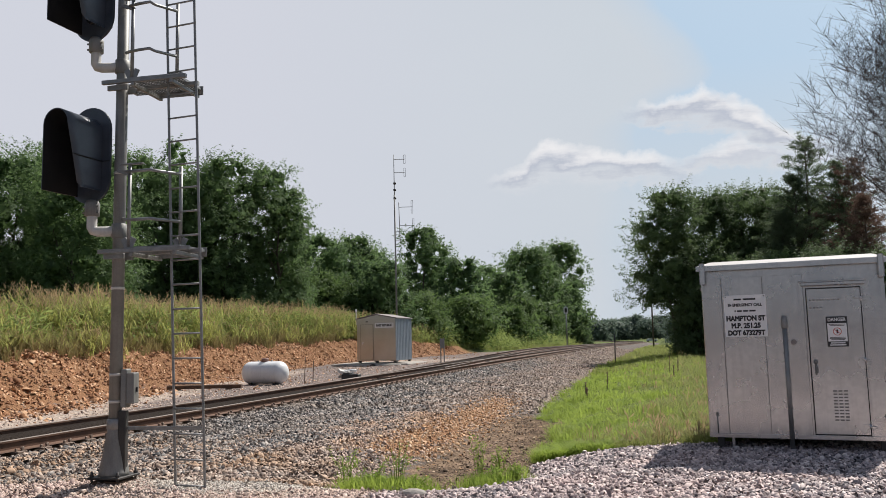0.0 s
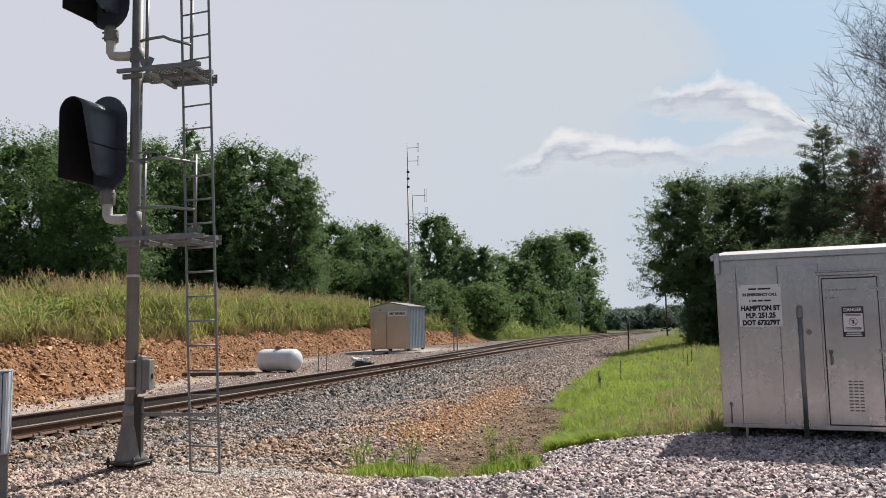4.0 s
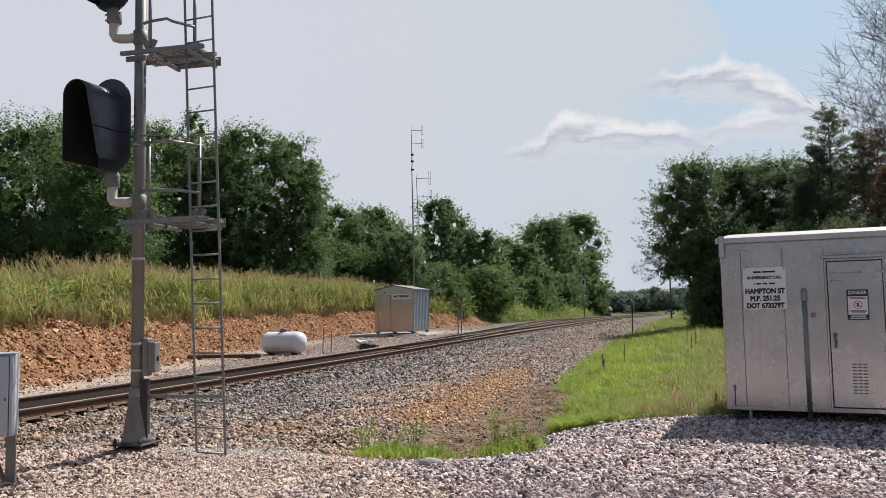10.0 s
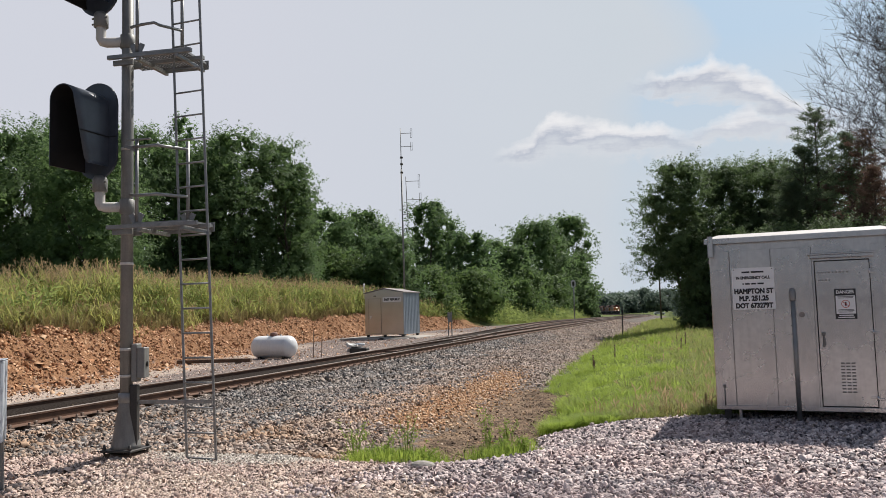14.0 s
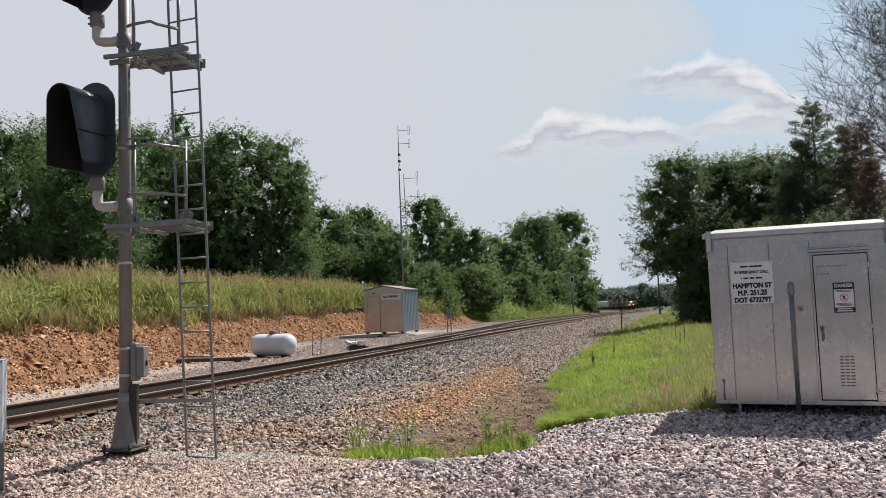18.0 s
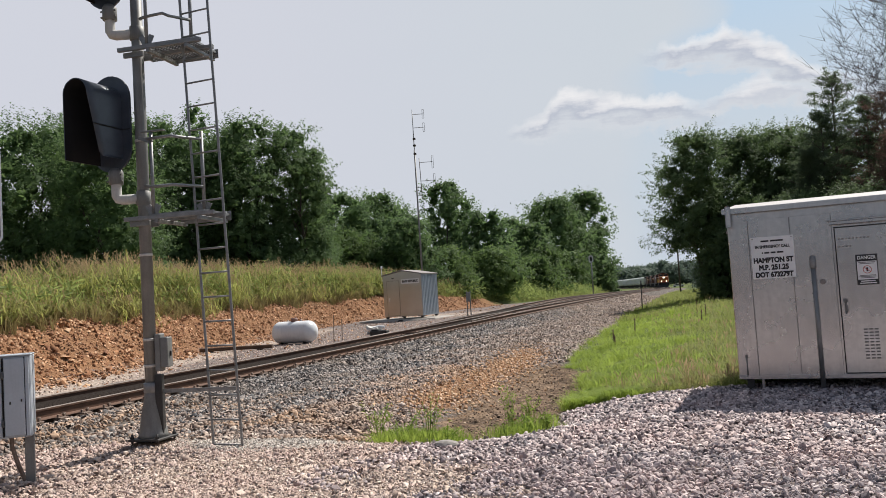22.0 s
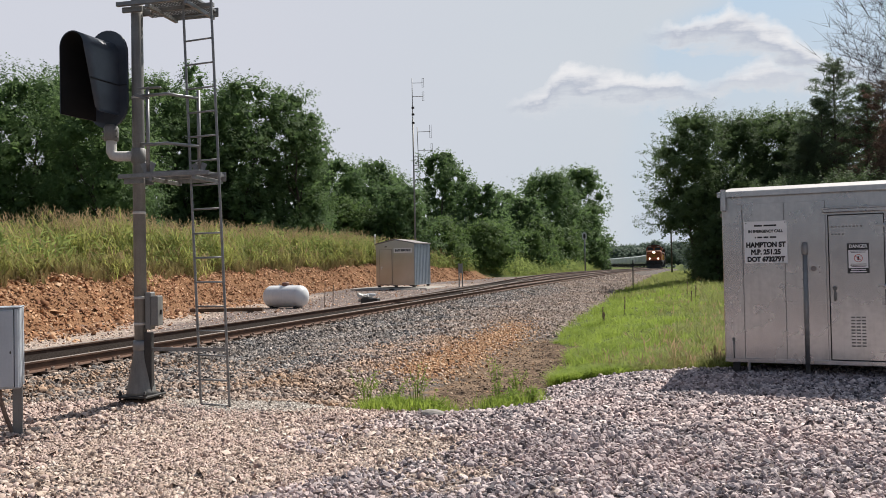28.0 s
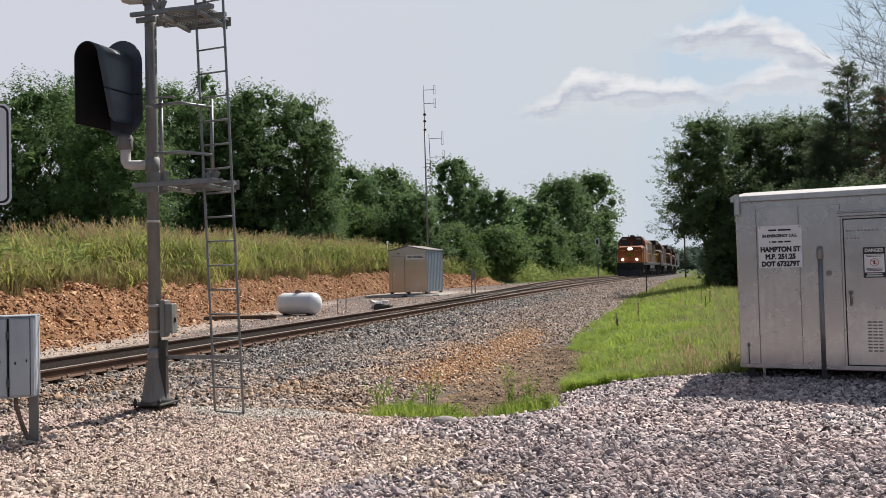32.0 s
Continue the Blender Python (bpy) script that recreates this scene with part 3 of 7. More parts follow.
    w["dust"] = np.where(x > tx, np.clip(np.exp(-(((x + 5.1) / 1.5) ** 2 + ((y - 9.25) / 0.75) ** 2)) + 0.85 * np.exp(-(((x + 4.3) / 2.6) ** 2 + ((y - 6.6) / 2.0) ** 2)) * (0.8 + 0.5 * fbm(x, y, 1.1)), 0, 1),
                         0.75 * smooth(-2.9, -1.4, s) * (1 - smooth(-0.2, 0.5, s)) * (1 - smooth(34, 42, y)) + 0.55 * smooth(38, 46, y) * (1 - smooth(50, 56, y)) * (1 - smooth(0.0, 1.0, s)))
    return z, w, is_bal


def height(x, y):
    return float(land(np.array([float(x)]), np.array([float(y)]))[0][0])


def graded(lo, hi, fine_lo, fine_hi, step, grow):
    """Coordinates that lie close together in the middle and spread outwards."""
    mid = list(np.arange(fine_lo, fine_hi + step, step))
    up, s = mid[-1], step
    while up < hi:
        s *= grow
        up += s
        mid.append(up)
    dn, s = mid[0], step
    while dn > lo:
        s *= grow
        dn -= s
        mid.insert(0, dn)
    return np.array(mid)


def build_ground():
    gx = graded(-1800, 1800, -22, 8, 0.22, 1.12)
    gy = graded(-400, 2600, 2, 46, 0.25, 1.06)
    X, Y = np.meshgrid(gx, gy)
    z, w, _ = land(X.ravel(), Y.ravel())
    V = np.stack([X.ravel(), Y.ravel(), z], 1)
    nx, ny = len(gx), len(gy)
    i = (np.arange(ny - 1)[:, None] * nx + np.arange(nx - 1)[None]).ravel()
    F = np.stack([i, i + 1, i + nx + 1, i + nx], 1)
    me = array_mesh("ground", V, F, M["ground"], True)
    for name, keys in (("zone", ("orange", "mud", "turf")), ("zone_b", ("ballast", "dust", "oil"))):
        at = me.color_attributes.new(name, "FLOAT_COLOR", "POINT")
        col = np.ones((len(V), 4), np.float32)
        for k, key in enumerate(keys):
            col[:, k] = w[key] if key else 0
        at.data.foreach_set("color", col.ravel())
    ob = new("ground", me)
    tagged(ob, "pinkish crushed gravel, ballast, bare clay and turf by a railway", "ground", kind="structure")


build_ground()


# ---- loose stones: real geometry, joined ----
def stone_shapes(rng, n, rough, sub):
    """n deformed stones as unit shapes: vertices (n, k, 3) and faces."""
    if sub:
        p = (1 + 5 ** 0.5) / 2
        v = np.array([(-1, p, 0), (1, p, 0), (-1, -p, 0), (1, -p, 0), (0, -1, p), (0, 1, p), (0, -1, -p), (0, 1, -p), (p, 0, -1), (p, 0, 1), (-p, 0, -1), (-p, 0, 1)], float) / 1.9
        f = np.array([(0, 11, 5), (0, 5, 1), (0, 1, 7), (0, 7, 10), (0, 10, 11), (1, 5, 9), (5, 11, 4), (11, 10, 2), (10, 7, 6), (7, 1, 8),
                      (3, 9, 4), (3, 4, 2), (3, 2, 6), (3, 6, 8), (3, 8, 9), (4, 9, 5), (2, 4, 11), (6, 2, 10), (8, 6, 7), (9, 8, 1)])
    elif sub is None:
        v = np.array([(-1, -0.75, -0.7), (1, -0.75, -0.7), (0, 1.05, -0.7), (-0.62, -0.5, 0.8), (0.62, -0.5, 0.8), (0, 0.68, 0.8)], float) * 0.9
        f = np.array([(3, 4, 5), (0, 1, 4), (0, 4, 3), (1, 2, 5), (1, 5, 4), (2, 0, 3), (2, 3, 5)])
    else:
        v = np.array([(-1, -1, -1), (1, -1, -1), (1, 1, -1), (-1, 1, -1), (-0.8, -0.8, 1), (0.8, -0.8, 1), (0.8, 0.8, 1), (-0.8, 0.8, 1)], float) * 0.72
        f = np.array([(4, 5, 6), (4, 6, 7), (0, 1, 5), (0, 5, 4), (1, 2, 6), (1, 6, 5), (2, 3, 7), (2, 7, 6), (3, 0, 4), (3, 4, 7)])
    return v[None] + rng.normal(0, rough, (n, *v.shape)), f


def strewn(rng, x0, x1, y0, y1, step):
    """Closely packed places for stones: a staggered grid, shaken."""
    gx, gy = np.arange(x0, x1, step), np.arange(y0, y1, step * 0.88)
    X, Y = np.meshgrid(gx, gy)
    X = X + (np.arange(len(gy)) % 2 * 0.5 * step)[:, None]
    P = np.stack([X.ravel(), Y.ravel()], 1)
    return P + rng.uniform(-0.36, 0.36, P.shape) * step


def scatter_stones(name, xy, size, mat, seed, sub, label, sink=0.15, vary=0.26):
    rng = np.random.default_rng(seed)
    n = len(xy)
    z = land(xy[:, 0], xy[:, 1])[0]
    V, f = stone_shapes(rng, n, 0.15, sub)
    sc = (rng.lognormal(0, vary, n) * size)[:, None] * rng.uniform([0.85, 0.60, 0.38], [1.40, 1.0, 0.66], (n, 3))
    V = V * sc[:, None, :] * 0.5
    q = rng.normal(0, 1, (n, 4))
    q[:, 1:3] *= 0.42
    q /= np.linalg.norm(q, axis=1)[:, None]
    a, b, c, d = q.T
    R = np.stack([1 - 2 * (c * c + d * d), 2 * (b * c - a * d), 2 * (b * d + a * c), 2 * (b * c + a * d), 1 - 2 * (b * b + d * d), 2 * (c * d - a * b),
                  2 * (b * d - a * c), 2 * (c * d + a * b), 1 - 2 * (b * b + c * c)], 1).reshape(n, 3, 3)
    V = np.einsum("nij,nkj->nki", R, V)
    V += np.stack([xy[:, 0], xy[:, 1], z + sc[:, 2] * (0.5 - sink) * rng.uniform(0.2, 1.1, n)], 1)[:, None]
    F = (f[None] + (np.arange(n) * V.shape[1])[:, None, None]).reshape(-1, 3)
    ob = new(name, array_mesh(name, V.reshape(-1, 3), F, mat, not sub))
    return tagged(ob, label, "gravel", kind="stuff")


def build_stones():
    rng = np.random.default_rng(5)
    # foreground gravel: as far as single stones can be told apart
    def apron(step, near, far, sides=(-50, 24)):
        P = strewn(rng, -10.5, 5.6, 2.8, 13.5, step)
        r, a = np.hypot(P[:, 0], P[:, 1]), np.degrees(np.arctan2(P[:, 0], P[:, 1]))
        P = P[(r > near) & (r <= far) & (a > sides[0]) & (a < sides[1])]
        x, y = P.T
        w = land(x, y)[1]
        grit = np.exp(-(((x + 5.15) / 1.2) ** 2 + ((y - 9.25) / 0.68) ** 2)) > rng.uniform(0.25, 0.6, len(x))
        ok = (w["turf"] < 0.4) & (w["mud"] < 0.5) & (w["ballast"] < 0.5) & (x > TRACK_X(y) + 1) & ~grit
        fine = smooth(0.18, 0.42, w["dust"] + 0.25 * fbm(x, y, 1.4)) > rng.uniform(0, 1, len(x))
        west = smooth(-2.6, -4.6, x + 0.5 * fbm(x, y, 0.9)) > rng.uniform(0, 1, len(x))
        return P, ok, fine, west

    P, ok, fine, west = apron(0.043, 4.6, 7.6)
    scatter_stones("gravel", P[ok & ~fine & ~west], 0.047, M["stone"], 11, True, "loose pinkish-grey crushed stones of a gravel pad", 0.1, 0.24)
    scatter_stones("tan_gravel", P[ok & ~fine & west], 0.046, M["tan_stone"], 20, False, "tan and brown gravel stones before the relay case", 0.1, 0.28)
    P, ok, fine, west = apron(0.047, 7.6, 13.5)
    scatter_stones("gravel", P[ok & ~fine & ~west], 0.050, M["stone"], 17, False, "loose pinkish-grey crushed stones towards the ditch", 0.1, 0.24)
    scatter_stones("tan_gravel", P[ok & ~fine & west], 0.050, M["tan_stone"], 26, False, "tan and brown gravel stones near the signal", 0.1, 0.28)
    P, ok, fine, west = apron(0.031, 4.6, 13.5, (-50, 0))
    scatter_stones("fine_gravel", P[ok & fine], 0.030, M["tan_stone"], 15, None, "fine tan gravel trodden into sandy ground", 0.3, 0.40)
    # trodden grit between the larger stones, and a pale patch of it at the ladder's foot
    n = 22000
    x, y = -4.4 + rng.normal(0, 1.5, n), 6.9 + rng.normal(0, 1.1, n)
    keep = (land(x, y)[1]["dust"] > rng.uniform(0.15, 0.6, n)) & (np.hypot(x, y) > 4.6) & (y < 9.2)
    scatter_stones("grit", np.stack([x, y], 1)[keep], 0.021, M["tan_stone"], 24, None, "small tan grit between larger stones", 0.3, 0.4)
    n = 11000
    x, y = -5.15 + rng.normal(0, 0.8, n), 9.25 + rng.normal(0, 0.45, n)
    keep = np.exp(-(((x + 5.15) / 1.2) ** 2 + ((y - 9.25) / 0.68) ** 2)) > rng.uniform(0.1, 0.6, n)
    scatter_stones("grit", np.stack([x, y], 1)[keep], 0.023, M["pale_stone"], 25, None, "pale grey grit at the foot of a ladder", 0.3, 0.35)
    # ballast
    near = strewn(rng, -13.5, -2.0, 8.0, 19.0, 0.055)
    far = strewn(rng, -13.5, -2.0, 19.0, 52.0, 0.085)
    P = np.concatenate([near, far])
    x, y = P.T
    _, w, bal = land(x, y)
    d = np.abs(x - TRACK_X(y))
    keep = (w["ballast"] > 0.5) & (w["turf"] < 0.5) & (w["mud"] < rng.uniform(0.05, 0.5, len(x))) & ((w["orange"] < rng.uniform(0.15, 0.9, len(x))) | (x < TRACK_X(y) + 2))
    low = (x - TRACK_X(y) - np.interp(y, [10, 20, 30], [4.4, 4.0, 2.7]) + 0.8 * fbm(x, y, 0.8) + rng.normal(0, 0.5, len(x))) > 0
    low = low | (rng.uniform(0, 1, len(x)) < 0.65 * (1 - smooth(10.5, 14.5, y)))
    mid_ = d < 1.15
    scatter_stones("track_ballast", P[keep & mid_ & (y < 40)], 0.065, M["oiled"], 19, None, "dark oil-stained ballast between the rails")
    keep = keep & ~mid_
    scatter_stones("ballast", P[keep & ~low & (y < 19)], 0.058, M["ballast"], 12, False, "grey crushed-stone railway ballast on the shoulder", 0.1)
    scatter_stones("ballast", P[keep & ~low & (y >= 19)], 0.085, M["ballast"], 21, None, "grey ballast along the shoulder of the track", 0.1)
    scatter_stones("old_ballast", P[keep & low & (y < 19)], 0.058, M["mixed_stone"], 16, False, "older brownish ballast stones at the foot of the slope", 0.1)
    scatter_stones("old_ballast", P[keep & low & (y >= 19)], 0.085, M["brown_ballast"], 27, None, "older brownish ballast further down the line", 0.1)
    y = 48 + 45 * rng.uniform(0, 1, 60000)
    x = TRACK_X(y) + rng.uniform(-8, 9, 60000)
    _, wf, _ = land(x, y)
    kf = (wf["ballast"] > 0.5) & (wf["turf"] < 0.4) & (wf["oil"] < 0.2)
    scatter_stones("ballast", np.stack([x, y], 1)[kf][:14000], 0.11, M["brown_ballast"], 18, None, "brownish-grey ballast further down the line")
    # the cut bank
    x = rng.uniform(-22, -11.5, 160000)
    y = 6 + 66 * rng.uniform(0, 1, 160000) ** 1.35
    _, w, bal = land(x, y)
    keep = (w["orange"] > rng.uniform(0.25, 0.95, len(x))) & ~bal & (x < TRACK_X(y) - 1.5)
    P = np.stack([x, y], 1)[keep]
    scatter_stones("bank_rocks", P[:40000], 0.070, M["clay_rock"], 13, None, "broken orange rocks on a raw cut bank", 0.12, 0.42)
    # gravel strip between the track and the bank
    y = 7 + 40 * rng.uniform(0, 1, 60000) ** 1.2
    x = TRACK_X(y) - 1.6 - SIDE_GAP(y) - 4.5 * rng.uniform(0, 1, 60000)
    _, w, bal = land(x, y)
    keep = (x > TOE_X(y) - 0.4) & (w["orange"] < rng.uniform(0.2, 0.9, len(x))) & (w["turf"] < 0.4)
    scatter_stones("strip_gravel", np.stack([x, y], 1)[keep][:5200], 0.045, M["tan_stone"], 22, None, "grey and tan gravel between the track and the bank")
    # crumbs of dried mud
    x = rng.uniform(-5.2, -0.5, 14000)
    y = rng.uniform(9.6, 22, 14000)
    _, w, bal = land(x, y)
    keep = (w["mud"] > rng.uniform(0.3, 1.0, len(x))) & (x > TRACK_X(y) + 2) & (w["turf"] < 0.4)
    scatter_stones("mud_crumbs", np.stack([x, y], 1)[keep][:3000], 0.024, M["mud_lump"], 23, False, "crumbs and clods of dried brown mud in the ditch", 0.25, 0.45)
    # spilled orange stone and lumps by the ditch
    x = rng.uniform(-5.8, 0.0, 30000)
    y = rng.uniform(9.5, 30, 30000)
    _, w, bal = land(x, y)
    keep = (np.maximum(w["orange"], 0.07 * w["mud"]) > rng.uniform(0.05, 1.0, len(x))) & (x > TRACK_X(y) + 2)
    scatter_stones("spilled_stones", np.stack([x, y], 1)[keep][:9000], 0.050, M["ochre"], 14, False, "orange and tan stones spilled beside a muddy ditch")


# ---- track ----
RAIL_H, GAUGE = 0.172, 1.505


def rail_section():
    """Foot, web and head of a flat-bottom rail, half a metre of detail in ten points."""
    return [(-0.076, 0), (0.076, 0), (0.070, 0.014), (0.012, 0.032), (0.012, 0.128), (0.036, 0.138), (0.036, 0.165), (0.026, 0.172), (-0.026, 0.172),
            (-0.036, 0.165), (-0.036, 0.138), (-0.012, 0.128), (-0.012, 0.032), (-0.070, 0.014)]


def build_rail(name, off, y0, y1, parent, extra=None):
    """A rail that follows the track at a sideways offset; worn bright on its head."""
    sec = rail_section()
    ys = []
    y = y0
    while y < y1:
        ys.append(y)
        y += 1.0 if y < 60 else (4.0 if y < 200 else 12.0)
    ys.append(y1)
    ys = np.array(ys)
    ex = extra(ys) if extra is not None else 0.0
    cx, cz = TRACK_X(ys) + off - ex, TRACK_Z(ys) - RAIL_H
    bm = bmesh.new()
    rings = [[bm.verts.new((cx[i] + u, ys[i], cz[i] + v)) for u, v in sec] for i in range(len(ys))]
    n = len(sec)
    for A, B in zip(rings, rings[1:]):
        for k in range(n):
            f = bm.faces.new((A[k], A[(k + 1) % n], B[(k + 1) % n], B[k]))
            f.material_index = 1 if k in (6, 7, 8) else 0
    bm.faces.new(rings[0])
    bm.faces.new(rings[-1][::-1])
    bmesh.ops.recalc_face_normals(bm, faces=bm.faces[:])
    return part(name, bm, [M["rail"], M["railtop"]], parent)


def build_track():
    main = thing("railway_track", "rusty steel rails on dark timber ties in ballast", "railway track", kind="structure")
    for s in (-0.5, 0.5):
        build_rail("rail", s * GAUGE, -60, 900, main)
    side = thing("siding_track", "rusty siding rails that leave the main line at a switch", "railway track", kind="structure")
    for s in (-0.5, 0.5):
        build_rail("rail", s * GAUGE + 0.0, 27 if s < 0 else 36, 700, side, SIDE_GAP)
    # ties: each its own piece near the camera
    rng = random.Random(3)
    bm = bmesh.new()
    box(bm, (0, 0, 0), (2.6, 0.23, 0.18), 0.012)
    proto = None
    bp = bmesh.new()
    box(bp, (0, 0, 0), (0.36, 0.19, 0.022), 0.004)
    for k in (-1, 1):
        for s in (-1, 1):
            box(bp, (k * 0.105, 0.06 * s, 0.03), (0.035, 0.03, 0.05), 0.004)
        box(bp, (k * 0.06, 0.115, 0.02), (0.05, 0.035, 0.09), 0.006)
    plate = None
    y = 4.0
    while y < 64:
        long = 2.6 + float(SIDE_GAP(y)) * (1 if y < 62 else 0)
        slope = math.degrees(math.atan2(float(TRACK_X(y + 1) - TRACK_X(y - 1)), 2))
        m = pose(float(TRACK_X(y)) - 0.5 * (long - 2.6) + rng.uniform(-0.06, 0.06), y, float(TRACK_Z(y)) - RAIL_H - 0.115, 0, 0, -slope + rng.uniform(-1.5, 1.5))
        m = m @ Matrix.Diagonal((long / 2.6, rng.uniform(0.92, 1.06), 1, 1))
        if proto is None:
            proto = part("tie", bm, M["tie"], main, at=m)
        else:
            again(proto, "tie", main, m)
        if y < 40:
            for s in (-0.5, 0.5):
                mp = pose(float(TRACK_X(y)) + s * GAUGE, y, float(TRACK_Z(y)) - RAIL_H - 0.014, 0, 0, -slope)
                if plate is None:
                    plate = part("tie_plate", bp, M["spike"], main, at=mp)
                else:
                    again(plate, "tie_plate", main, mp)
        y += 0.51
    far = bmesh.new()
    while y < 330:
        for g in (0.0, float(SIDE_GAP(y))):
            box(far, (float(TRACK_X(y)) - g, y, float(TRACK_Z(y)) - RAIL_H - 0.115), (2.6, 0.23, 0.18))
        y += 0.9
    tagged(part("far_ties", far, M["tie"], main), kind="stuff")
    # switch: point rods and the machine beside them
    sw = thing("switch_machine", "dark low switch machine with throw rods beside the rails", "switch machine", pose(float(TRACK_X(30)) - 1.75, 30, float(TRACK_Z(30)) - 0.17))
    b = bmesh.new()
    box(b, (0, 0, 0.10), (0.7, 0.36, 0.24), 0.03)
    part("case", b, M["conduit"], sw)
    b = bmesh.new()
    box(b, (-0.15, 0.0, 0.235), (0.3, 0.3, 0.05), 0.015)
    part("cover", b, M["undergear"], sw)
    b = bmesh.new()
    for k in (-0.12, 0.12):
        tube(b, (0.3, k, 0.05), (1.75, k, 0.05), 0.02, seg=6)
    part("throw_rod", b, M["rail"], sw)

build_track()


# ---- signal ----
def obround(w, h, n=14, y=0.0, cz=0.0):
    """A flat outline with round ends, upright in the xz plane."""
    r, s = w / 2, (h - w) / 2
    out = [(r * math.cos(math.pi * i / n), y, cz + s + r * math.sin(math.pi * i / n)) for i in range(n + 1)]
    out += [(-r * math.cos(math.pi * i / n), y, cz - s - r * math.sin(math.pi * i / n)) for i in range(n + 1)]
    return out


def signal_head(parent, at, lamps=True):
    head = part("signal_head", (lambda b: (loft(b, [obround(0.66, 1.33, y=0.0), obround(0.66, 1.33, y=0.035)]), b)[1])(bmesh.new()), M["hood"], parent, "dark oblong background plate", at)
    b = bmesh.new()
    box(b, (0, 0.12, 0.0), (0.34, 0.18, 0.9), 0.03)
    part("lamp_case", b, M["black"], head)
    # long cowl: round top, straight cheeks, open below; the cheek on the track side is cut back
    b = bmesh.new()
    path = [(-0.2, -0.56), (-0.2, -0.27), (-0.2, 0.02)] + [(-0.2 * math.cos(math.pi * i / 16), 0.30 + 0.2 * math.sin(math.pi * i / 16)) for i in range(17)]
    path += [(0.2, 0.02), (0.2, -0.25), (0.2, -0.46), (0.2, -0.51)]
    outer, inner = [], []
    for k in range(5):
        for ring, thin, drop in ((outer, 1.0, 0.0), (inner, 0.945, 0.012)):
            row = []
            for j, (px, pz) in enumerate(path):
                back = 0.20 * (px / 0.2 + 1) / 2 * max(0.0, (0.30 - pz) / 0.81) + (0.05 if j == len(path) - 1 else 0.0)
                row.append(b.verts.new((px * thin, -0.002 - (0.62 - back) * k / 4, pz - drop * (pz > 0.1))))
            ring.append(row)
    n = len(path)
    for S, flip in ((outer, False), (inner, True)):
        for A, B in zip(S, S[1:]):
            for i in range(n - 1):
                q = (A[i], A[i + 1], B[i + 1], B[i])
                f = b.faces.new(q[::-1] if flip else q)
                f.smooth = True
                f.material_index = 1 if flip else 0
    for i in range(n - 1):
        b.faces.new((outer[-1][i], outer[-1][i + 1], inner[-1][i + 1], inner[-1][i]))
    for k in range(4):
        for i in (0, n - 1):
            b.faces.new((outer[k][i], outer[k + 1][i], inner[k + 1][i], inner[k][i]))
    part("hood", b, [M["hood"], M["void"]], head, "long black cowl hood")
    b = bmesh.new()
    tube(b, (0.204, -0.01, -0.10), (0.204, -0.53, -0.10), 0.011, seg=6)
    tube(b, (0.19, -0.006, -0.10), (0.33, -0.006, -0.10), 0.009, seg=6)
    part("hood_rib", b, M["black"], head)
    for z in (0.33, 0.0, -0.33):
        b = bmesh.new()
        lathe(b, [(0.10, -0.012), (0.10, -0.03), (0.06, -0.036)], 16, "Y", (0, 0, z))
        part("lens", b, M["glass"], head)
    return head


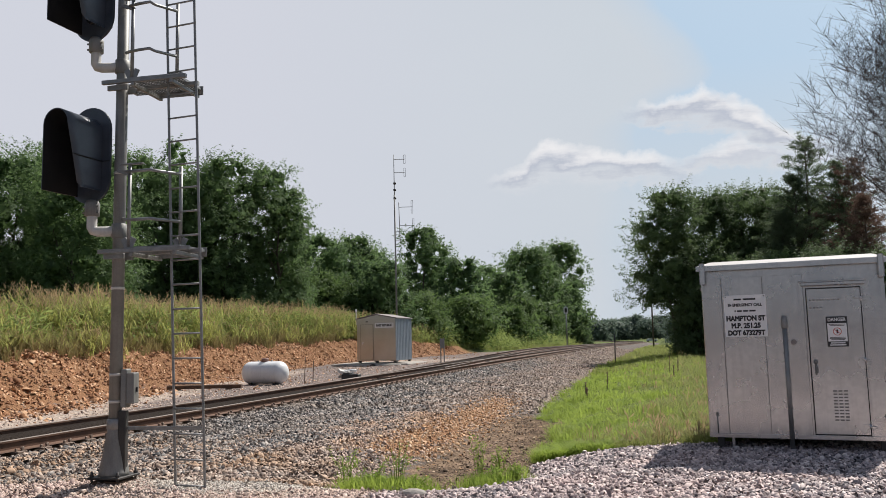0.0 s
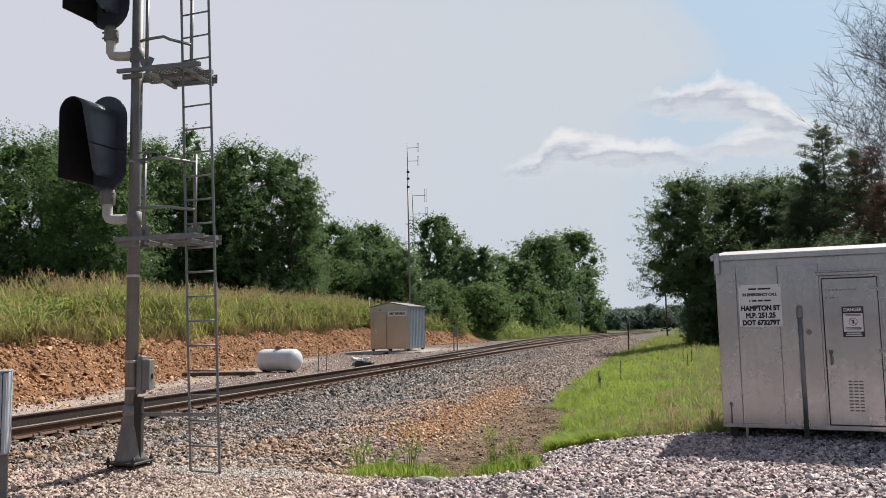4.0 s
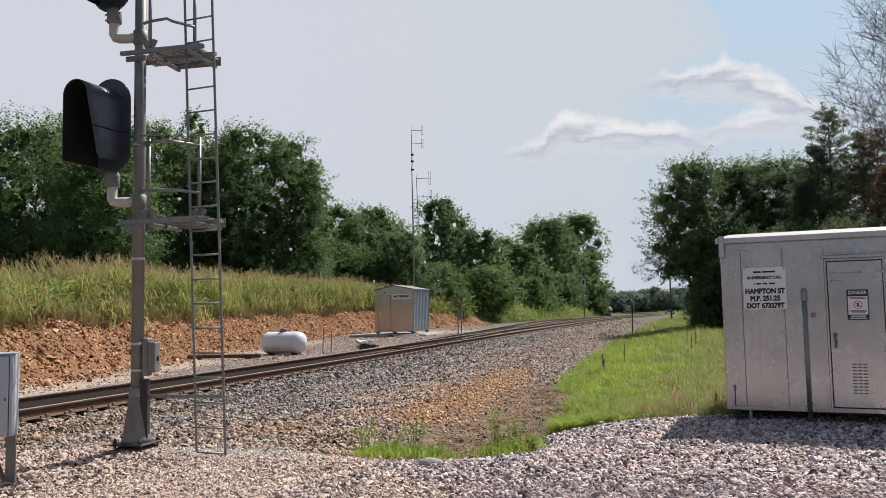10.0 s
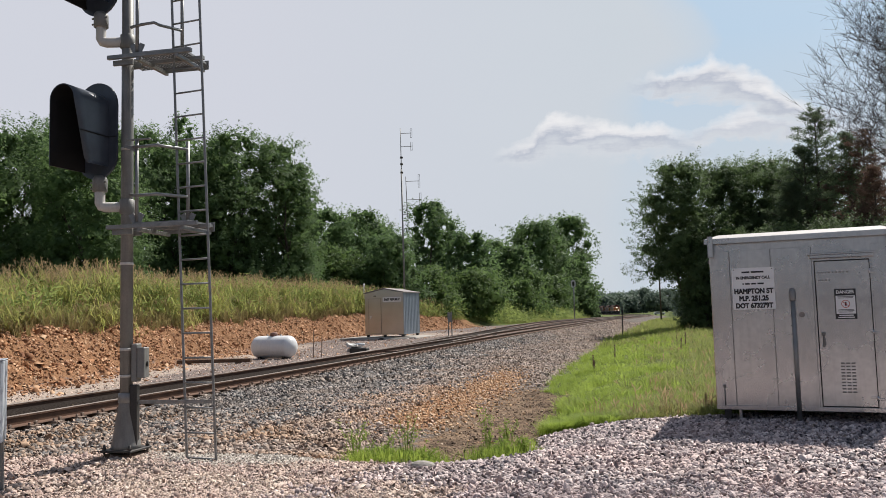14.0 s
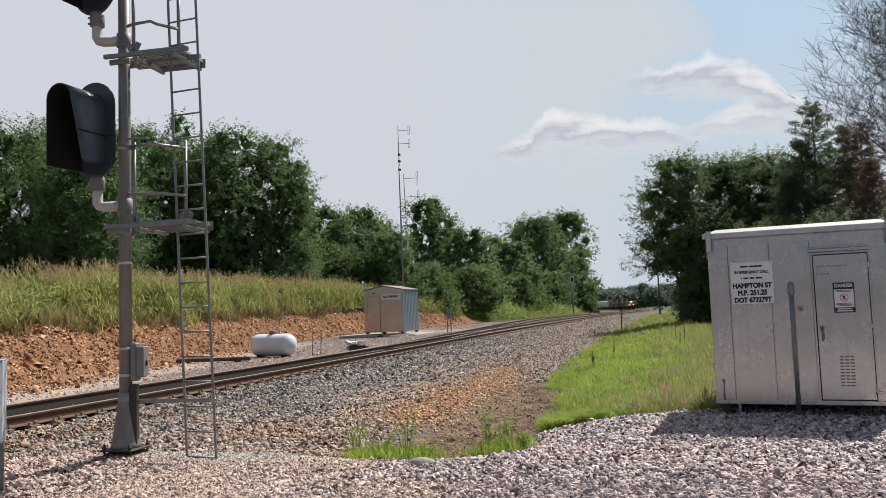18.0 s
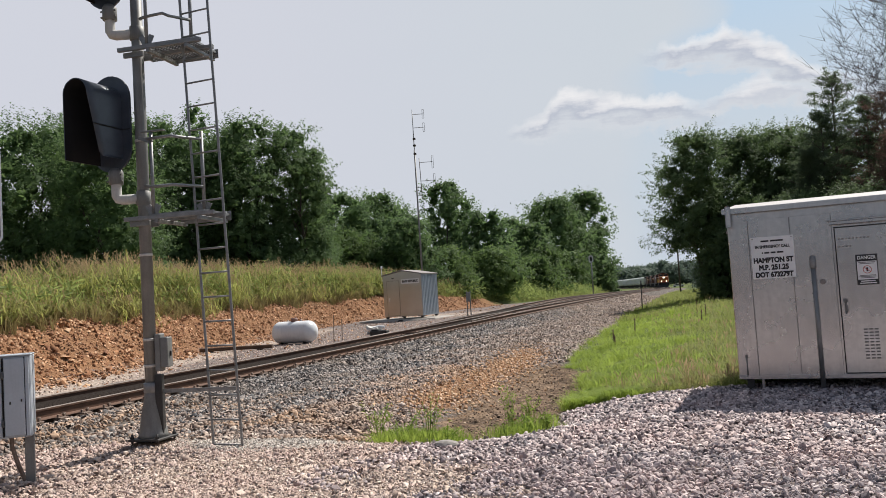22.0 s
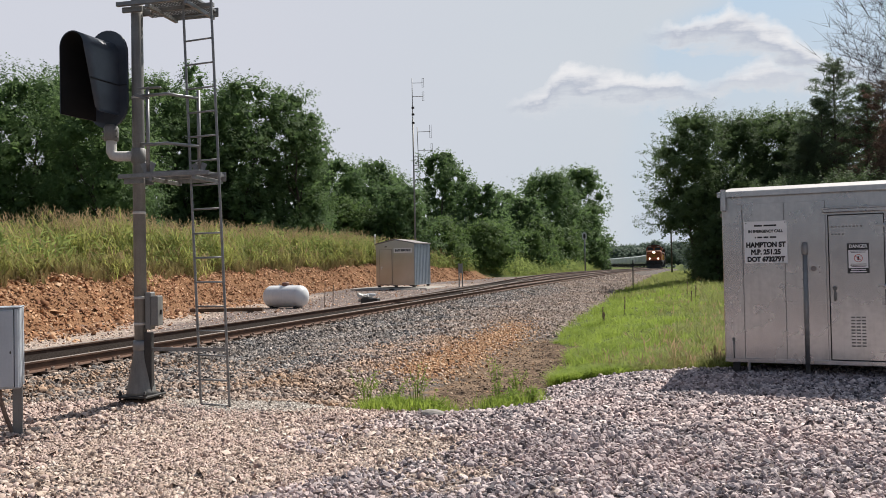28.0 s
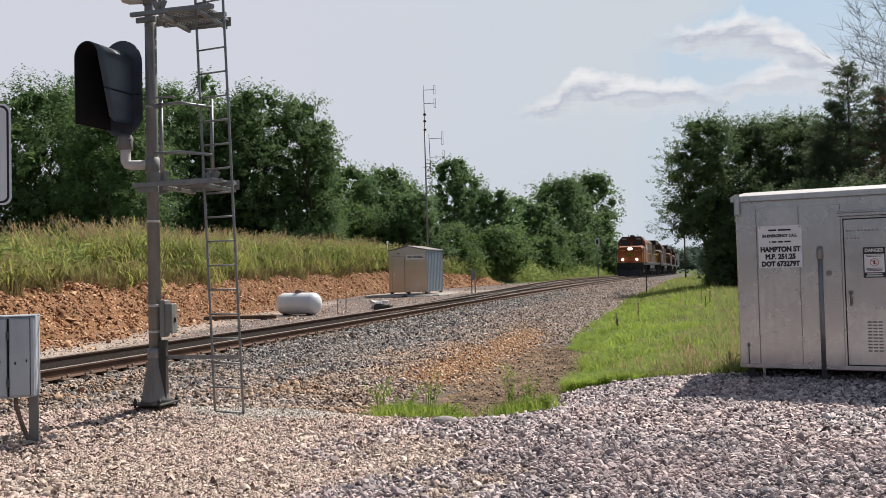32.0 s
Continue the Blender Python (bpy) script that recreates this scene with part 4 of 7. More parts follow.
def build_signal():
    s = thing("railway_signal", "tall grey signal mast with two hooded heads, platforms and a ladder", "railway signal", pose(-6.42, 8.84, 0.09) @ Matrix.Scale(0.945, 4))
    b = bmesh.new()
    tube(b, (0, 0, 0.35), (0, 0, 8.2), 0.082, 0.074, 20)
    part("mast", b, M["mast"], s)
    b = bmesh.new()
    lathe(b, [(0.20, 0.05), (0.185, 0.10), (0.095, 0.62), (0.094, 0.66)], 20)
    part("base_cone", b, M["mast"], s)
    b = bmesh.new()
    box(b, (0, 0, 0.04), (0.46, 0.46, 0.03), 0.006)
    for a in (-1, 1):
        for c in (-1, 1):
            tube(b, (a * 0.19, c * 0.19, 0.0), (a * 0.19, c * 0.19, 0.12), 0.016, seg=8)
            tube(b, (a * 0.19, c * 0.19, 0.06), (a * 0.19, c * 0.19, 0.085), 0.03, seg=6)
    part("base_plate", b, M["conduit"], s)
    b = bmesh.new()
    box(b, (0.0, 0.0, -0.2), (0.44, 0.44, 0.40), 0.03)
    part("footing", b, M["tie"], s)
    for z in (2.47, 4.03, 0.98, 1.33):
        b = bmesh.new()
        lathe(b, [(0.080, z), (0.085, z), (0.085, z + 0.035), (0.080, z + 0.035)], 20)
        part("band", b, M["pipe"], s, "pale strap round the mast")
    # junction box and its conduit
    e1 = Vector((0.94, 0.2, 0)).normalized()
    rot = Matrix.Rotation(math.atan2(e1.y, e1.x), 3, "Z")
    b = bmesh.new()
    box(b, Vector((0.130, 0.03, 1.17)), (0.08, 0.16, 0.50), 0.012, rot)
    bx = part("junction_box", b, M["mast"], s, "weathered grey junction box")
    b = bmesh.new()
    box(b, Vector((0.222, 0.045, 1.17)), (0.10, 0.17, 0.40), 0.01, rot)
    part("box_door", b, M["mast"], bx)
    b = bmesh.new()
    box(b, Vector((0.285, 0.05, 1.15)), (0.02, 0.025, 0.07), 0.006, rot)
    part("padlock", b, M["conduit"], bx)
    b = bmesh.new()
    box(b, Vector((0.125, 0.0, 0.46)), (0.10, 0.10, 0.84), 0.01, rot)
    part("cable_riser", b, M["conduit"], s, "black cable riser")
    # heads on cream elbows
    F = Vector((-0.07, -1.0, 0)).normalized()
    turn = math.degrees(math.atan2(F.x, -F.y))
    R = Vector((0.97, 0.242, 0))
    for z in (3.62, 5.90):
        c = -0.42 * R + Vector((0, 0, z + 0.69))
        signal_head(s, Matrix.Translation(c) @ pose(0, 0, 0, 0, 0, turn))
        b = bmesh.new()
        base = -0.37 * R
        sweep(b, [Vector((0, 0, z - 0.36)), -0.29 * R + Vector((0, 0, z - 0.36)), -0.345 * R + Vector((0, 0, z - 0.345)), base + Vector((0, 0, z - 0.30)), base + Vector((0, 0, z - 0.20)), base + Vector((0, 0, z - 0.06))], 0.068, 14)
        el = part("elbow_pipe", b, M["pipe"], s, "cream painted elbow bracket")
        b = bmesh.new()
        lathe(b, [(0.085, z - 0.15), (0.098, z - 0.14), (0.098, z + 0.02), (0.07, z + 0.07)], 14, "Z", base)
        for k in (-1, 1):
            for dz in (0.02, 0.10):
                tube(b, base + Vector((k * 0.095, -0.03, z - dz)), base + Vector((k * 0.12, -0.03, z - dz)), 0.014, seg=6)
        part("collar", b, M["mast"], el)
        b = bmesh.new()
        lathe(b, [(0.082, z - 0.46), (0.098, z - 0.45), (0.098, z - 0.27), (0.082, z - 0.26)], 16)
        part("clamp", b, M["mast"], el)
    # ladder
    L0, wide = Vector((1.085, 0.045, -0.10)), Vector((0.99, -0.10, 0)).normalized()
    lean = Vector((-0.215, 0.0, 6.0)) / 6.0
    lad = thing("ladder", "", "")
    lad.parent = s
    lad["label"] = "galvanised steel ladder leaning towards the mast"
    for k in (-0.5, 0.5):
        b = bmesh.new()
        a = L0 + wide * 0.45 * k
        q = lean.to_track_quat("Z", "Y").to_matrix()
        box(b, a + lean * 3.9, (0.018, 0.034, 7.8), 0.004, q)
        part("stile", b, M["galv"], lad)
    first = None
    for i in range(25):
        p = L0 + lean * (0.03 + 0.3225 * i)
        b = bmesh.new()
        tube(b, -wide * 0.225, wide * 0.225, 0.0125, seg=8)
        if first is None:
            first = part("rung", b, M["galv"], lad, at=Matrix.Translation(p))
        else:
            b.free()
            again(first, "rung", lad, Matrix.Translation(p))
    # brace from mast to ladder
    b = bmesh.new()
    tgt = L0 + lean * 0.74
    d = (tgt - Vector((0, 0, 0.74)))
    q = Matrix.Rotation(math.atan2(d.y, d.x), 3, "Z")
    box(b, Vector((0, 0, 0.71)) + d * 0.56, (d.length * 1.22, 0.012, 0.05), 0.003, q)
    lathe(b, [(0.084, 0.64), (0.104, 0.65), (0.104, 0.77), (0.084, 0.78)], 16)
    part("brace", b, M["galv"], s)
    # platforms
    for zp in (2.97, 5.28):
        P = L0 + lean * zp
        d = Vector((P.x, P.y, 0))
        ln = d.length
        u = d.normalized()
        v = Vector((-u.y, u.x, 0))
        q = Matrix.Rotation(math.atan2(u.y, u.x), 3, "Z")
        plat = thing("platform", "", "")
        plat.parent = s
        plat["label"] = "galvanised grating platform"
        for side in (-0.17, 0.17):
            b = bmesh.new()
            box(b, u * (ln * 0.5 - 0.02) + v * side + Vector((0, 0, zp)), (ln + 0.34, 0.05, 0.055), 0.004, q)
            part("beam", b, M["galv"], plat)
        for c_, sz in ((v * -0.10 + Vector((0, 0, zp - 0.06)), (0.30, 0.04, 0.07)), (v * 0.10 + Vector((0, 0, zp - 0.06)), (0.30, 0.04, 0.07)),
                       (u * (ln * 0.30) + v * 0.18 + Vector((0, 0, zp - 0.053)), (0.05, 0.74, 0.05)), (u * (ln - 0.06) + v * 0.18 + Vector((0, 0, zp - 0.053)), (0.05, 0.74, 0.05))):
            b = bmesh.new()
            box(b, c_, sz, 0.004, q)
            part("cross_beam", b, M["galv"], plat)
        b = bmesh.new()
        for i in range(16):
            box(b, u * (0.22 + (ln - 0.22) * i / 15) + v * 0.185 + Vector((0, 0, zp + 0.035)), (0.007, 0.69, 0.03), 0, q)
        for i in range(4):
            box(b, u * (-0.10 + 0.07 * i) + v * 0.315 + Vector((0, 0, zp + 0.035)), (0.007, 0.43, 0.03), 0, q)
        for i in range(8):
            box(b, u * 0.06 + v * (0.105 + 0.06 * i) + Vector((0, 0, zp + 0.036)), (0.34, 0.007, 0.026), 0, q)
        for i in range(13):
            box(b, u * (0.22 + (ln - 0.22) * 0.5) + v * (-0.155 + 0.68 * i / 12) + Vector((0, 0, zp + 0.036)), (ln - 0.22, 0.007, 0.026), 0, q)
        part("grating", b, M["galv"], plat)
        b = bmesh.new()
        box(b, u * (ln * 0.56 + 0.06) + v * 0.54 + Vector((0, 0, zp + 0.02)), (ln * 0.80, 0.014, 0.13), 0.004, q)
        part("toe_plate", b, M["galv"], plat)
        for up, off in ((0.22, -0.12), (ln - 0.17, 0.16)):
            b = bmesh.new()
            a = u * up + v * off + Vector((0, 0, zp))
            tube(b, a, a + Vector((0, 0, 1.16)), 0.024, seg=10)
            for sg in (-1, 1):
                box(b, a + u * 0.045 * sg + Vector((0, 0, 0.10)), (0.08, 0.01, 0.16), 0.0, q @ Matrix.Rotation(sg * 0.45, 3, "Y"))
            if up < ln * 0.5:
                box(b, a + u * 0.03 + Vector((0, 0, 1.17)), (0.34, 0.05, 0.02), 0.004, q)
                box(b, a + u * (-0.08) + Vector((0, 0, 1.06)), (0.22, 0.03, 0.05), 0.004, q @ Matrix.Rotation(0.35, 3, "Y"))
            part("post", b, M["galv"], plat)
        for hz in (0.40, 1.05):
            b = bmesh.new()
            pts = [u * 0.04 + v * 0.0 + Vector((0, 0, zp + hz + 0.06)), u * 0.18 + v * (-0.13) + Vector((0, 0, zp + hz + 0.02)), u * 0.36 + v * (-0.21) + Vector((0, 0, zp + hz)),
                   u * (ln * 0.6) + v * (-0.23) + Vector((0, 0, zp + hz)), u * (ln - 0.34) + v * (-0.12) + Vector((0, 0, zp + hz)), u * (ln - 0.17) + v * 0.14 + Vector((0, 0, zp + hz))]
            sweep(b, pts, 0.021, 8)
            part("guard_rail", b, M["galv"], plat)


build_signal()


# ---- equipment houses ----
def build_bungalow():
    ang = math.degrees(math.atan2(-0.37, 2.2))
    z0 = 0.30
    g = thing("equipment_bungalow", "plain aluminium crossing equipment house on short legs in gravel", "equipment shed", pose(0.80, 11.67, z0, 0, 0, ang))
    W, D, H = 2.24, 1.9, 2.26
    b = bmesh.new()
    box(b, (W / 2, D / 2, H / 2), (W, D, H), 0.008)
    body = part("body", b, M["alu"], g)
    # panels that stand a touch proud, with seams between
    xs = [0.012, 0.262, 0.785, 1.285]
    for a, c in zip(xs, xs[1:]):
        b = bmesh.new()
        box(b, ((a + c) / 2, -0.004, H / 2 - 0.03), (c - a - 0.008, 0.010, H - 0.16), 0.002)
        part("panel", b, M["alu"], body)
    b = bmesh.new()
    box(b, (2.105, -0.004, H / 2 - 0.03), (0.25, 0.010, H - 0.16), 0.002)
    part("panel", b, M["alu"], body)
    for a in xs[1:]:
        b = bmesh.new()
        box(b, (a, -0.0085, H / 2 - 0.03), (0.004, 0.004, H - 0.17))
        part("seam", b, M["seam"], body)
    b = bmesh.new()
    box(b, (W / 2, -0.012, 0.03), (W, 0.02, 0.055), 0.003)
    part("sill_beam", b, M["alu"], body)
    b = bmesh.new()
    box(b, (W / 2, D / 2, 0.0), (W - 0.1, D - 0.1, 0.02))
    part("underside", b, M["alu_dark"], body)
    # roof: thin sheet tilted towards the front
    b = bmesh.new()
    t = math.radians(6.0)
    sec = [(-0.055, 2.27), (-0.055, 2.325), (D + 0.07, 2.325 + (D + 0.13) * math.tan(t)), (D + 0.07, 2.27)]
    loft(b, [[Vector((x, y, z)) for y, z in sec] for x in (-0.045, W + 0.045)])
    bmesh.ops.bevel(b, geom=b.edges[:], offset=0.008, segments=2, affect="EDGES")
    roof = part("roof", b, M["roof_sheet"], g, "bright metal roof sheet")
    b = bmesh.new()
    box(b, (W / 2, -0.066, 2.285), (W + 0.10, 0.016, 0.075), 0.004)
    part("fascia", b, M["alu"], roof, "grey front lip of the roof")
    for x in (0.03, W - 0.03):
        b = bmesh.new()
        box(b, (x, -0.085, 2.21), (0.075, 0.014, 0.30), 0.012)
        tube(b, (x, -0.097, 2.12), (x, -0.07, 2.12), 0.022, seg=12)
        box(b, (x, -0.045, 2.19), (0.06, 0.05, 0.20), 0.004)
        part("lifting_lug", b, M["alu"], roof)
    # door
    b = bmesh.new()
    box(b, (1.635, -0.004, 1.01), (0.652, 0.012, 1.90), 0.0)
    door = part("door", b, M["gap"], g, "aluminium door with three hinges and a warning sign")
    b = bmesh.new()
    box(b, (1.635, -0.014, 1.01), (0.63, 0.018, 1.875), 0.004)
    part("leaf", b, M["alu"], door)
    b = bmesh.new()
    box(b, (1.635, -0.03, 2.01), (0.76, 0.06, 0.05), 0.01)
    box(b, (1.635, -0.03, 2.045), (0.80, 0.05, 0.02), 0.004)
    part("drip_cap", b, M["alu"], g)
    for z in (1.80, 1.02, 0.18):
        b = bmesh.new()
        box(b, (1.915, -0.03, z + 0.012), (0.09, 0.018, 0.028), 0.004)
        box(b, (1.985, -0.02, z - 0.012), (0.085, 0.014, 0.028), 0.004)
        tube(b, (1.952, -0.035, z - 0.03), (1.952, -0.035, z + 0.03), 0.012, seg=8)
        part("hinge", b, M["alu"], door)
    b = bmesh.new()
    box(b, (1.375, -0.034, 0.93), (0.026, 0.022, 0.20), 0.006)
    box(b, (1.375, -0.05, 1.0), (0.05, 0.03, 0.05), 0.01)
    box(b, (1.385, -0.06, 0.90), (0.03, 0.02, 0.09), 0.008)
    part("handle", b, M["alu_dark"], door, "dark door handle with padlock")
    lv = None
    for c in range(3):
        for r in range(10):
            m = Matrix.Translation((1.575 + c * 0.062, -0.03, 0.255 + r * 0.041))
            if lv is None:
                b = bmesh.new()
                box(b, (0, 0, 0), (0.046, 0.016, 0.014), 0.004, Matrix.Rotation(0.5, 3, "X"))
                lv = part("louvre", b, M["seam"], door, "", m)
            else:
                again(lv, "louvre", door, m)
    # faint stencilled marks above the sign
    rng = random.Random(8)
    for row, (n, z) in enumerate(((9, 1.80), (4, 1.70))):
        for i in range(n):
            b = bmesh.new()
            box(b, (1.36 + i * 0.042, -0.0242, z), (rng.uniform(0.018, 0.034), 0.0015, 0.022))
            part("stencil_mark", b, M["stencil"], door)
    # danger placard
    sg = part("danger_sign", (lambda q: (box(q, (1.655, -0.027, 1.385), (0.25, 0.008, 0.39), 0.003), q)[1])(bmesh.new()), M["ink"], door, "black-bordered danger placard")
    b = bmesh.new()
    box(b, (1.655, -0.0325, 1.375), (0.226, 0.004, 0.235))
    part("placard_face", b, M["white"], sg)
    front = Matrix.Rotation(math.pi / 2, 4, "X")
    lettering("DANGER", 0.062, M["white"], sg, Matrix.Translation((1.655, -0.0325, 1.538)) @ front, bold=0.002, wide=0.84)
    b = bmesh.new()
    sweep(b, [(1.655 + 0.047 * math.cos(a), -0.0355, 1.385 + 0.047 * math.sin(a)) for a in np.linspace(0, 2 * math.pi, 25)], 0.0042, 6)
    box(b, (1.655, -0.0362, 1.385), (0.09, 0.0018, 0.007), 0, Matrix.Rotation(0.7, 3, "Y"))
    part("prohibition_ring", b, M["red"], sg)
    for z, w in ((1.478, 0.19), (1.462, 0.17), (1.310, 0.18), (1.295, 0.19), (1.28, 0.16)):
        b = bmesh.new()
        box(b, (1.655, -0.0355, z), (w, 0.002, 0.007))
        part("text_bar", b, M["ink"], sg)
    b = bmesh.new()
    box(b, (1.655, -0.0355, 1.385), (0.02, 0.0015, 0.05))
    part("pictogram", b, M["ink"], sg)
    for z, w in ((1.238, 0.17), (1.212, 0.19)):
        b = bmesh.new()
        box(b, (1.655, -0.0325, z), (w, 0.003, 0.013))
        part("text_bar", b, M["white"], sg)
    # crossing information sign
    cs = part("crossing_sign", (lambda q: (box(q, (0.552, -0.014, 1.625), (0.535, 0.008, 0.565), 0.003), q)[1])(bmesh.new()), M["white"], g, "white crossing information sign with black lettering")
    for txt, size, z in (("IN EMERGENCY CALL", 0.052, 1.770), ("HAMPTON ST", 0.092, 1.587), ("M.P. 251.25", 0.092, 1.490), ("DOT 673279T", 0.090, 1.393)):
        lettering(txt, size, M["ink"], cs, Matrix.Translation((0.552, -0.0195, z)) @ front, bold=0.0052 if size > 0.06 else 0.0026, wide=0.86)
    for z, ws in ((1.848, (0.10, 0.16)), (1.690, (0.015, 0.06, 0.06, 0.08))):
        x = 0.552 - (sum(ws) + 0.018 * (len(ws) - 1)) / 2
        for w in ws:
            b = bmesh.new()
            box(b, (x + w / 2, -0.019, z), (w, 0.0025, 0.022))
            part("text_bar", b, M["ink"], cs)
            x += w + 0.018
    for sx in (0.31, 0.795):
        b = bmesh.new()
        tube(b, (sx, -0.023, 1.885), (sx, -0.015, 1.885), 0.008, seg=8)
        part("screw", b, M["alu_dark"], cs)
    # meter riser conduit
    b = bmesh.new()
    tube(b, (1.03, -0.05, -0.12), (1.03, -0.05, 1.46), 0.029, seg=14)
    rz = part("riser_conduit", b, M["galv"], g, "grey conduit up the front wall")
    b = bmesh.new()
    lathe(b, [(0.032, 1.44), (0.040, 1.46), (0.042, 1.56), (0.026, 1.61)], 12, "Z", (1.03, -0.05, 0))
    part("conduit_cap", b, M["galv"], rz)
    b = bmesh.new()
    box(b, (1.03, -0.03, 1.20), (0.075, 0.03, 0.025), 0.004)
    part("strap", b, M["alu"], rz)
    b = bmesh.new()
    tube(b, (1.13, -0.03, 1.26), (1.13, 0.0, 1.26), 0.035, seg=14)
    for a, c in ((-0.07, 0.02), (0.07, 0.02), (0.07, -0.05)):
        tube(b, (1.13 + a, -0.016, 1.26 + c), (1.13 + a, 0.0, 1.26 + c), 0.008, seg=8)
    part("lock_boss", b, M["alu_roof"], g)
    # tie-down hooks, leg frames and feet
    for x in (0.115, W - 0.10):
        b = bmesh.new()
        tube(b, (x, -0.02, 0.06), (x, -0.02, 0.30), 0.008, seg=8)
        box(b, (x, -0.02, 0.31), (0.035, 0.014, 0.05), 0.004)
        part("tie_down", b, M["alu_dark"], g)
    for x, y in ((0.14, 0.08), (0.30, 0.06), (W - 0.14, 0.08), (0.14, D - 0.1), (W - 0.14, D - 0.1)):
        b = bmesh.new()
        box(b, (x, y, -0.11), (0.09 if x != 0.30 else 0.04, 0.09, 0.24), 0.006)
        part("leg", b, M["conduit"] if x != 0.30 else M["alu"], g)
    b = bmesh.new()
    box(b, (-0.022, 0.20, 2.02), (0.03, 0.05, 0.05), 0.008)
    part("bolt", b, M["alu_roof"], g)


build_bungalow()


def build_far_bungalow():
    ang = math.degrees(math.atan2(-0.26, 2.33))
    g = thing("signal_bungalow", "silvery gabled signal house with a name board on a concrete pad", "equipment shed", pose(-15.45, 42.3, 0.64, 0, 0, ang))
    W, D, H = 2.32, 2.25, 2.28
    sec = [(0, 0), (W, 0), (W, H), (W / 2, H + 0.22), (0, H)]
    b = bmesh.new()
    loft(b, [[Vector((x, y, z)) for x, z in sec] for y in (0, D)])
    part("body", b, M["tarnish"], g)
    b = bmesh.new()
    box(b, (W + 0.004, D / 2, H / 2), (0.012, D, H - 0.02))
    rs = part("ribbed_side", b, M["alu_side"], g, "blue-grey ribbed side wall")
    for i in range(11):
        b = bmesh.new()
        box(b, (W + 0.016, 0.06 + i * (D - 0.12) / 10, H / 2), (0.03, 0.05, H - 0.05), 0.006)
        part("rib", b, M["alu_side"], rs)
    b = bmesh.new()
    for s in (-1, 1):
        A = Vector((W / 2, 0, H + 0.245))
        B = Vector((W / 2 + s * (W / 2 + 0.07), 0, H + 0.005))
        loft(b, [[Vector((p.x, y, p.z + dz)) for p, dz in ((A, 0), (B, 0), (B, 0.045), (A, 0.045))] for y in (-0.07, D + 0.07)])
    part("roof", b, M["alu_roof"], g)
    b = bmesh.new()
    box(b, (0.60, -0.012, 1.02), (0.76, 0.02, 1.92), 0.004)
    d = part("door", b, M["tarnish"], g)
    b = bmesh.new()
    for x in (0.22, 0.98):
        box(b, (x, -0.016, 1.02), (0.014, 0.016, 1.94))
    box(b, (0.60, -0.016, 1.985), (0.77, 0.016, 0.014))
    box(b, (0.60, -0.016, 0.055), (0.77, 0.016, 0.014))
    part("door_gap", b, M["alu_dark"], d)
    b = bmesh.new()
    tube(b, (0.36, -0.07, 1.0), (0.36, -0.02, 1.0), 0.05, seg=10)
    box(b, (0.36, -0.06, 0.93), (0.03, 0.03, 0.14), 0.006)
    part("handle", b, M["white"], d)
    b = bmesh.new()
    box(b, (0.62, -0.03, 2.14), (0.14, 0.04, 0.05), 0.01)
    part("vent", b, M["conduit"], g)
    nb = part("name_board", (lambda q: (box(q, (1.66, -0.02, 1.92), (1.12, 0.012, 0.27), 0.003), q)[1])(bmesh.new()), M["white"], g, "white name board")
    lettering("EAST REPUBLIC", 0.165, M["ink"], nb, Matrix.Translation((1.66, -0.028, 1.92)) @ Matrix.Rotation(math.pi / 2, 4, "X"), bold=0.009, wide=0.84)
    for x in (0.12, 1.15, W - 0.1):
        for y in (0.12, D - 0.1):
            b = bmesh.new()
            box(b, (x, y, -0.05), (0.14, 0.14, 0.11), 0.006)
            part("leg", b, M["conduit"], g)
    b = bmesh.new()
    tube(b, (-0.10, 0.1, 2.0), (-0.10, 0.1, 2.75), 0.02, seg=8)
    tube(b, (-0.10, 0.1, 2.70), (-0.10, 0.1, 2.86), 0.06, 0.05, seg=10)
    tube(b, (-0.10, 0.1, 2.05), (0.01, 0.1, 2.05), 0.015, seg=6)
    part("gooseneck_vent", b, M["white"], g)
    # pad and culvert
    p = thing("concrete_pad", "low pale concrete pad with a dark culvert mouth", "concrete pad", pose(-15.0, 42.4, 0.27))
    b = bmesh.new()
    box(b, (0.55, 0.9, 0.10), (4.4, 3.9, 0.26), 0.05)
    part("slab", b, M["pad"], p)
    b = bmesh.new()
    box(b, (0.9, -1.25, -0.02), (3.0, 0.28, 0.42), 0.04)
    part("headwall", b, M["pad"], p)
    b = bmesh.new()
    lathe(b, [(0.17, -0.2), (0.21, -0.2), (0.21, 0.02), (0.17, 0.02)], 18, "Y", (0.9, -1.25, 0.02))
    part("pipe", b, M["conduit"], p)
    b = bmesh.new()
    lathe(b, [(0.17, -0.185), (0.16, -0.15)], 18, "Y", (0.9, -1.25, 0.02))
    part("pipe_mouth", b, M["gap"], p)


build_far_bungalow()


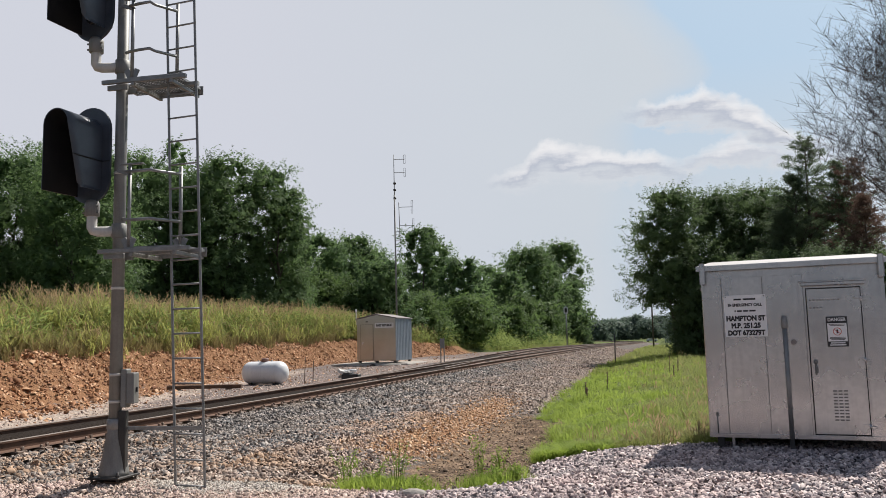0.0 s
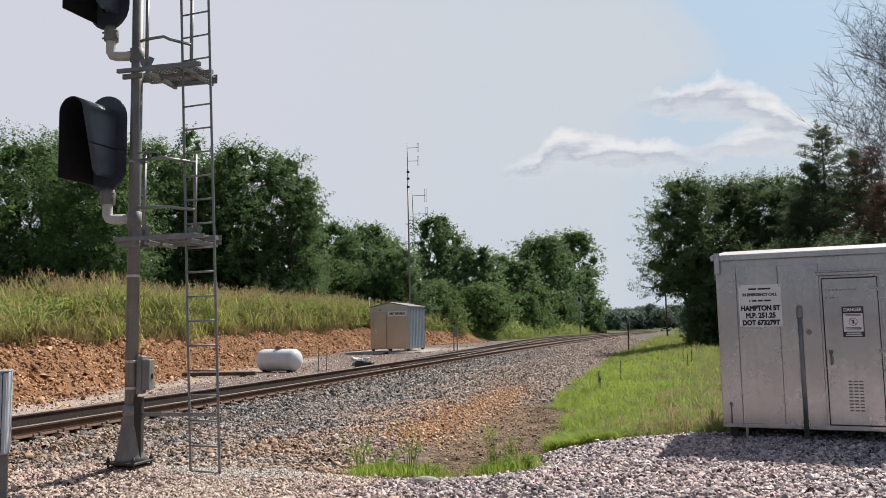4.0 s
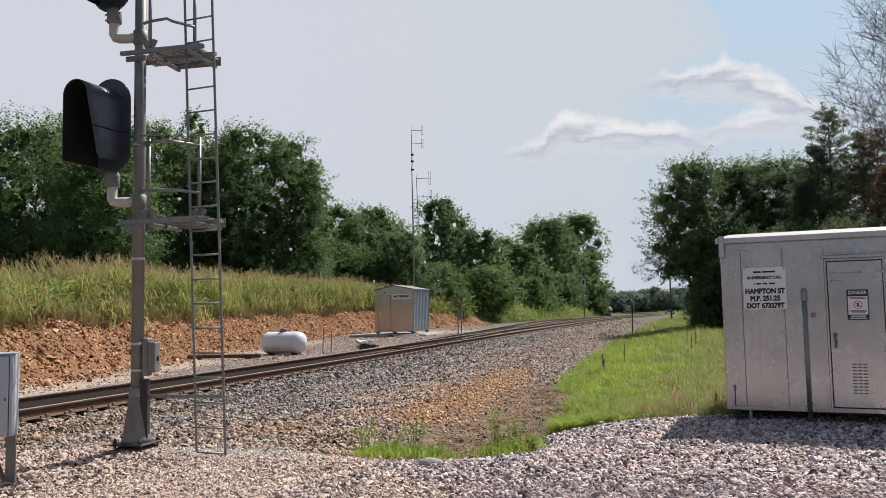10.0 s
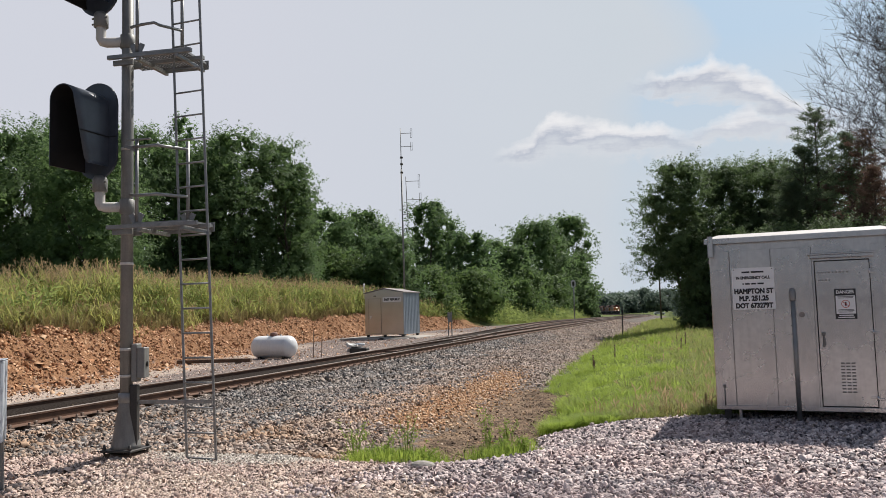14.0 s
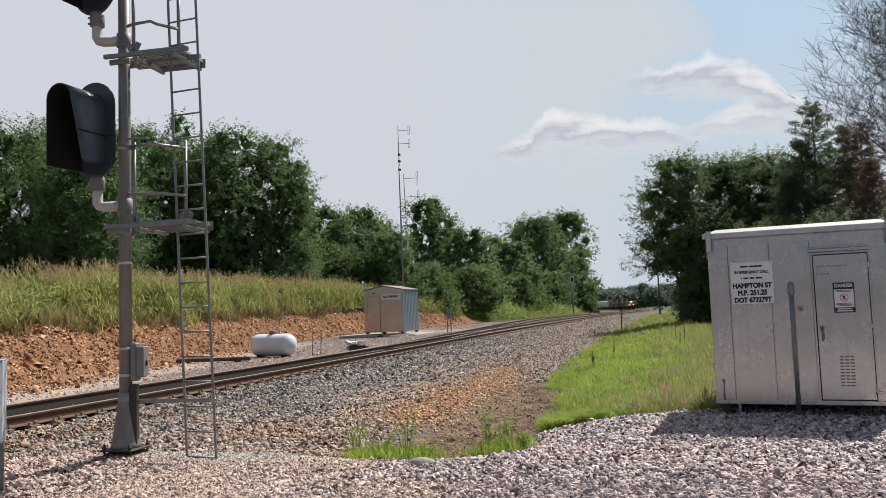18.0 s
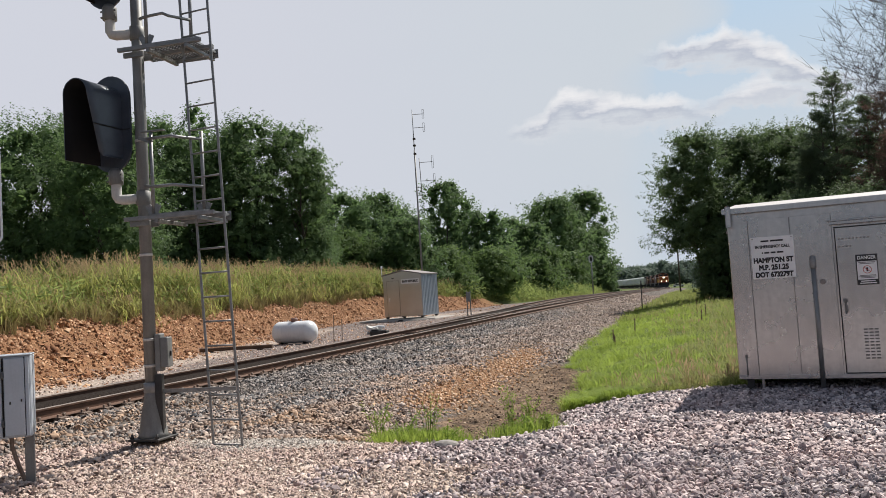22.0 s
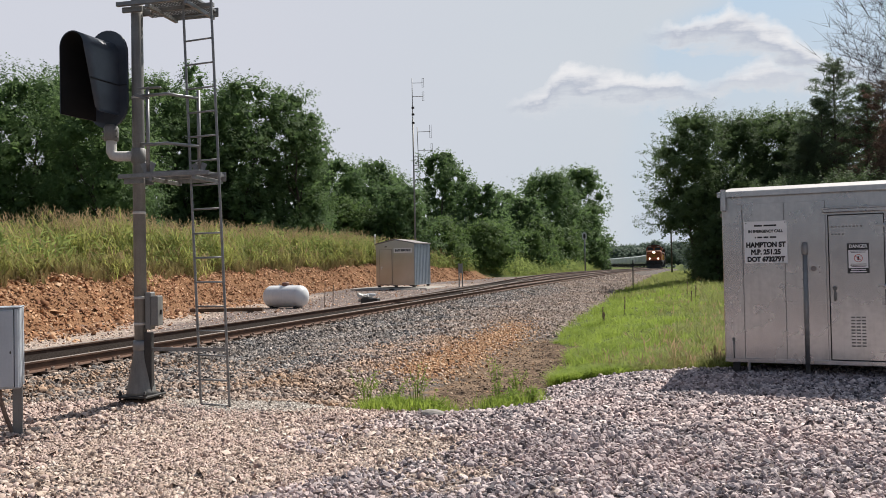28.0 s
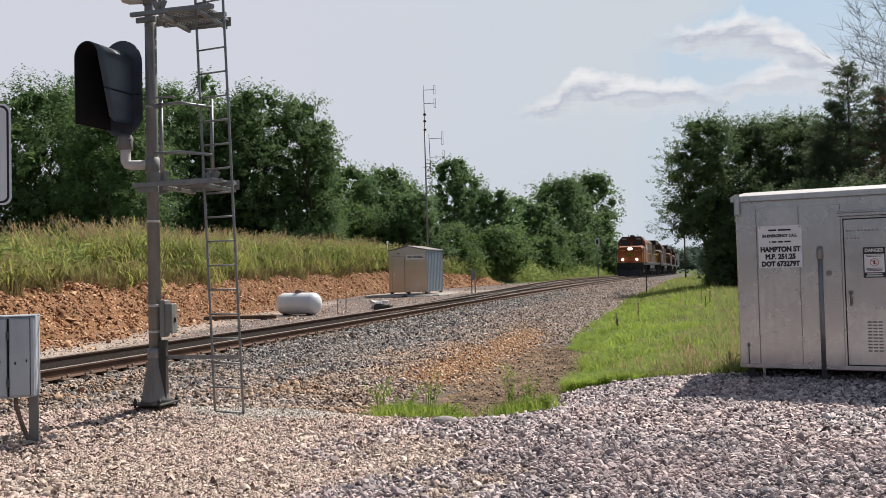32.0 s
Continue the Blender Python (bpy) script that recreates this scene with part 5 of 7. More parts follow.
def build_antenna():
    a = thing("radio_mast", "slim galvanised radio mast with two dipole arrays", "antenna mast", pose(-13.95, 44.95, height(-13.95, 44.95)))
    z = a.matrix_basis.translation.z
    b = bmesh.new()
    tube(b, (0, 0, 0), (-0.02, 0, 10.3 - z), 0.055, 0.045, 10)
    part("pole", b, M["mast"], a)
    b = bmesh.new()
    tube(b, (-0.02, 0, 10.0 - z), (-0.03, 0, 12.75 - z), 0.028, 0.02, 8)
    part("upper_pole", b, M["mast"], a)
    for h in (10.1, 10.6, 11.0):
        b = bmesh.new()
        lathe(b, [(0.06, h - z - 0.06), (0.09, h - z - 0.05), (0.09, h - z + 0.05), (0.06, h - z + 0.06)], 8)
        part("clamp", b, M["conduit"], a)
    b = bmesh.new()
    tube(b, (0.27, 0.05, 7.45 - z), (0.22, 0.05, 9.85 - z), 0.022, seg=8)
    for h in (7.6, 8.1):
        tube(b, (0, 0, h - z), (0.27, 0.05, h - z), 0.02, seg=6)
    part("side_pole", b, M["mast"], a)
    for x0, h, ln, dz in ((-0.02, 12.45, 0.62, 0.26), (-0.02, 11.65, 0.62, 0.26), (0.23, 9.55, 0.78, 0.38), (0.25, 8.45, 0.82, 0.38)):
        b = bmesh.new()
        tube(b, (x0, 0, h - z), (x0 + ln, 0.12, h - z), 0.016, seg=6)
        for s in (-0.05, 0.05):
            tube(b, (x0 + ln + s, 0.12, h - z - dz), (x0 + ln + s, 0.12, h - z + dz), 0.010, seg=6)
        for s in (-1, 1):
            tube(b, (x0 + ln - 0.05, 0.12, h - z + s * dz), (x0 + ln + 0.05, 0.12, h - z + s * dz), 0.010, seg=6)
        part("dipole", b, M["mast"], a)


build_antenna()


def build_tank():
    x, y = -13.36, 26.9
    g = thing("propane_tank", "white horizontal propane tank with a red-brown dome lid", "gas tank", pose(x, y, height(x, y), 0, 0, -6))
    r, L = 0.40, 0.90
    b = bmesh.new()
    prof = [(0.02, -L)] + [(r * math.sin(a), -L + 0.30 * (1 - math.cos(a))) for a in (0.35, 0.7, 1.05, 1.35, 1.57)]
    prof += [(rr, -h) for rr, h in prof[::-1]]
    lathe(b, prof, 32, "X", (0, 0, r + 0.03))
    part("vessel", b, M["tank"], g)
    b = bmesh.new()
    lathe(b, [(0.135, 0.0), (0.135, 0.10), (0.12, 0.14), (0.05, 0.155)], 18, "Z", (0.0, 0, 2 * r + 0.0))
    part("dome_lid", b, M["tankcap"], g)
    for s in (-0.5, 0.5):
        b = bmesh.new()
        box(b, (s, 0, 0.035), (0.10, 0.5, 0.10), 0.01)
        part("foot", b, M["conduit"], g)
    for fx, fr in ((0.25, 0.03), (-0.30, 0.02)):
        b = bmesh.new()
        tube(b, (fx, 0.05, 2 * r - 0.02), (fx, 0.05, 2 * r + 0.08), fr, seg=8)
        part("fitting", b, M["galv"], g)


build_tank()


def build_case():
    """Relay case on steel legs near the road."""
    x, y = -6.50, 6.93
    g = thing("relay_case", "grey-blue steel relay case on two legs with hanging conduits", "relay cabinet", pose(x, y, height(x, y), 0, 0, 36))
    b = bmesh.new()
    box(b, (-0.33, 0.14, 0.92), (0.68, 0.32, 0.84), 0.01)
    body = part("body", b, M["cabinet"], g)
    for cx, cw in ((-0.465, 0.40), (-0.145, 0.19)):
        b = bmesh.new()
        box(b, (cx, -0.032, 0.92), (cw, 0.024, 0.80), 0.008)
        dr = part("door", b, M["cabinet"], g)
        for hz in (0.66, 1.15):
            b = bmesh.new()
            tube(b, (-0.252, -0.05, hz - 0.04), (-0.252, -0.05, hz + 0.04), 0.011, seg=8)
            part("hinge", b, M["galv"], dr)
        for lx, lz in ((cx + 0.35 * cw, 0.88), (cx - 0.2 * cw, 0.86)):
            b = bmesh.new()
            box(b, (lx, -0.048, lz), (0.014, 0.012, 0.03), 0.004)
            part("latch", b, M["conduit"], dr)
    b = bmesh.new()
    box(b, (-0.0245, -0.028, 0.92), (0.038, 0.016, 0.82), 0.006)
    part("corner_post", b, M["cabinet"], body)
    for gx in (-0.252, -0.046):
        b = bmesh.new()
        box(b, (gx, -0.021, 0.92), (0.018, 0.006, 0.81))
        part("door_gap", b, M["gap"], body)
    b = bmesh.new()
    box(b, (-0.33, 0.13, 1.346), (0.69, 0.35, 0.012), 0.004)
    part("lid", b, M["cabinet"], body)
    for lx in (-0.62, -0.035):
        b = bmesh.new()
        box(b, (lx, 0.12, 0.24), (0.09, 0.07, 0.62), 0.004)
        part("leg", b, M["mast"], g)
    for a, c in ((-0.40, -0.46), (-0.20, -0.09)):
        b = bmesh.new()
        sweep(b, [(a, 0.1, 0.54), (a, 0.1, 0.40), (a + (c - a) * 0.5, 0.1, 0.2), (c, 0.1, 0.05), (c, 0.1, -0.1)], 0.022, 8)
        part("conduit", b, M["spike"], g)


build_case()


def build_road_sign():
    x, y = -4.99, 4.66
    z = height(x, y)
    g = thing("road_sign", "white road sign with a black border on a steel post", "road sign", pose(x, y, z, 0, 0, 40))
    w, h, c = 0.61, 0.76, 2.66 - z

    def rounded(w, h, r, y):
        out = []
        for cx, cz, a0 in ((w / 2 - r, h / 2 - r, 0), (-w / 2 + r, h / 2 - r, 90), (-w / 2 + r, -h / 2 + r, 180), (w / 2 - r, -h / 2 + r, 270)):
            out += [Vector((cx + r * math.cos(radians(a0 + k * 18)), y, c + cz + r * math.sin(radians(a0 + k * 18)))) for k in range(6)]
        return out

    for nm, ww, hh, rr, y0, y1, mt in (("plate", w, h, 0.06, 0.0, -0.004, "white"), ("border", w - 0.03, h - 0.03, 0.05, -0.004, -0.0052, "ink"), ("face", w - 0.06, h - 0.06, 0.04, -0.0052, -0.0064, "white")):
        b = bmesh.new()
        loft(b, [rounded(ww, hh, rr, y0), rounded(ww, hh, rr, y1)])
        part(nm, b, M[mt], g)
    for k, ww in enumerate((0.30, 0.36, 0.34, 0.26)):
        b = bmesh.new()
        box(b, (0.0, -0.0072, c + 0.20 - 0.135 * k), (ww, 0.0016, 0.075))
        part("text_bar", b, M["ink"], g)
    b = bmesh.new()
    box(b, (0, 0.03, 1.5), (0.05, 0.04, 3.1), 0.006)
    part("post", b, M["galv"], g)


build_road_sign()


def build_small_things():
    # dark two-legged marker beside the siding
    x, y = -10.95, 43.7
    g = thing("switch_marker", "short grey marker post with a narrow panel beside the siding", "marker post", pose(x, y, height(x, y)))
    for dx in (-0.09, 0.10):
        b = bmesh.new()
        box(b, (dx, 0, 0.62), (0.055, 0.05, 1.5), 0.006)
        part("post", b, M["mast"], g)
    b = bmesh.new()
    box(b, (0.0, -0.04, 1.06), (0.24, 0.05, 0.52), 0.01)
    part("panel", b, M["galv"], g)
    # thin post near the ditch
    x, y = -1.95, 55.0
    g = thing("marker_post", "thin dark steel post at the edge of the ballast", "marker post", pose(x, y, height(x, y), 0, 1, 0))
    b = bmesh.new()
    tube(b, (0, 0, -0.1), (0, 0, 2.05), 0.035, seg=8)
    part("post", b, M["conduit"], g)
    b = bmesh.new()
    box(b, (0, 0, 1.72), (0.11, 0.03, 0.30), 0.004)
    part("blade", b, M["undergear"], g)
    # distant signal seen across the curve
    x, y = -10.1, 109.5
    g = thing("distant_signal", "slender grey signal post with an oblong plate", "railway signal", pose(x, y, height(x, y)))
    hz = 5.7 - height(x, y)
    b = bmesh.new()
    tube(b, (0, 0, 0), (0, 0, hz - 0.3), 0.09, seg=10)
    part("post", b, M["galv"], g)
    b = bmesh.new()
    loft(b, [obround(0.62, 1.05, 8, -0.08, hz - 0.45), obround(0.62, 1.05, 8, -0.04, hz - 0.45)])
    part("plate", b, M["tarnish"], g)
    b = bmesh.new()
    loft(b, [obround(0.30, 0.62, 8, -0.16, hz - 0.45), obround(0.30, 0.62, 8, -0.09, hz - 0.45)])
    part("lamp_case", b, M["conduit"], g)
    # utility pole among the trees
    x, y = 1.0, 95.0
    g = thing("utility_pole", "weathered wooden utility pole by the trees", "utility pole", pose(x, y, height(x, y)))
    b = bmesh.new()
    tube(b, (0, 0, 0), (0, 0, 6.0), 0.10, 0.075, 10)
    part("pole", b, M["bark"], g)
    b = bmesh.new()
    box(b, (0.05, 0, 5.6), (0.5, 0.1, 0.12), 0.01)
    part("crossarm", b, M["bark"], g)
    # timber lying by the tank
    x0, y0, x1, y1 = -15.05, 23.6, -13.3, 24.7
    g = thing("timber_baulk", "dark old timber baulk lying on the gravel", "timber", pose((x0 + x1) / 2, (y0 + y1) / 2, height((x0 + x1) / 2, (y0 + y1) / 2) + 0.05, 0, 0, math.degrees(math.atan2(y1 - y0, x1 - x0)) - 18))
    b = bmesh.new()
    box(b, (0, 0, 0.05), (2.45, 0.22, 0.12), 0.015)
    part("baulk", b, M["tie"], g)
    for k in (-0.9, 0.8):
        b = bmesh.new()
        box(b, (k, 0, -0.04), (0.16, 0.30, 0.08), 0.01)
        part("bearer", b, M["tie"], g)
    # steel pickets by the tank
    for x, y, h in ((-12.05, 27.4, 0.95), (-11.85, 27.7, 0.8)):
        g = thing("steel_picket", "thin rusty steel picket standing in gravel", "picket", pose(x, y, height(x, y), 0, 2, 0))
        b = bmesh.new()
        tube(b, (0, 0, -0.1), (0, 0, h), 0.016, seg=6)
        part("rod", b, M["spike"], g)
    # heap of broken concrete and pipe
    rng = random.Random(4)
    g = thing("rubble_heap", "small heap of pale concrete rubble and pipe ends", "rubble", pose(-11.9, 31.3, height(-11.9, 31.3)))
    for i in range(9):
        b = bmesh.new()
        box(b, (0, 0, 0), (rng.uniform(0.18, 0.34), rng.uniform(0.14, 0.26), rng.uniform(0.07, 0.13)), 0.02)
        for v in b.verts:
            v.co += Vector([rng.uniform(-0.02, 0.02) for _ in range(3)])
        part("lump", b, M["pale_lump"], g, at=pose(rng.uniform(-0.38, 0.38) * (1 - 0.25 * (i % 3)), rng.uniform(-0.25, 0.25), 0.05 + 0.09 * (i % 3), rng.uniform(-25, 25), rng.uniform(-25, 25), rng.uniform(0, 180)))
    for k in range(2):
        b = bmesh.new()
        tube(b, (-0.2, 0, 0), (0.2, 0, 0), 0.05, seg=10)
        part("pipe", b, M["tank"], g, at=pose(-0.1 + 0.3 * k, 0.1 * k, 0.26 + 0.02 * k, 0, 4, 20 - 30 * k))
    # pale rock by the weeds
    g = thing("pale_rock", "pale flat limestone rock at the edge of the gravel", "rock", pose(-2.55, 8.75, height(-2.55, 8.75)))
    b = bmesh.new()
    bmesh.ops.create_icosphere(b, subdivisions=2, radius=0.115)
    for v in b.verts:
        v.co = Vector((v.co.x * 1.35, v.co.y * 0.8, v.co.z * 0.45)) * (1 + 0.16 * noise.noise(v.co * 9))
        v.co.z += 0.03
    part("stone", b, M["pad"], g)
    # a parked car far down the line
    x, y = -1.2, 330.0
    g = thing("parked_car", "small white car parked far down the line", "car", pose(x + 4.0, y, height(x + 4.0, y)))
    b = bmesh.new()
    sec = [(-2.2, 0.35), (2.2, 0.35), (2.2, 0.85), (1.2, 0.95), (0.6, 1.45), (-1.2, 1.45), (-1.9, 0.98), (-2.2, 0.9)]
    loft(b, [[Vector((x_, y_, z_)) for x_, z_ in sec] for y_ in (-0.85, 0.85)])
    car = part("body", b, M["carpaint"], g)
    for s in (-0.86, 0.86):
        b = bmesh.new()
        box(b, (-0.3, s, 1.17), (1.6, 0.02, 0.36), 0.004)
        part("window", b, M["glass"], car)
    for wx in (-1.4, 1.4):
        for wy in (-0.8, 0.8):
            b = bmesh.new()
            lathe(b, [(0.34, -0.1), (0.34, 0.1)], 14, "Y", (wx, wy, 0.34))
            part("wheel", b, M["rubber"], g)
    # part of a house beyond the trees
    x, y = 17.6, 62.0
    g = thing("house", "small pale house with a grey roof beyond the grass", "house", pose(x, y, height(x, y), 0, 0, -10))
    b = bmesh.new()
    box(b, (0, 0, 1.4), (8, 6, 2.8))
    part("wall", b, M["siding"], g)
    b = bmesh.new()
    loft(b, [[Vector((x_, -3.4, 2.8)), Vector((x_, 3.4, 2.8)), Vector((x_, 0, 4.6))] for x_ in (-4.3, 4.3)])
    part("roof", b, M["shingle"], g)
    for wx in (-2.6, 0, 2.6):
        b = bmesh.new()
        box(b, (wx, -3.02, 1.6), (0.9, 0.06, 1.1), 0.01)
        wdw = part("window", b, M["white"], g)
        b = bmesh.new()
        box(b, (wx, -3.055, 1.6), (0.76, 0.02, 0.96))
        part("pane", b, M["glass"], wdw)


build_small_things()


# ---- plants ----
def leaf_cards(rng, C, N, size, slim=0.55, tri=False):
    """Folded leaf-spray cards at centres C with normals N: arrays of vertices and faces."""
    n = len(C)
    up = rng.normal(0, 1, (n, 3))
    t = np.cross(N, up)
    t /= np.linalg.norm(t, axis=1)[:, None] + 1e-9
    s = np.cross(N, t)
    a = (size * rng.uniform(0.6, 1.35, n))[:, None]
    b = a * slim
    if tri:
        V = np.stack([C - t * a, C + t * a * 0.25 + s * b * 1.15, C + t * a * 0.6 - s * b * 1.15], 1)
        return V.reshape(-1, 3), np.arange(n * 3).reshape(n, 3)
    V = np.stack([C - t * a, C + s * b + N * a * 0.15, C + t * a, C - s * b + N * a * 0.15], 1)
    return V.reshape(-1, 3), np.arange(n * 4).reshape(n, 4)


def limb_mesh(rng, H, r0, spread, levels=2, twigs=5):
    """A tapered trunk with limbs, in metres."""
    bm = bmesh.new()

    def grow(p, d, ln, r, lv):
        segs = 3 if lv else 5
        q = Vector(p)
        for i in range(segs):
            d2 = (d + Vector(rng.normal(0, 0.13, 3)) + Vector((0, 0, 0.05 * lv))).normalized()
            e = q + d2 * ln / segs
            ra, rb = r * (1 - 0.8 * i / segs), r * (1 - 0.8 * (i + 1) / segs)
            tube(bm, q, e, ra, rb, 7 if lv == 0 else 4, False)
            if lv < levels and (i >= 1 or lv):
                for k in range(twigs if lv == 0 else 2):
                    w = rng.uniform(0, 2 * math.pi)
                    side = Vector((math.cos(w), math.sin(w), rng.uniform(0.25, 0.9))).normalized()
                    grow(e, (side * spread + d2 * 0.35).normalized(), ln * rng.uniform(0.20, 0.32), rb * 0.55, lv + 1)
            q, d = e, d2

    grow((0, 0, -0.2), Vector((0, 0, 1)), H * 0.72, r0, 0)
    return bm


def crown_mesh(name, seed, mat, R, H, low, leaf, slim=0.55, cover=1.15):
    """A crown of leafy boughs, each a cluster of smaller sprays; radius R, from low*H to H."""
    rng = np.random.default_rng(seed)
    nb = int(28 + 7 * min(R, 5))
    k = np.arange(nb)
    h = np.clip((k + rng.uniform(0.1, 0.9, nb)) / nb, 0, 1)
    a = k * 2.4 + rng.uniform(-0.6, 0.6, nb)
    prof = np.sqrt(np.maximum(0.03, 1 - (1.62 * h - 0.66) ** 2))
    rr = R * prof * rng.uniform(0.30, 0.80, nb)
    br = R * (rng.uniform(0.20, 0.50, nb) if leaf < 0.13 else rng.uniform(0.20, 0.46, nb)) * (1.0 - 0.30 * h)
    zt = (low + (1 - low) * h) * H
    bc = np.stack([rr * np.cos(a), rr * np.sin(a), np.clip(zt, low * H + 0.5 * br, H - 0.75 * br)], 1)
    # sprays on the outer and upper side of each bough
    ns = 26
    d = rng.normal(0, 1, (nb, ns, 3))
    d[..., :2] += 0.5 * np.stack([np.cos(a), np.sin(a)], 1)[:, None]
    d[..., 2] += 0.35
    d /= np.linalg.norm(d, axis=2)[..., None]
    sc = (bc[:, None] + d * (br[:, None] * rng.uniform(0.55, 1.12, (nb, ns)))[..., None] * [1, 1, 0.78]).reshape(-1, 3)
    sr = (br[:, None] * rng.uniform(0.20, 0.50, (nb, ns))).ravel()
    leaf *= 0.80
    n = int(1.15 * cover * 4 * math.pi * R * R * (0.5 + 0.5 * H * (1 - low) / (2 * R)) / (2 * leaf * leaf * slim))
    w = sr ** 2.0
    i = rng.choice(len(sr), n, p=w / w.sum())
    e = rng.normal(0, 1, (n, 3))
    e /= np.linalg.norm(e, axis=1)[:, None]
    # each spray reaches outwards and up, and narrows to its tip
    way = d.reshape(-1, 3)[i] + [0, 0, 0.22]
    way /= np.linalg.norm(way, axis=1)[:, None]
    t = rng.uniform(0, 1, n)
    C = sc[i] + way * (sr[i] * (1.75 * t - 0.35))[:, None] + e * (sr[i] * (0.72 - 0.52 * t) * rng.uniform(0.2, 1.0, n) ** 0.5)[:, None] * [1.1, 1.1, 0.8]
    Nn = 0.7 * way + 0.25 * e + rng.normal(0, 0.32, (n, 3)) + [0, 0, 0.35]
    Nn /= np.linalg.norm(Nn, axis=1)[:, None]
    V, F = leaf_cards(rng, C, Nn, leaf, slim, True)
    # broader leaves deep inside close the mass
    m = int(n * (0.15 if leaf < 0.11 else 0.22))
    j = rng.choice(nb, m, p=br ** 2.3 / (br ** 2.3).sum())
    e = rng.normal(0, 1, (m, 3))
    e /= np.linalg.norm(e, axis=1)[:, None]
    C2 = bc[j] * [0.8, 0.8, 1] + e * (br[j] * rng.uniform(0, 0.72, m))[:, None] * [1, 1, 0.8]
    V2, F2 = leaf_cards(rng, C2, e, leaf * 2.9, 0.8, True)
    return array_mesh(name, np.concatenate([V, V2]), np.concatenate([F, F2 + len(V)]), mat)


def pine_mesh(name, seed, mat, R, H, low, needle, boughs, per):
    """Whorled boughs, swept up a little, with tufts of needles along their outer part; and the bare boughs."""
    rng = np.random.default_rng(seed)
    C, Nn, wood = [], [], bmesh.new()
    for b in range(boughs):
        h = ((b + rng.uniform(0, 1)) / boughs) ** 0.9
        z = (low + (1 - low) * h * 0.96) * H
        a = b * 2.4 + rng.uniform(-0.5, 0.5)
        ln = R * (0.09 + 0.91 * min(1, 1.2 * (1 - h)) ** 0.8) * rng.uniform(0.4, 1.25)
        up = rng.uniform(0.05, 0.35) + 0.35 * h
        dr = np.array([math.cos(a), math.sin(a), up])
        sd = np.array([-math.sin(a), math.cos(a), 0])
        tube(wood, Vector((0, 0, z)), Vector(dr * ln * 0.9) + Vector((0, 0, z)), 0.05 * (1 - 0.6 * h), 0.012, 4, False)
        q = 12
        t = rng.uniform(0.22, 1.0, q)
        c = np.array([0, 0, z]) + dr * (t * ln)[:, None] + sd * (rng.uniform(-0.45, 0.45, q) * ln * (1.1 - 0.55 * t))[:, None] + rng.normal(0, 0.10, (q, 3))
        c = np.repeat(c, per // q, 0)
        e = rng.normal(0, 1, (len(c), 3)) + [0, 0, 0.4]
        e /= np.linalg.norm(e, axis=1)[:, None]
        C.append(c + e * ((0.40 - 0.18 * h) * rng.uniform(0.1, 1.0, len(c)))[:, None] * [1.3, 1.3, 0.6])
        v = rng.normal(0, 1.0, (len(c), 3)) + [0, 0, 0.4]
        Nn.append(v / np.linalg.norm(v, axis=1)[:, None])
    V, F = leaf_cards(rng, np.concatenate(C), np.concatenate(Nn), needle, 0.16)
    return array_mesh(name, V, F, mat), wood


KINDS = {"oak": ("leaf_a", "broad dark green tree in full leaf"), "ash": ("leaf_b", "leafy mid-green tree in full summer leaf"), "dark": ("leaf_d", "dense dark green tree against the light"),
         "shrub": ("leaf_c", "dense bright green shrub"), "bush": ("leaf_d", "dark leafy undergrowth at the edge of the trees"),
         "pine": ("needle", "dark green pine with loose layered boughs"), "rust": ("rust_leaf", "dead conifer with thin red-brown needles"),
         "thin": ("leaf_b", "slender tree with thin wispy leaves"), "far": ("hazed_leaf", "distant leafy tree down the line")}


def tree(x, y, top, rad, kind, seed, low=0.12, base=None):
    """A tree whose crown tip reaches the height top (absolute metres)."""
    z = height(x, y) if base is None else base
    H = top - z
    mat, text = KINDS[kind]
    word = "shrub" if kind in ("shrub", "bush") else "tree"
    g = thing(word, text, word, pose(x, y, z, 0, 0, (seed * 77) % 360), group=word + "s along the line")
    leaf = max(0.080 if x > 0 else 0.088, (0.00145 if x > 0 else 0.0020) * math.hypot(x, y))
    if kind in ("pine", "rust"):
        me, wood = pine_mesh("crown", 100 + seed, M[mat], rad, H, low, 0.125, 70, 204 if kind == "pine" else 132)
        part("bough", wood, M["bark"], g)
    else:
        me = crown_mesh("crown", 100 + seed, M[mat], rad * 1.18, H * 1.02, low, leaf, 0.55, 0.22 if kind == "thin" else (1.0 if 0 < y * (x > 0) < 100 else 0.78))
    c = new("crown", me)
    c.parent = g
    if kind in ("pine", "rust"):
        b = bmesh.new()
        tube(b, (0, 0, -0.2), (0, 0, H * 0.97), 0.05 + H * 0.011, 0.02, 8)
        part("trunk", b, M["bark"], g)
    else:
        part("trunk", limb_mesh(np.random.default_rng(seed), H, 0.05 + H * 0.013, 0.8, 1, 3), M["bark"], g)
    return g


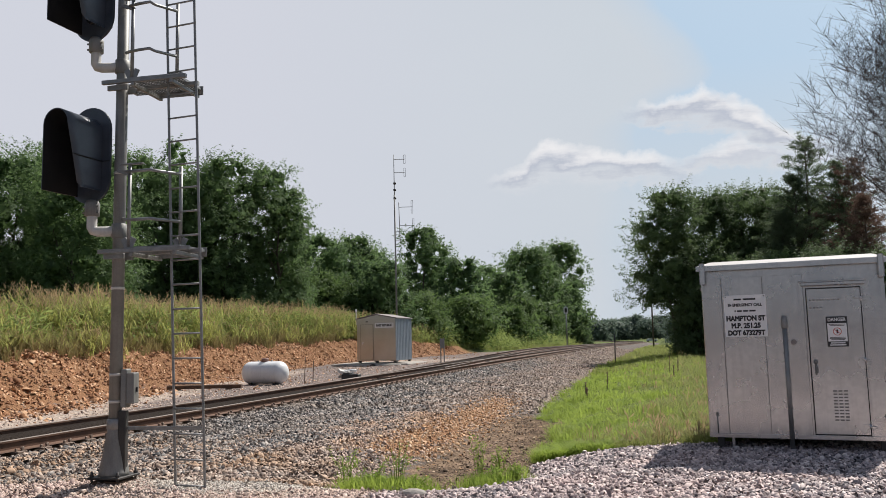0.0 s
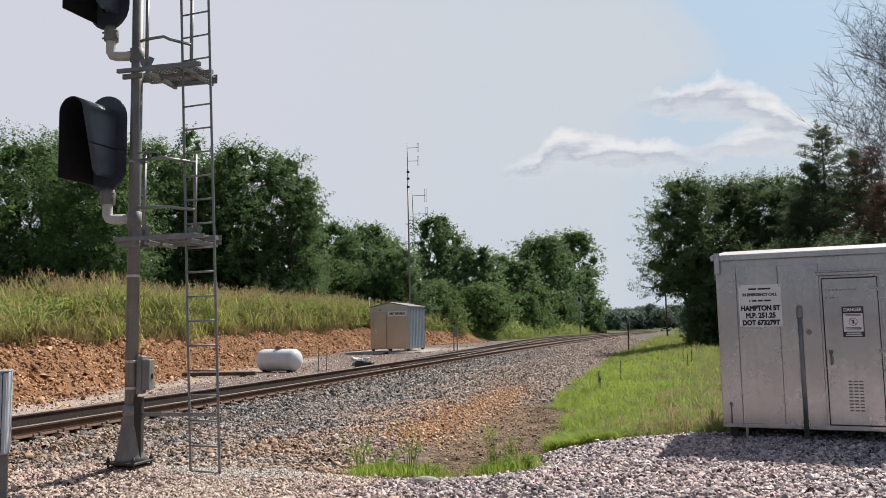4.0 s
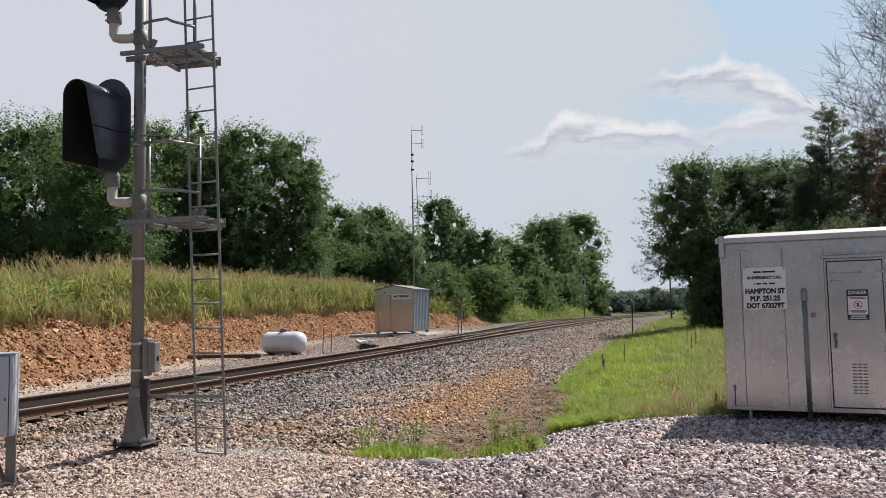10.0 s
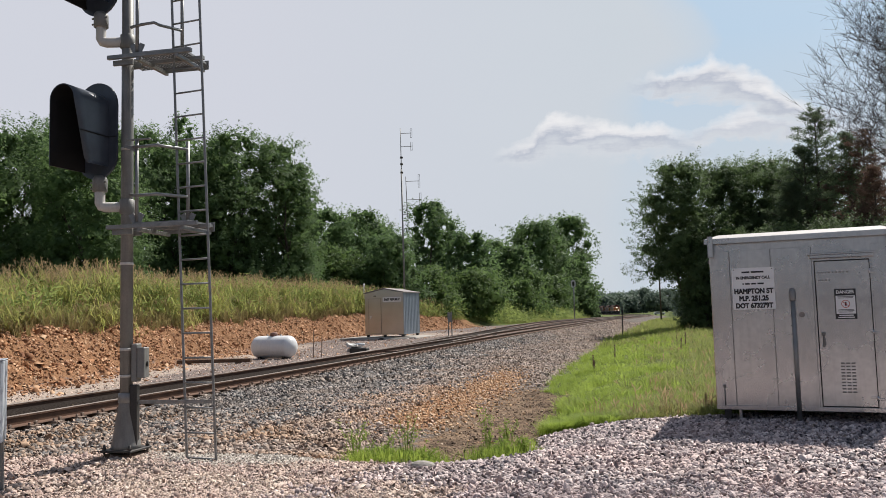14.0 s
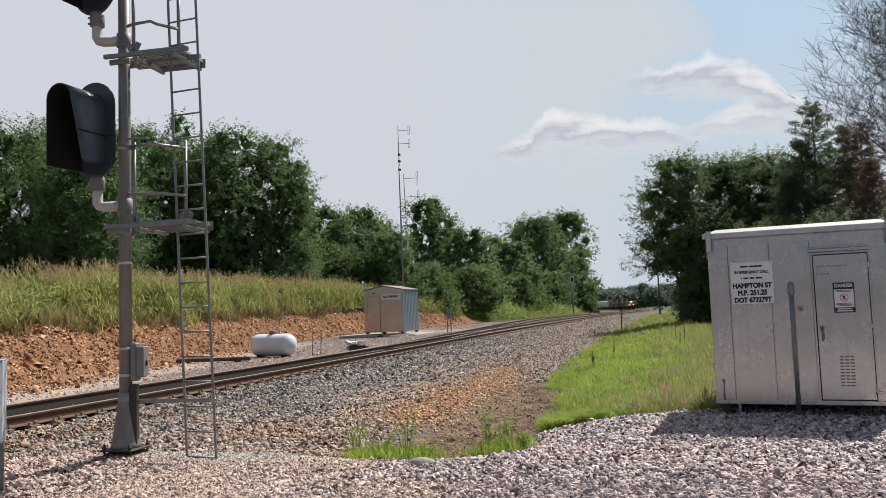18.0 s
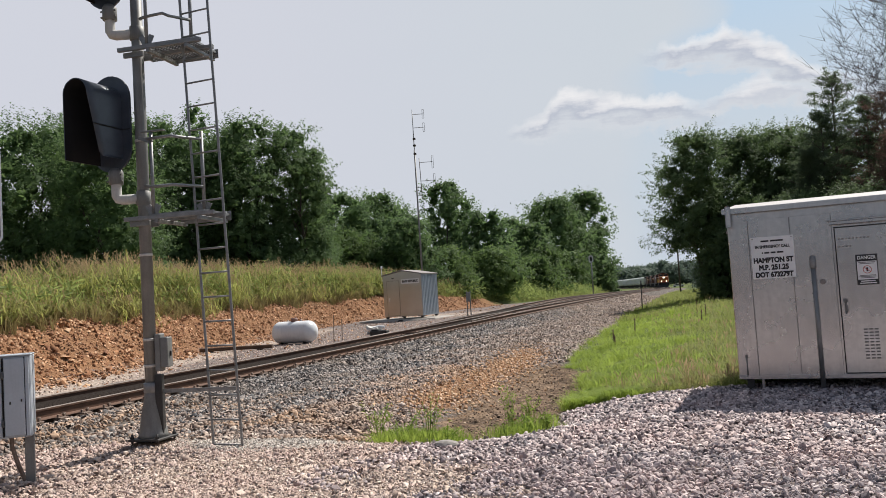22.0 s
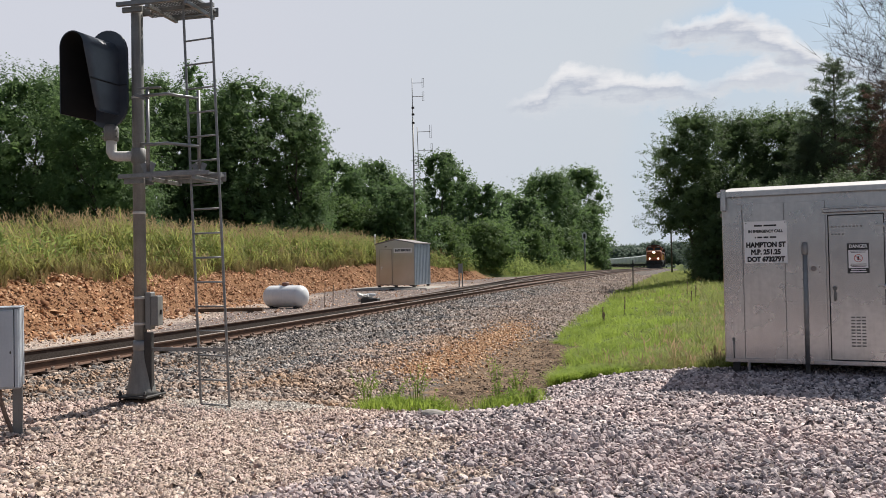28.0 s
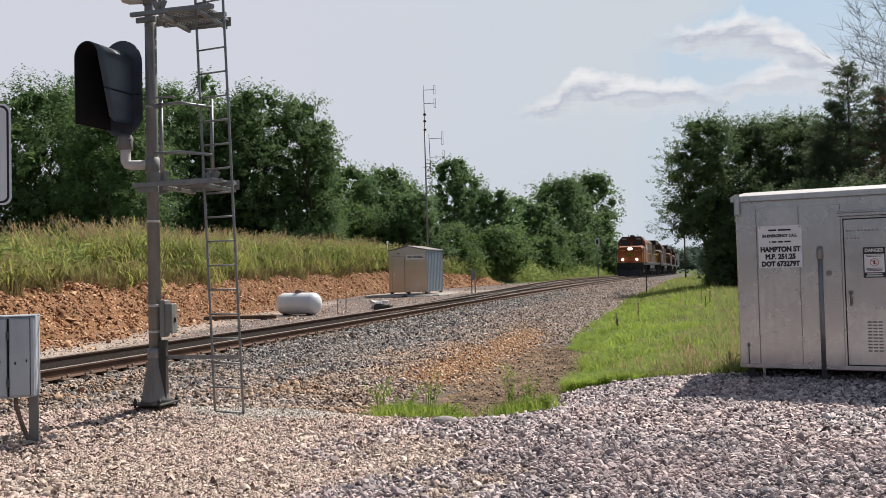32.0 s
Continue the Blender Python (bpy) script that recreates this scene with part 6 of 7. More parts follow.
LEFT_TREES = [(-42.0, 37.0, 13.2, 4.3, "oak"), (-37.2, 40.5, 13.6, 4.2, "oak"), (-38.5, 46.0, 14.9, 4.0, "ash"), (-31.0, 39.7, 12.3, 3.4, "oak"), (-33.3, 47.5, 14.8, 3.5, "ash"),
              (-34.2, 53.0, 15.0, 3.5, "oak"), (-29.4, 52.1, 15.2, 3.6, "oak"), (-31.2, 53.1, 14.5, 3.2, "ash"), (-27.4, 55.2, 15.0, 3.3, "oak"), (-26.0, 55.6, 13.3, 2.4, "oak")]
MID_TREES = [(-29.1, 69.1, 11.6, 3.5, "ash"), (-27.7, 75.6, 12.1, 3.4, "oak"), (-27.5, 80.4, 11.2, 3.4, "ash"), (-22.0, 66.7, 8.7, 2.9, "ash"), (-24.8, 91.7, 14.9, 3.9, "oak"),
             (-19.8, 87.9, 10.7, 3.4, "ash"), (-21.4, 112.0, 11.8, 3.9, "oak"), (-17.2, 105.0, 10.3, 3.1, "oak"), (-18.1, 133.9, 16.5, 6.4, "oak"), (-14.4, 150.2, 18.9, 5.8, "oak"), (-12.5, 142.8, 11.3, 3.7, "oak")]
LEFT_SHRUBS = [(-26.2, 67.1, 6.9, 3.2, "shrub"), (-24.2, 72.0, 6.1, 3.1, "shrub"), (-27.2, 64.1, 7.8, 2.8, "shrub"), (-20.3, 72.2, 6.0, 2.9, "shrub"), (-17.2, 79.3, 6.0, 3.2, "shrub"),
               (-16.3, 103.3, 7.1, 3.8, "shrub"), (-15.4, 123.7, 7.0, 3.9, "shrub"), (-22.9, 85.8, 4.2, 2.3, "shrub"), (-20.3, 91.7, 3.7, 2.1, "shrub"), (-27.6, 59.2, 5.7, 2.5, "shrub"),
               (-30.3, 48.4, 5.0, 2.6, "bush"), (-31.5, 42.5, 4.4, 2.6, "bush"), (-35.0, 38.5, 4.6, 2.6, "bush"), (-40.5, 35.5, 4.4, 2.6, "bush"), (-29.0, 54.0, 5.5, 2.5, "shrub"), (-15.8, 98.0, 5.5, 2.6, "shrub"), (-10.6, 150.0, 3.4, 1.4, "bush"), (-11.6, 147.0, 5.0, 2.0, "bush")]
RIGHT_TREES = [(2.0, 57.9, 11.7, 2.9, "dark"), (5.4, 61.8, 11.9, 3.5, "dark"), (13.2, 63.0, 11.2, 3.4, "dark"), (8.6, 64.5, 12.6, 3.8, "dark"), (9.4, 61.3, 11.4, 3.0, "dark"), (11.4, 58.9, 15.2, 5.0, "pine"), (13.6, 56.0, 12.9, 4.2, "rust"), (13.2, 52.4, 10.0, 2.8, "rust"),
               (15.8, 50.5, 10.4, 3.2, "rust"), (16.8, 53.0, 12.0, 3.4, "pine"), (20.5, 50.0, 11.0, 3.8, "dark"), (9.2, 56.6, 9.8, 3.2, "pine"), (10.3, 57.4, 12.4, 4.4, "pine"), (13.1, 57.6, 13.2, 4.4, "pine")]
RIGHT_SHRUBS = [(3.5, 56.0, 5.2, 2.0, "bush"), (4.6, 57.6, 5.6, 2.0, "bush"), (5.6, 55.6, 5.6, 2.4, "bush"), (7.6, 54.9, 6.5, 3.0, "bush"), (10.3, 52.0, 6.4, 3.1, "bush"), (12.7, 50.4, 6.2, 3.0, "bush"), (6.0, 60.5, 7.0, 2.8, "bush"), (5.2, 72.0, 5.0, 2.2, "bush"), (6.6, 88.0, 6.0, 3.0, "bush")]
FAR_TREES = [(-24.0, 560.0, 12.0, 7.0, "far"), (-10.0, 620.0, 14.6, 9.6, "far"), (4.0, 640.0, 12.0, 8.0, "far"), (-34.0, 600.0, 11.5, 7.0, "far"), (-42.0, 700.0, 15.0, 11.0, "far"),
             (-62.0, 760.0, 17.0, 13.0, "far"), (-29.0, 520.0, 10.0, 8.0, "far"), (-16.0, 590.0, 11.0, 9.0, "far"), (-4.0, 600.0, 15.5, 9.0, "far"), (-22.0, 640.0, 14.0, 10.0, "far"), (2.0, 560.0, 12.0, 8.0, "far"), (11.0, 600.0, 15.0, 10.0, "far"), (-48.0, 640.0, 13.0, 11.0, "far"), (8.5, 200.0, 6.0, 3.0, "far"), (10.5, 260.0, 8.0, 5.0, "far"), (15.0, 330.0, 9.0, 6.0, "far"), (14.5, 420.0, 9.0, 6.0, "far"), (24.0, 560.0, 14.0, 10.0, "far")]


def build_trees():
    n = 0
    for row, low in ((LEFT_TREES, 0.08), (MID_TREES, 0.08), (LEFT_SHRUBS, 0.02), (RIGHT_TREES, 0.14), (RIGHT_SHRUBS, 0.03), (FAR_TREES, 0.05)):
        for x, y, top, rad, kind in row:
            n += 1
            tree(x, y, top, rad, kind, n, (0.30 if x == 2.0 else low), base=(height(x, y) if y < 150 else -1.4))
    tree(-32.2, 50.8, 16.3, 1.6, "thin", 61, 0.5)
    # bare tree
    x, y = 15.1, 44.5
    z = height(x, y)
    g = thing("bare_tree", "tall bare grey tree with fine leafless twigs", "tree", pose(x, y, z))
    rng = np.random.default_rng(21)
    bm = bmesh.new()

    def grow(p, d, ln, r, lv):
        segs = (6, 4, 4, 2, 1)[lv]
        q = Vector(p)
        for i in range(segs):
            d = (d + Vector(rng.normal(0, 0.05 + 0.025 * lv, 3)) + Vector((0, 0, 0.09))).normalized()
            e = q + d * ln / segs
            ra, rb = r * (1 - 0.72 * i / segs), r * (1 - 0.72 * (i + 1) / segs)
            tube(bm, q, e, ra, rb, (8, 6, 4, 3, 3)[lv], False)
            if lv < 4 and (lv > 0 or i > 0):
                for k in range((6, 3, 3, 3)[lv]):
                    w = rng.uniform(0, 2 * math.pi)
                    side = Vector((math.cos(w), math.sin(w), rng.uniform(0.0, 0.8)))
                    side = (side - d * side.dot(d) * 0.6).normalized()
                    grow(e, (side * 0.9 + d * 0.6).normalized(), ln * (rng.uniform(0.28, 0.40) if lv == 0 else rng.uniform(0.40, 0.58) if lv < 3 else rng.uniform(0.5, 0.8)), max(rb * 0.5, 0.010), lv + 1)
            q = e

    grow((0, 0, -0.2), Vector((0.02, 0, 1)), 17.0, 0.24, 0)
    part("bough", bm, M["deadbark"], g)


def blades(name, xy, h, w, mat, seed, label, lean=0.35, heads=None, cat="grass", head_w=1.0):
    """Bent grass blades: two quads each, tapering; optional seed heads as a second object."""
    rng = np.random.default_rng(seed)
    n = len(xy)
    z = land(xy[:, 0], xy[:, 1])[0] - 0.02
    B = np.stack([xy[:, 0], xy[:, 1], z], 1)
    hh = h * rng.uniform(0.55, 1.15, n)
    a = rng.uniform(0, 2 * math.pi, n)
    d = np.stack([np.cos(a), np.sin(a), np.zeros(n)], 1)
    s = np.stack([-np.sin(a + 0.6), np.cos(a + 0.6), np.zeros(n)], 1)
    ln = (rng.uniform(0.05, 1.0, n) * lean * hh)[:, None]
    ww = (w * rng.uniform(0.6, 1.3, n))[:, None] / 2
    up = np.array([0, 0, 1.0])
    m = B + d * ln * 0.35 + up * (hh * 0.6)[:, None]
    t = B + d * ln * 1.1 + up * (hh * (1 - 0.12))[:, None]
    V = np.stack([B - s * ww, B + s * ww, m - s * ww * 0.8, m + s * ww * 0.8, t - s * ww * 0.12, t + s * ww * 0.12], 1).reshape(-1, 3)
    o = np.arange(n) * 6
    F = np.concatenate([np.stack([o, o + 1, o + 3, o + 2], 1), np.stack([o + 2, o + 3, o + 5, o + 4], 1)])
    tagged(new(name, array_mesh(name, V, F, M[mat])), label, cat, kind="stuff")
    if heads:
        k = rng.uniform(0, 1, n) < heads
        T, dd, ss, hs = t[k], d[k], s[k], hh[k]
        L = (0.10 + 0.10 * rng.uniform(0, 1, k.sum()))[:, None] * (0.4 + 0.6 * head_w)
        wv = (0.020 + 0.018 * rng.uniform(0, 1, k.sum())[:, None]) * head_w
        V = np.stack([T - up * 0.02, T + ss * wv + up * L * 0.5 + dd * L * 0.2, T + up * L + dd * L * 0.6, T - ss * wv + up * L * 0.5 + dd * L * 0.2], 1).reshape(-1, 3)
        F = np.arange(len(T) * 4).reshape(-1, 4)
        tagged(new("seed_heads", array_mesh("seed_heads", V, F, M["seed"])), "tan seed heads over the tall grass", "grass", kind="stuff")


def tufts(name, xy, h, per, spread, w, mat, seed, label, heads=0.0, cat="grass", bends=3):
    """Grass tufts: blades that fan out from a foot and droop at the tip."""
    rng = np.random.default_rng(seed)
    n = len(xy) * per
    i = np.repeat(np.arange(len(xy)), per)
    a = rng.uniform(0, 2 * math.pi, n)
    d = np.stack([np.cos(a), np.sin(a), np.zeros(n)], 1)
    B = np.concatenate([xy, (land(xy[:, 0], xy[:, 1])[0] - 0.03)[:, None]], 1)[i] + d * (0.35 * spread * rng.uniform(0, 1, n))[:, None]
    hh = (np.broadcast_to(h, len(xy))[i] * rng.uniform(0.45, 1.08, n))[:, None]
    out = (spread * rng.uniform(0.15, 1.0, n) ** 0.8)[:, None] * np.minimum(1.0, hh + 0.3)
    b = a + 1.57 + rng.uniform(-0.5, 0.5, n)
    s = np.stack([np.cos(b), np.sin(b), np.zeros(n)], 1) * (np.broadcast_to(w, len(xy))[i] * rng.uniform(0.6, 1.3, n) / 2)[:, None]
    up = np.array([0, 0, 1.0])
    droop = rng.uniform(0.0, 0.35, n)[:, None]
    rows = []
    steps = ((0, 0.0, 0.0, 0.8), (1, 0.30, 0.48, 1.0), (2, 0.75, 0.88, 0.75), (3, 1.45, 1.0, 0.12))
    for t, o, z, k in steps if bends == 3 else (steps[0], (1, 0.45, 0.66, 0.9), steps[3]):
        c = B + d * out * o + up * hh * (z - (droop * 0.55 if t == 3 else 0))
        rows += [c - s * k, c + s * k]
    V = np.stack(rows, 1).reshape(-1, 3)
    o = np.arange(n)[:, None] * (2 * bends + 2)
    F = np.concatenate([o + [2 * j, 2 * j + 1, 2 * j + 3, 2 * j + 2] for j in range(bends)])
    tagged(new(name, array_mesh(name, V, F, M[mat])), label, cat, kind="stuff")
    if heads:
        k = rng.uniform(0, 1, n) < heads
        m = int(k.sum())
        T = (B + up * hh * 0.75 + d * out * 0.4)[k]
        tip = T + up * hh[k] * rng.uniform(0.28, 0.48, m)[:, None] + d[k] * out[k] * 0.35
        q = s[k] / np.linalg.norm(s[k], axis=1)[:, None]
        L = (tip - T)
        st = np.stack([T - q * 0.005, T + q * 0.005, tip + q * 0.004, tip - q * 0.004], 1)
        hd = []
        for j in range(3):
            p = T + L * (0.50 + 0.20 * j)
            u = q * rng.normal(0, 0.055, m)[:, None] * (1.2 - 0.2 * j) + d[k] * rng.normal(0, 0.04, m)[:, None]
            hd.append(np.stack([p, p + u * 0.6 + up * 0.05 + q * 0.011, p + u + up * 0.11, p + u * 0.6 + up * 0.05 - q * 0.011], 1))
        V = np.concatenate([st] + hd).reshape(-1, 3)
        tagged(new("seed_heads", array_mesh("seed_heads", V, np.arange(len(V)).reshape(-1, 4), M["seed"])), "loose tan seed heads over the tall grass", "grass", kind="stuff")


def canes(name, xy, h, per, leaf, w, mat, seed, label, plumes):
    """Tall grass on upright canes: arching leaves all the way up, and a few open plumes on top."""
    rng = np.random.default_rng(seed)
    m = len(xy)
    n = m * per
    i = np.repeat(np.arange(m), per)
    foot = np.concatenate([xy, land(xy[:, 0], xy[:, 1])[0][:, None]], 1)
    lean = rng.normal(0, 0.16, (m, per, 2)).reshape(n, 2)
    hh = h[i] * rng.uniform(0.75, 1.05, n)
    u = rng.uniform(0.02, 0.92, n) ** 0.85
    a = rng.uniform(0, 2 * math.pi, n)
    d = np.stack([np.cos(a), np.sin(a), np.zeros(n)], 1)
    up = np.array([0, 0, 1.0])
    B = foot[i] + np.concatenate([lean * (0.6 + 1.4 * u)[:, None], (hh * u)[:, None]], 1)
    L = (leaf * rng.uniform(0.5, 1.2, n))[:, None]
    s = np.stack([-np.sin(a), np.cos(a), np.zeros(n)], 1) * (w * rng.uniform(0.6, 1.25, n) / 2)[:, None]
    mid = B + d * L * 0.42 + up * L * rng.uniform(0.35, 0.75, n)[:, None]
    tip = B + d * L * rng.uniform(0.75, 1.05, n)[:, None] + up * L * rng.uniform(0.0, 0.8, n)[:, None]
    V = np.stack([B - s * 0.6, B + s * 0.6, mid - s, mid + s, tip - s * 0.1, tip + s * 0.1], 1).reshape(-1, 3)
    o = np.arange(n)[:, None] * 6
    F = np.concatenate([o + [0, 1, 3, 2], o + [2, 3, 5, 4]])
    tagged(new(name, array_mesh(name, V, F, M[mat])), label, "grass", kind="stuff")
    k = np.repeat(np.arange(m), plumes)
    q = len(k)
    T = foot[k] + np.concatenate([rng.normal(0, 0.22, (q, 2)), (h[k] * rng.uniform(0.86, 1.10, q))[:, None]], 1)
    cards = []
    for j in range(5):
        out = rng.normal(0, 0.055, (q, 3)) * [1, 1, 0.4]
        p = T + up * (0.05 * j) + rng.normal(0, 0.012, (q, 3))
        side = np.cross(out, up)
        side /= np.linalg.norm(side, axis=1)[:, None] + 1e-9
        cards.append(np.stack([p, p + out * 0.6 + up * 0.05 + side * 0.012, p + out + up * 0.11, p + out * 0.6 + up * 0.05 - side * 0.012], 1))
    V = np.concatenate(cards).reshape(-1, 3)
    tagged(new("seed_heads", array_mesh("seed_heads", V, np.arange(len(V)).reshape(-1, 4), M["seed"])), "open tan seed heads over the tall grass", "grass", kind="stuff")


def build_grass():
    rng = np.random.default_rng(7)
    # tall grass on the bank
    n = 150000
    y = 4 + 66 * rng.uniform(0, 1, n) ** 1.15
    x = TOE_X(y) - 2.2 - 16 * rng.uniform(0, 1, n) ** 1.7
    s = TOE_X(y) - x
    clump = fbm(x, y, 0.8) + 0.5 * fbm(x + 9, y, 2.3)
    keep = (clump + rng.normal(0, 0.45, n) > -0.35) & (s > 2.1 + 0.4 * fbm(x, y, 1.5))
    P = np.stack([x, y], 1)[keep]
    hgt = 0.70 + 0.042 * np.clip(P[:, 1] - 12, 0, 32) + 0.35 * np.clip(fbm(P[:, 0] * 0.6, P[:, 1], 0.75), -0.8, 1) + 0.2 * np.clip(fbm(P[:, 0] + 4, P[:, 1], 1.6), -1, 1)
    hgt *= 0.55 + 0.45 * smooth(2.2, 3.6, TOE_X(P[:, 1]) - P[:, 0])
    hgt *= 0.82 + 0.42 * np.clip(fbm(P[:, 0] * 0.5 + 3, P[:, 1] * 0.5, 1.3), -1, 1)
    k = rng.permutation(len(P))[:1900]
    canes("tall_grass", P[k], hgt[k] * 0.85, 28, 0.50, 0.034, "tall_grass", 31, "tall yellow-green grass gone to seed on the bank", 3)
    # hummocks: canes stand tallest in the middle of each
    nc, per = 175, 11
    cy = np.repeat(5 + 57 * rng.uniform(0, 1, nc), per)
    cx = TOE_X(cy) - 2.9 - 7 * np.repeat(rng.uniform(0, 1, nc) ** 1.6, per)
    off = rng.normal(0, 0.62, (nc * per, 2))
    top = np.repeat(rng.uniform(0.50, 1.05, nc), per) + 0.022 * np.clip(cy - 12, 0, 32)
    canes("tall_grass", np.stack([cx, cy], 1) + off, 0.5 + top * np.exp(-(off ** 2).sum(1) / 1.1), 30, 0.50, 0.032, "hummock", 29, "rounded hummocks of bright tall grass in seed", 4)
    yb = rng.uniform(22, 56, 560)
    xb = TOE_X(yb) - 2.5 - 2.6 * rng.uniform(0, 1, 560)
    canes("tall_grass", np.stack([xb, yb], 1), 1.70 + 0.45 * fbm(xb, yb, 0.8), 34, 0.55, 0.040, "tall_grass", 30, "tall yellow-green grass along the top of the cut", 4)
    k = rng.permutation(len(P))[:700]
    tufts("dry_grass", P[k], hgt[k] * 0.72, 18, 0.40, 0.026, "base_grass", 35, "dry brown grass among the tall grass", 0.08, bends=2)
    yb = 5 + 45 * rng.uniform(0, 1, 800)
    xb = TOE_X(yb) - 1.9 - 0.9 * rng.uniform(0, 1, 800)
    tufts("dry_grass", np.stack([xb, yb], 1), rng.uniform(0.3, 0.8, 800), 16, 0.34, 0.024, "base_grass", 36, "brown grass at the foot of the tall grass", bends=2)
    # broad-leaved brush and drooping tufts among the tall grass
    q = np.random.default_rng(41)
    nt, per = 1400, 40
    ty = 5 + 58 * q.uniform(0, 1, nt) ** 1.1
    tx_ = TOE_X(ty) - 2.5 - 11 * q.uniform(0, 1, nt) ** 1.4
    tz_ = land(tx_, ty)[0]
    th = q.uniform(0.35, 0.95, nt) + 0.034 * np.clip(ty - 12, 0, 28)
    i_ = np.repeat(np.arange(nt), per)
    d_ = q.normal(0, 1, (nt * per, 3)) * [0.30, 0.30, 0.22]
    C = np.stack([tx_[i_], ty[i_], tz_[i_] + th[i_] * q.uniform(0.25, 1.0, nt * per)], 1) + d_
    Nn = q.normal(0, 0.6, (nt * per, 3)) + [0, 0, 0.8]
    Nn /= np.linalg.norm(Nn, axis=1)[:, None]
    V, F = leaf_cards(q, C, Nn, 0.16, 0.20)
    tagged(new("bank_brush", array_mesh("bank_brush", V, F, M["brush"])), "yellow-green leafy brush among the tall grass", "brush", kind="stuff")
    # scrub of low weeds along the far side of the siding
    n = 18000
    y = 64 + 76 * rng.uniform(0, 1, n)
    x = np.minimum(TRACK_X(y) - SIDE_GAP(y) - 3.0, TOE_X(y) + np.interp(y, [66, 80, 98], [-2.0, -0.8, 3.5])) - 7 * rng.uniform(0, 1, n) ** 1.3
    P = np.stack([x, y], 1)
    blades("bank_weeds", P, 0.45 + 0.35 * np.clip(fbm(x, y, 0.7), -1, 1), 0.05, "olive", 32, "olive weeds and rough grass along the siding", 0.7)
    nt, per = 680, 44
    ty = 62 + 71 * q.uniform(0, 1, nt) ** 1.2
    edge = np.minimum(TRACK_X(ty) - SIDE_GAP(ty) - 3.8, TOE_X(ty) + np.interp(ty, [66, 80, 98], [-2.4, -1.2, 2.5]))
    tx_ = edge - 7 * q.uniform(0, 1, nt) ** 1.2
    tz_ = land(tx_, ty)[0]
    th = q.uniform(0.5, 1.5, nt) + 0.16 * (edge - tx_)
    i_ = np.repeat(np.arange(nt), per)
    d_ = q.normal(0, 1, (nt * per, 3)) * [0.48, 0.48, 0.26]
    C = np.stack([tx_[i_], ty[i_], tz_[i_] + th[i_] * q.uniform(0.15, 1.0, nt * per)], 1) + d_
    Nn = q.normal(0, 0.6, (nt * per, 3)) + [0, 0, 0.8]
    Nn /= np.linalg.norm(Nn, axis=1)[:, None]
    V, F = leaf_cards(q, C, Nn, 0.15, 0.4)
    tagged(new("siding_brush", array_mesh("siding_brush", V, F, M["brush"])), "leafy green brush and saplings along the siding", "brush", kind="stuff")
    # rough grass further off under the trees
    n = 26000
    y = 42 + 70 * rng.uniform(0, 1, n) ** 1.2
    x = -3 + 22 * rng.uniform(0, 1, n)
    _, w, bal = land(x, y)
    kk = (w["turf"] > 0.5) & ~bal
    blades("far_grass", np.stack([x, y], 1)[kk], 0.38, 0.06, "olive", 39, "rough grass further off by the trees", 0.7)
    # fresh grass between ditch and trees
    n = 200000
    r = 12.2 + 46 * rng.uniform(0, 1, n) ** 1.9
    a = np.radians(rng.uniform(-12, 32, n))
    x, y = r * np.sin(a), r * np.cos(a)
    _, w, bal = land(x, y)
    keep = (w["turf"] > rng.uniform(0.3, 0.8, n)) & ~bal
    P = np.stack([x, y], 1)[keep]
    P = P[rng.permutation(len(P))[:8500]]
    hh = 0.19 + 0.15 * np.clip(fbm(P[:, 0], P[:, 1], 1.1), -1, 1) + 0.10 * smooth(-1.0, 1.5, P[:, 0] - 0.02 * P[:, 1]) * smooth(12, 16, P[:, 1])
    hh *= (0.8 + 0.012 * P[:, 1]) * (1 + 0.35 * np.clip(fbm(P[:, 0] + 2, P[:, 1], 2.2), -1, 1))
    edge_ = 0.50 * P[:, 0] - 0.020 * (P[:, 1] - 14) + 0.55 * fbm(P[:, 0], P[:, 1], 0.8)
    dry = smooth(-0.7, 0.4, edge_) * 0.88 > rng.uniform(0, 1, len(P))
    wide = 0.004 + 0.00032 * P[:, 1]
    tufts("verge_grass", P[~dry], hh[~dry], 28, 0.36, wide[~dry], "lawn", 33, "bright green verge grass beside the ditch", bends=2)
    tufts("dry_grass", P[dry], hh[dry] * 1.1, 18, 0.36, wide[dry] * 1.1, "olive", 38, "olive and straw-coloured grass towards the trees", 0.01, bends=2)
    k = dry & (rng.uniform(0, 1, len(P)) < 0.07) & (P[:, 1] < 24)
    tufts("dry_stems", P[k], 0.42, 8, 0.30, 0.009, "base_grass", 34, "dry brown stems among the verge grass", 0.10, bends=2)
    # sprouting weeds at the ditch mouth: separate plants
    def sprout(x, y, h, r, n, seed):
        g = thing("weed_plant", "bright green leafy weed with thin stems at the gravel edge", "plant", pose(x, y, height(x, y)), group="weeds at the ditch")
        q = np.random.default_rng(seed)
        b = bmesh.new()
        tips = []
        for i in range(n):
            a_, k_ = q.uniform(0, 6.28), q.uniform(0.1, 1)
            e = Vector((math.cos(a_) * r * k_, math.sin(a_) * r * k_, h * q.uniform(0.5, 1.0)))
            mid = e * 0.5 + Vector((0, 0, h * 0.1))
            s0 = Vector((e.x * 0.3, e.y * 0.3, -0.02))
            sweep(b, [s0, mid, e], 0.0035, 4)
            tips += [(s0, mid, e)]
        part("stem", b, M["weed"], g)
        C, Nn = [], []
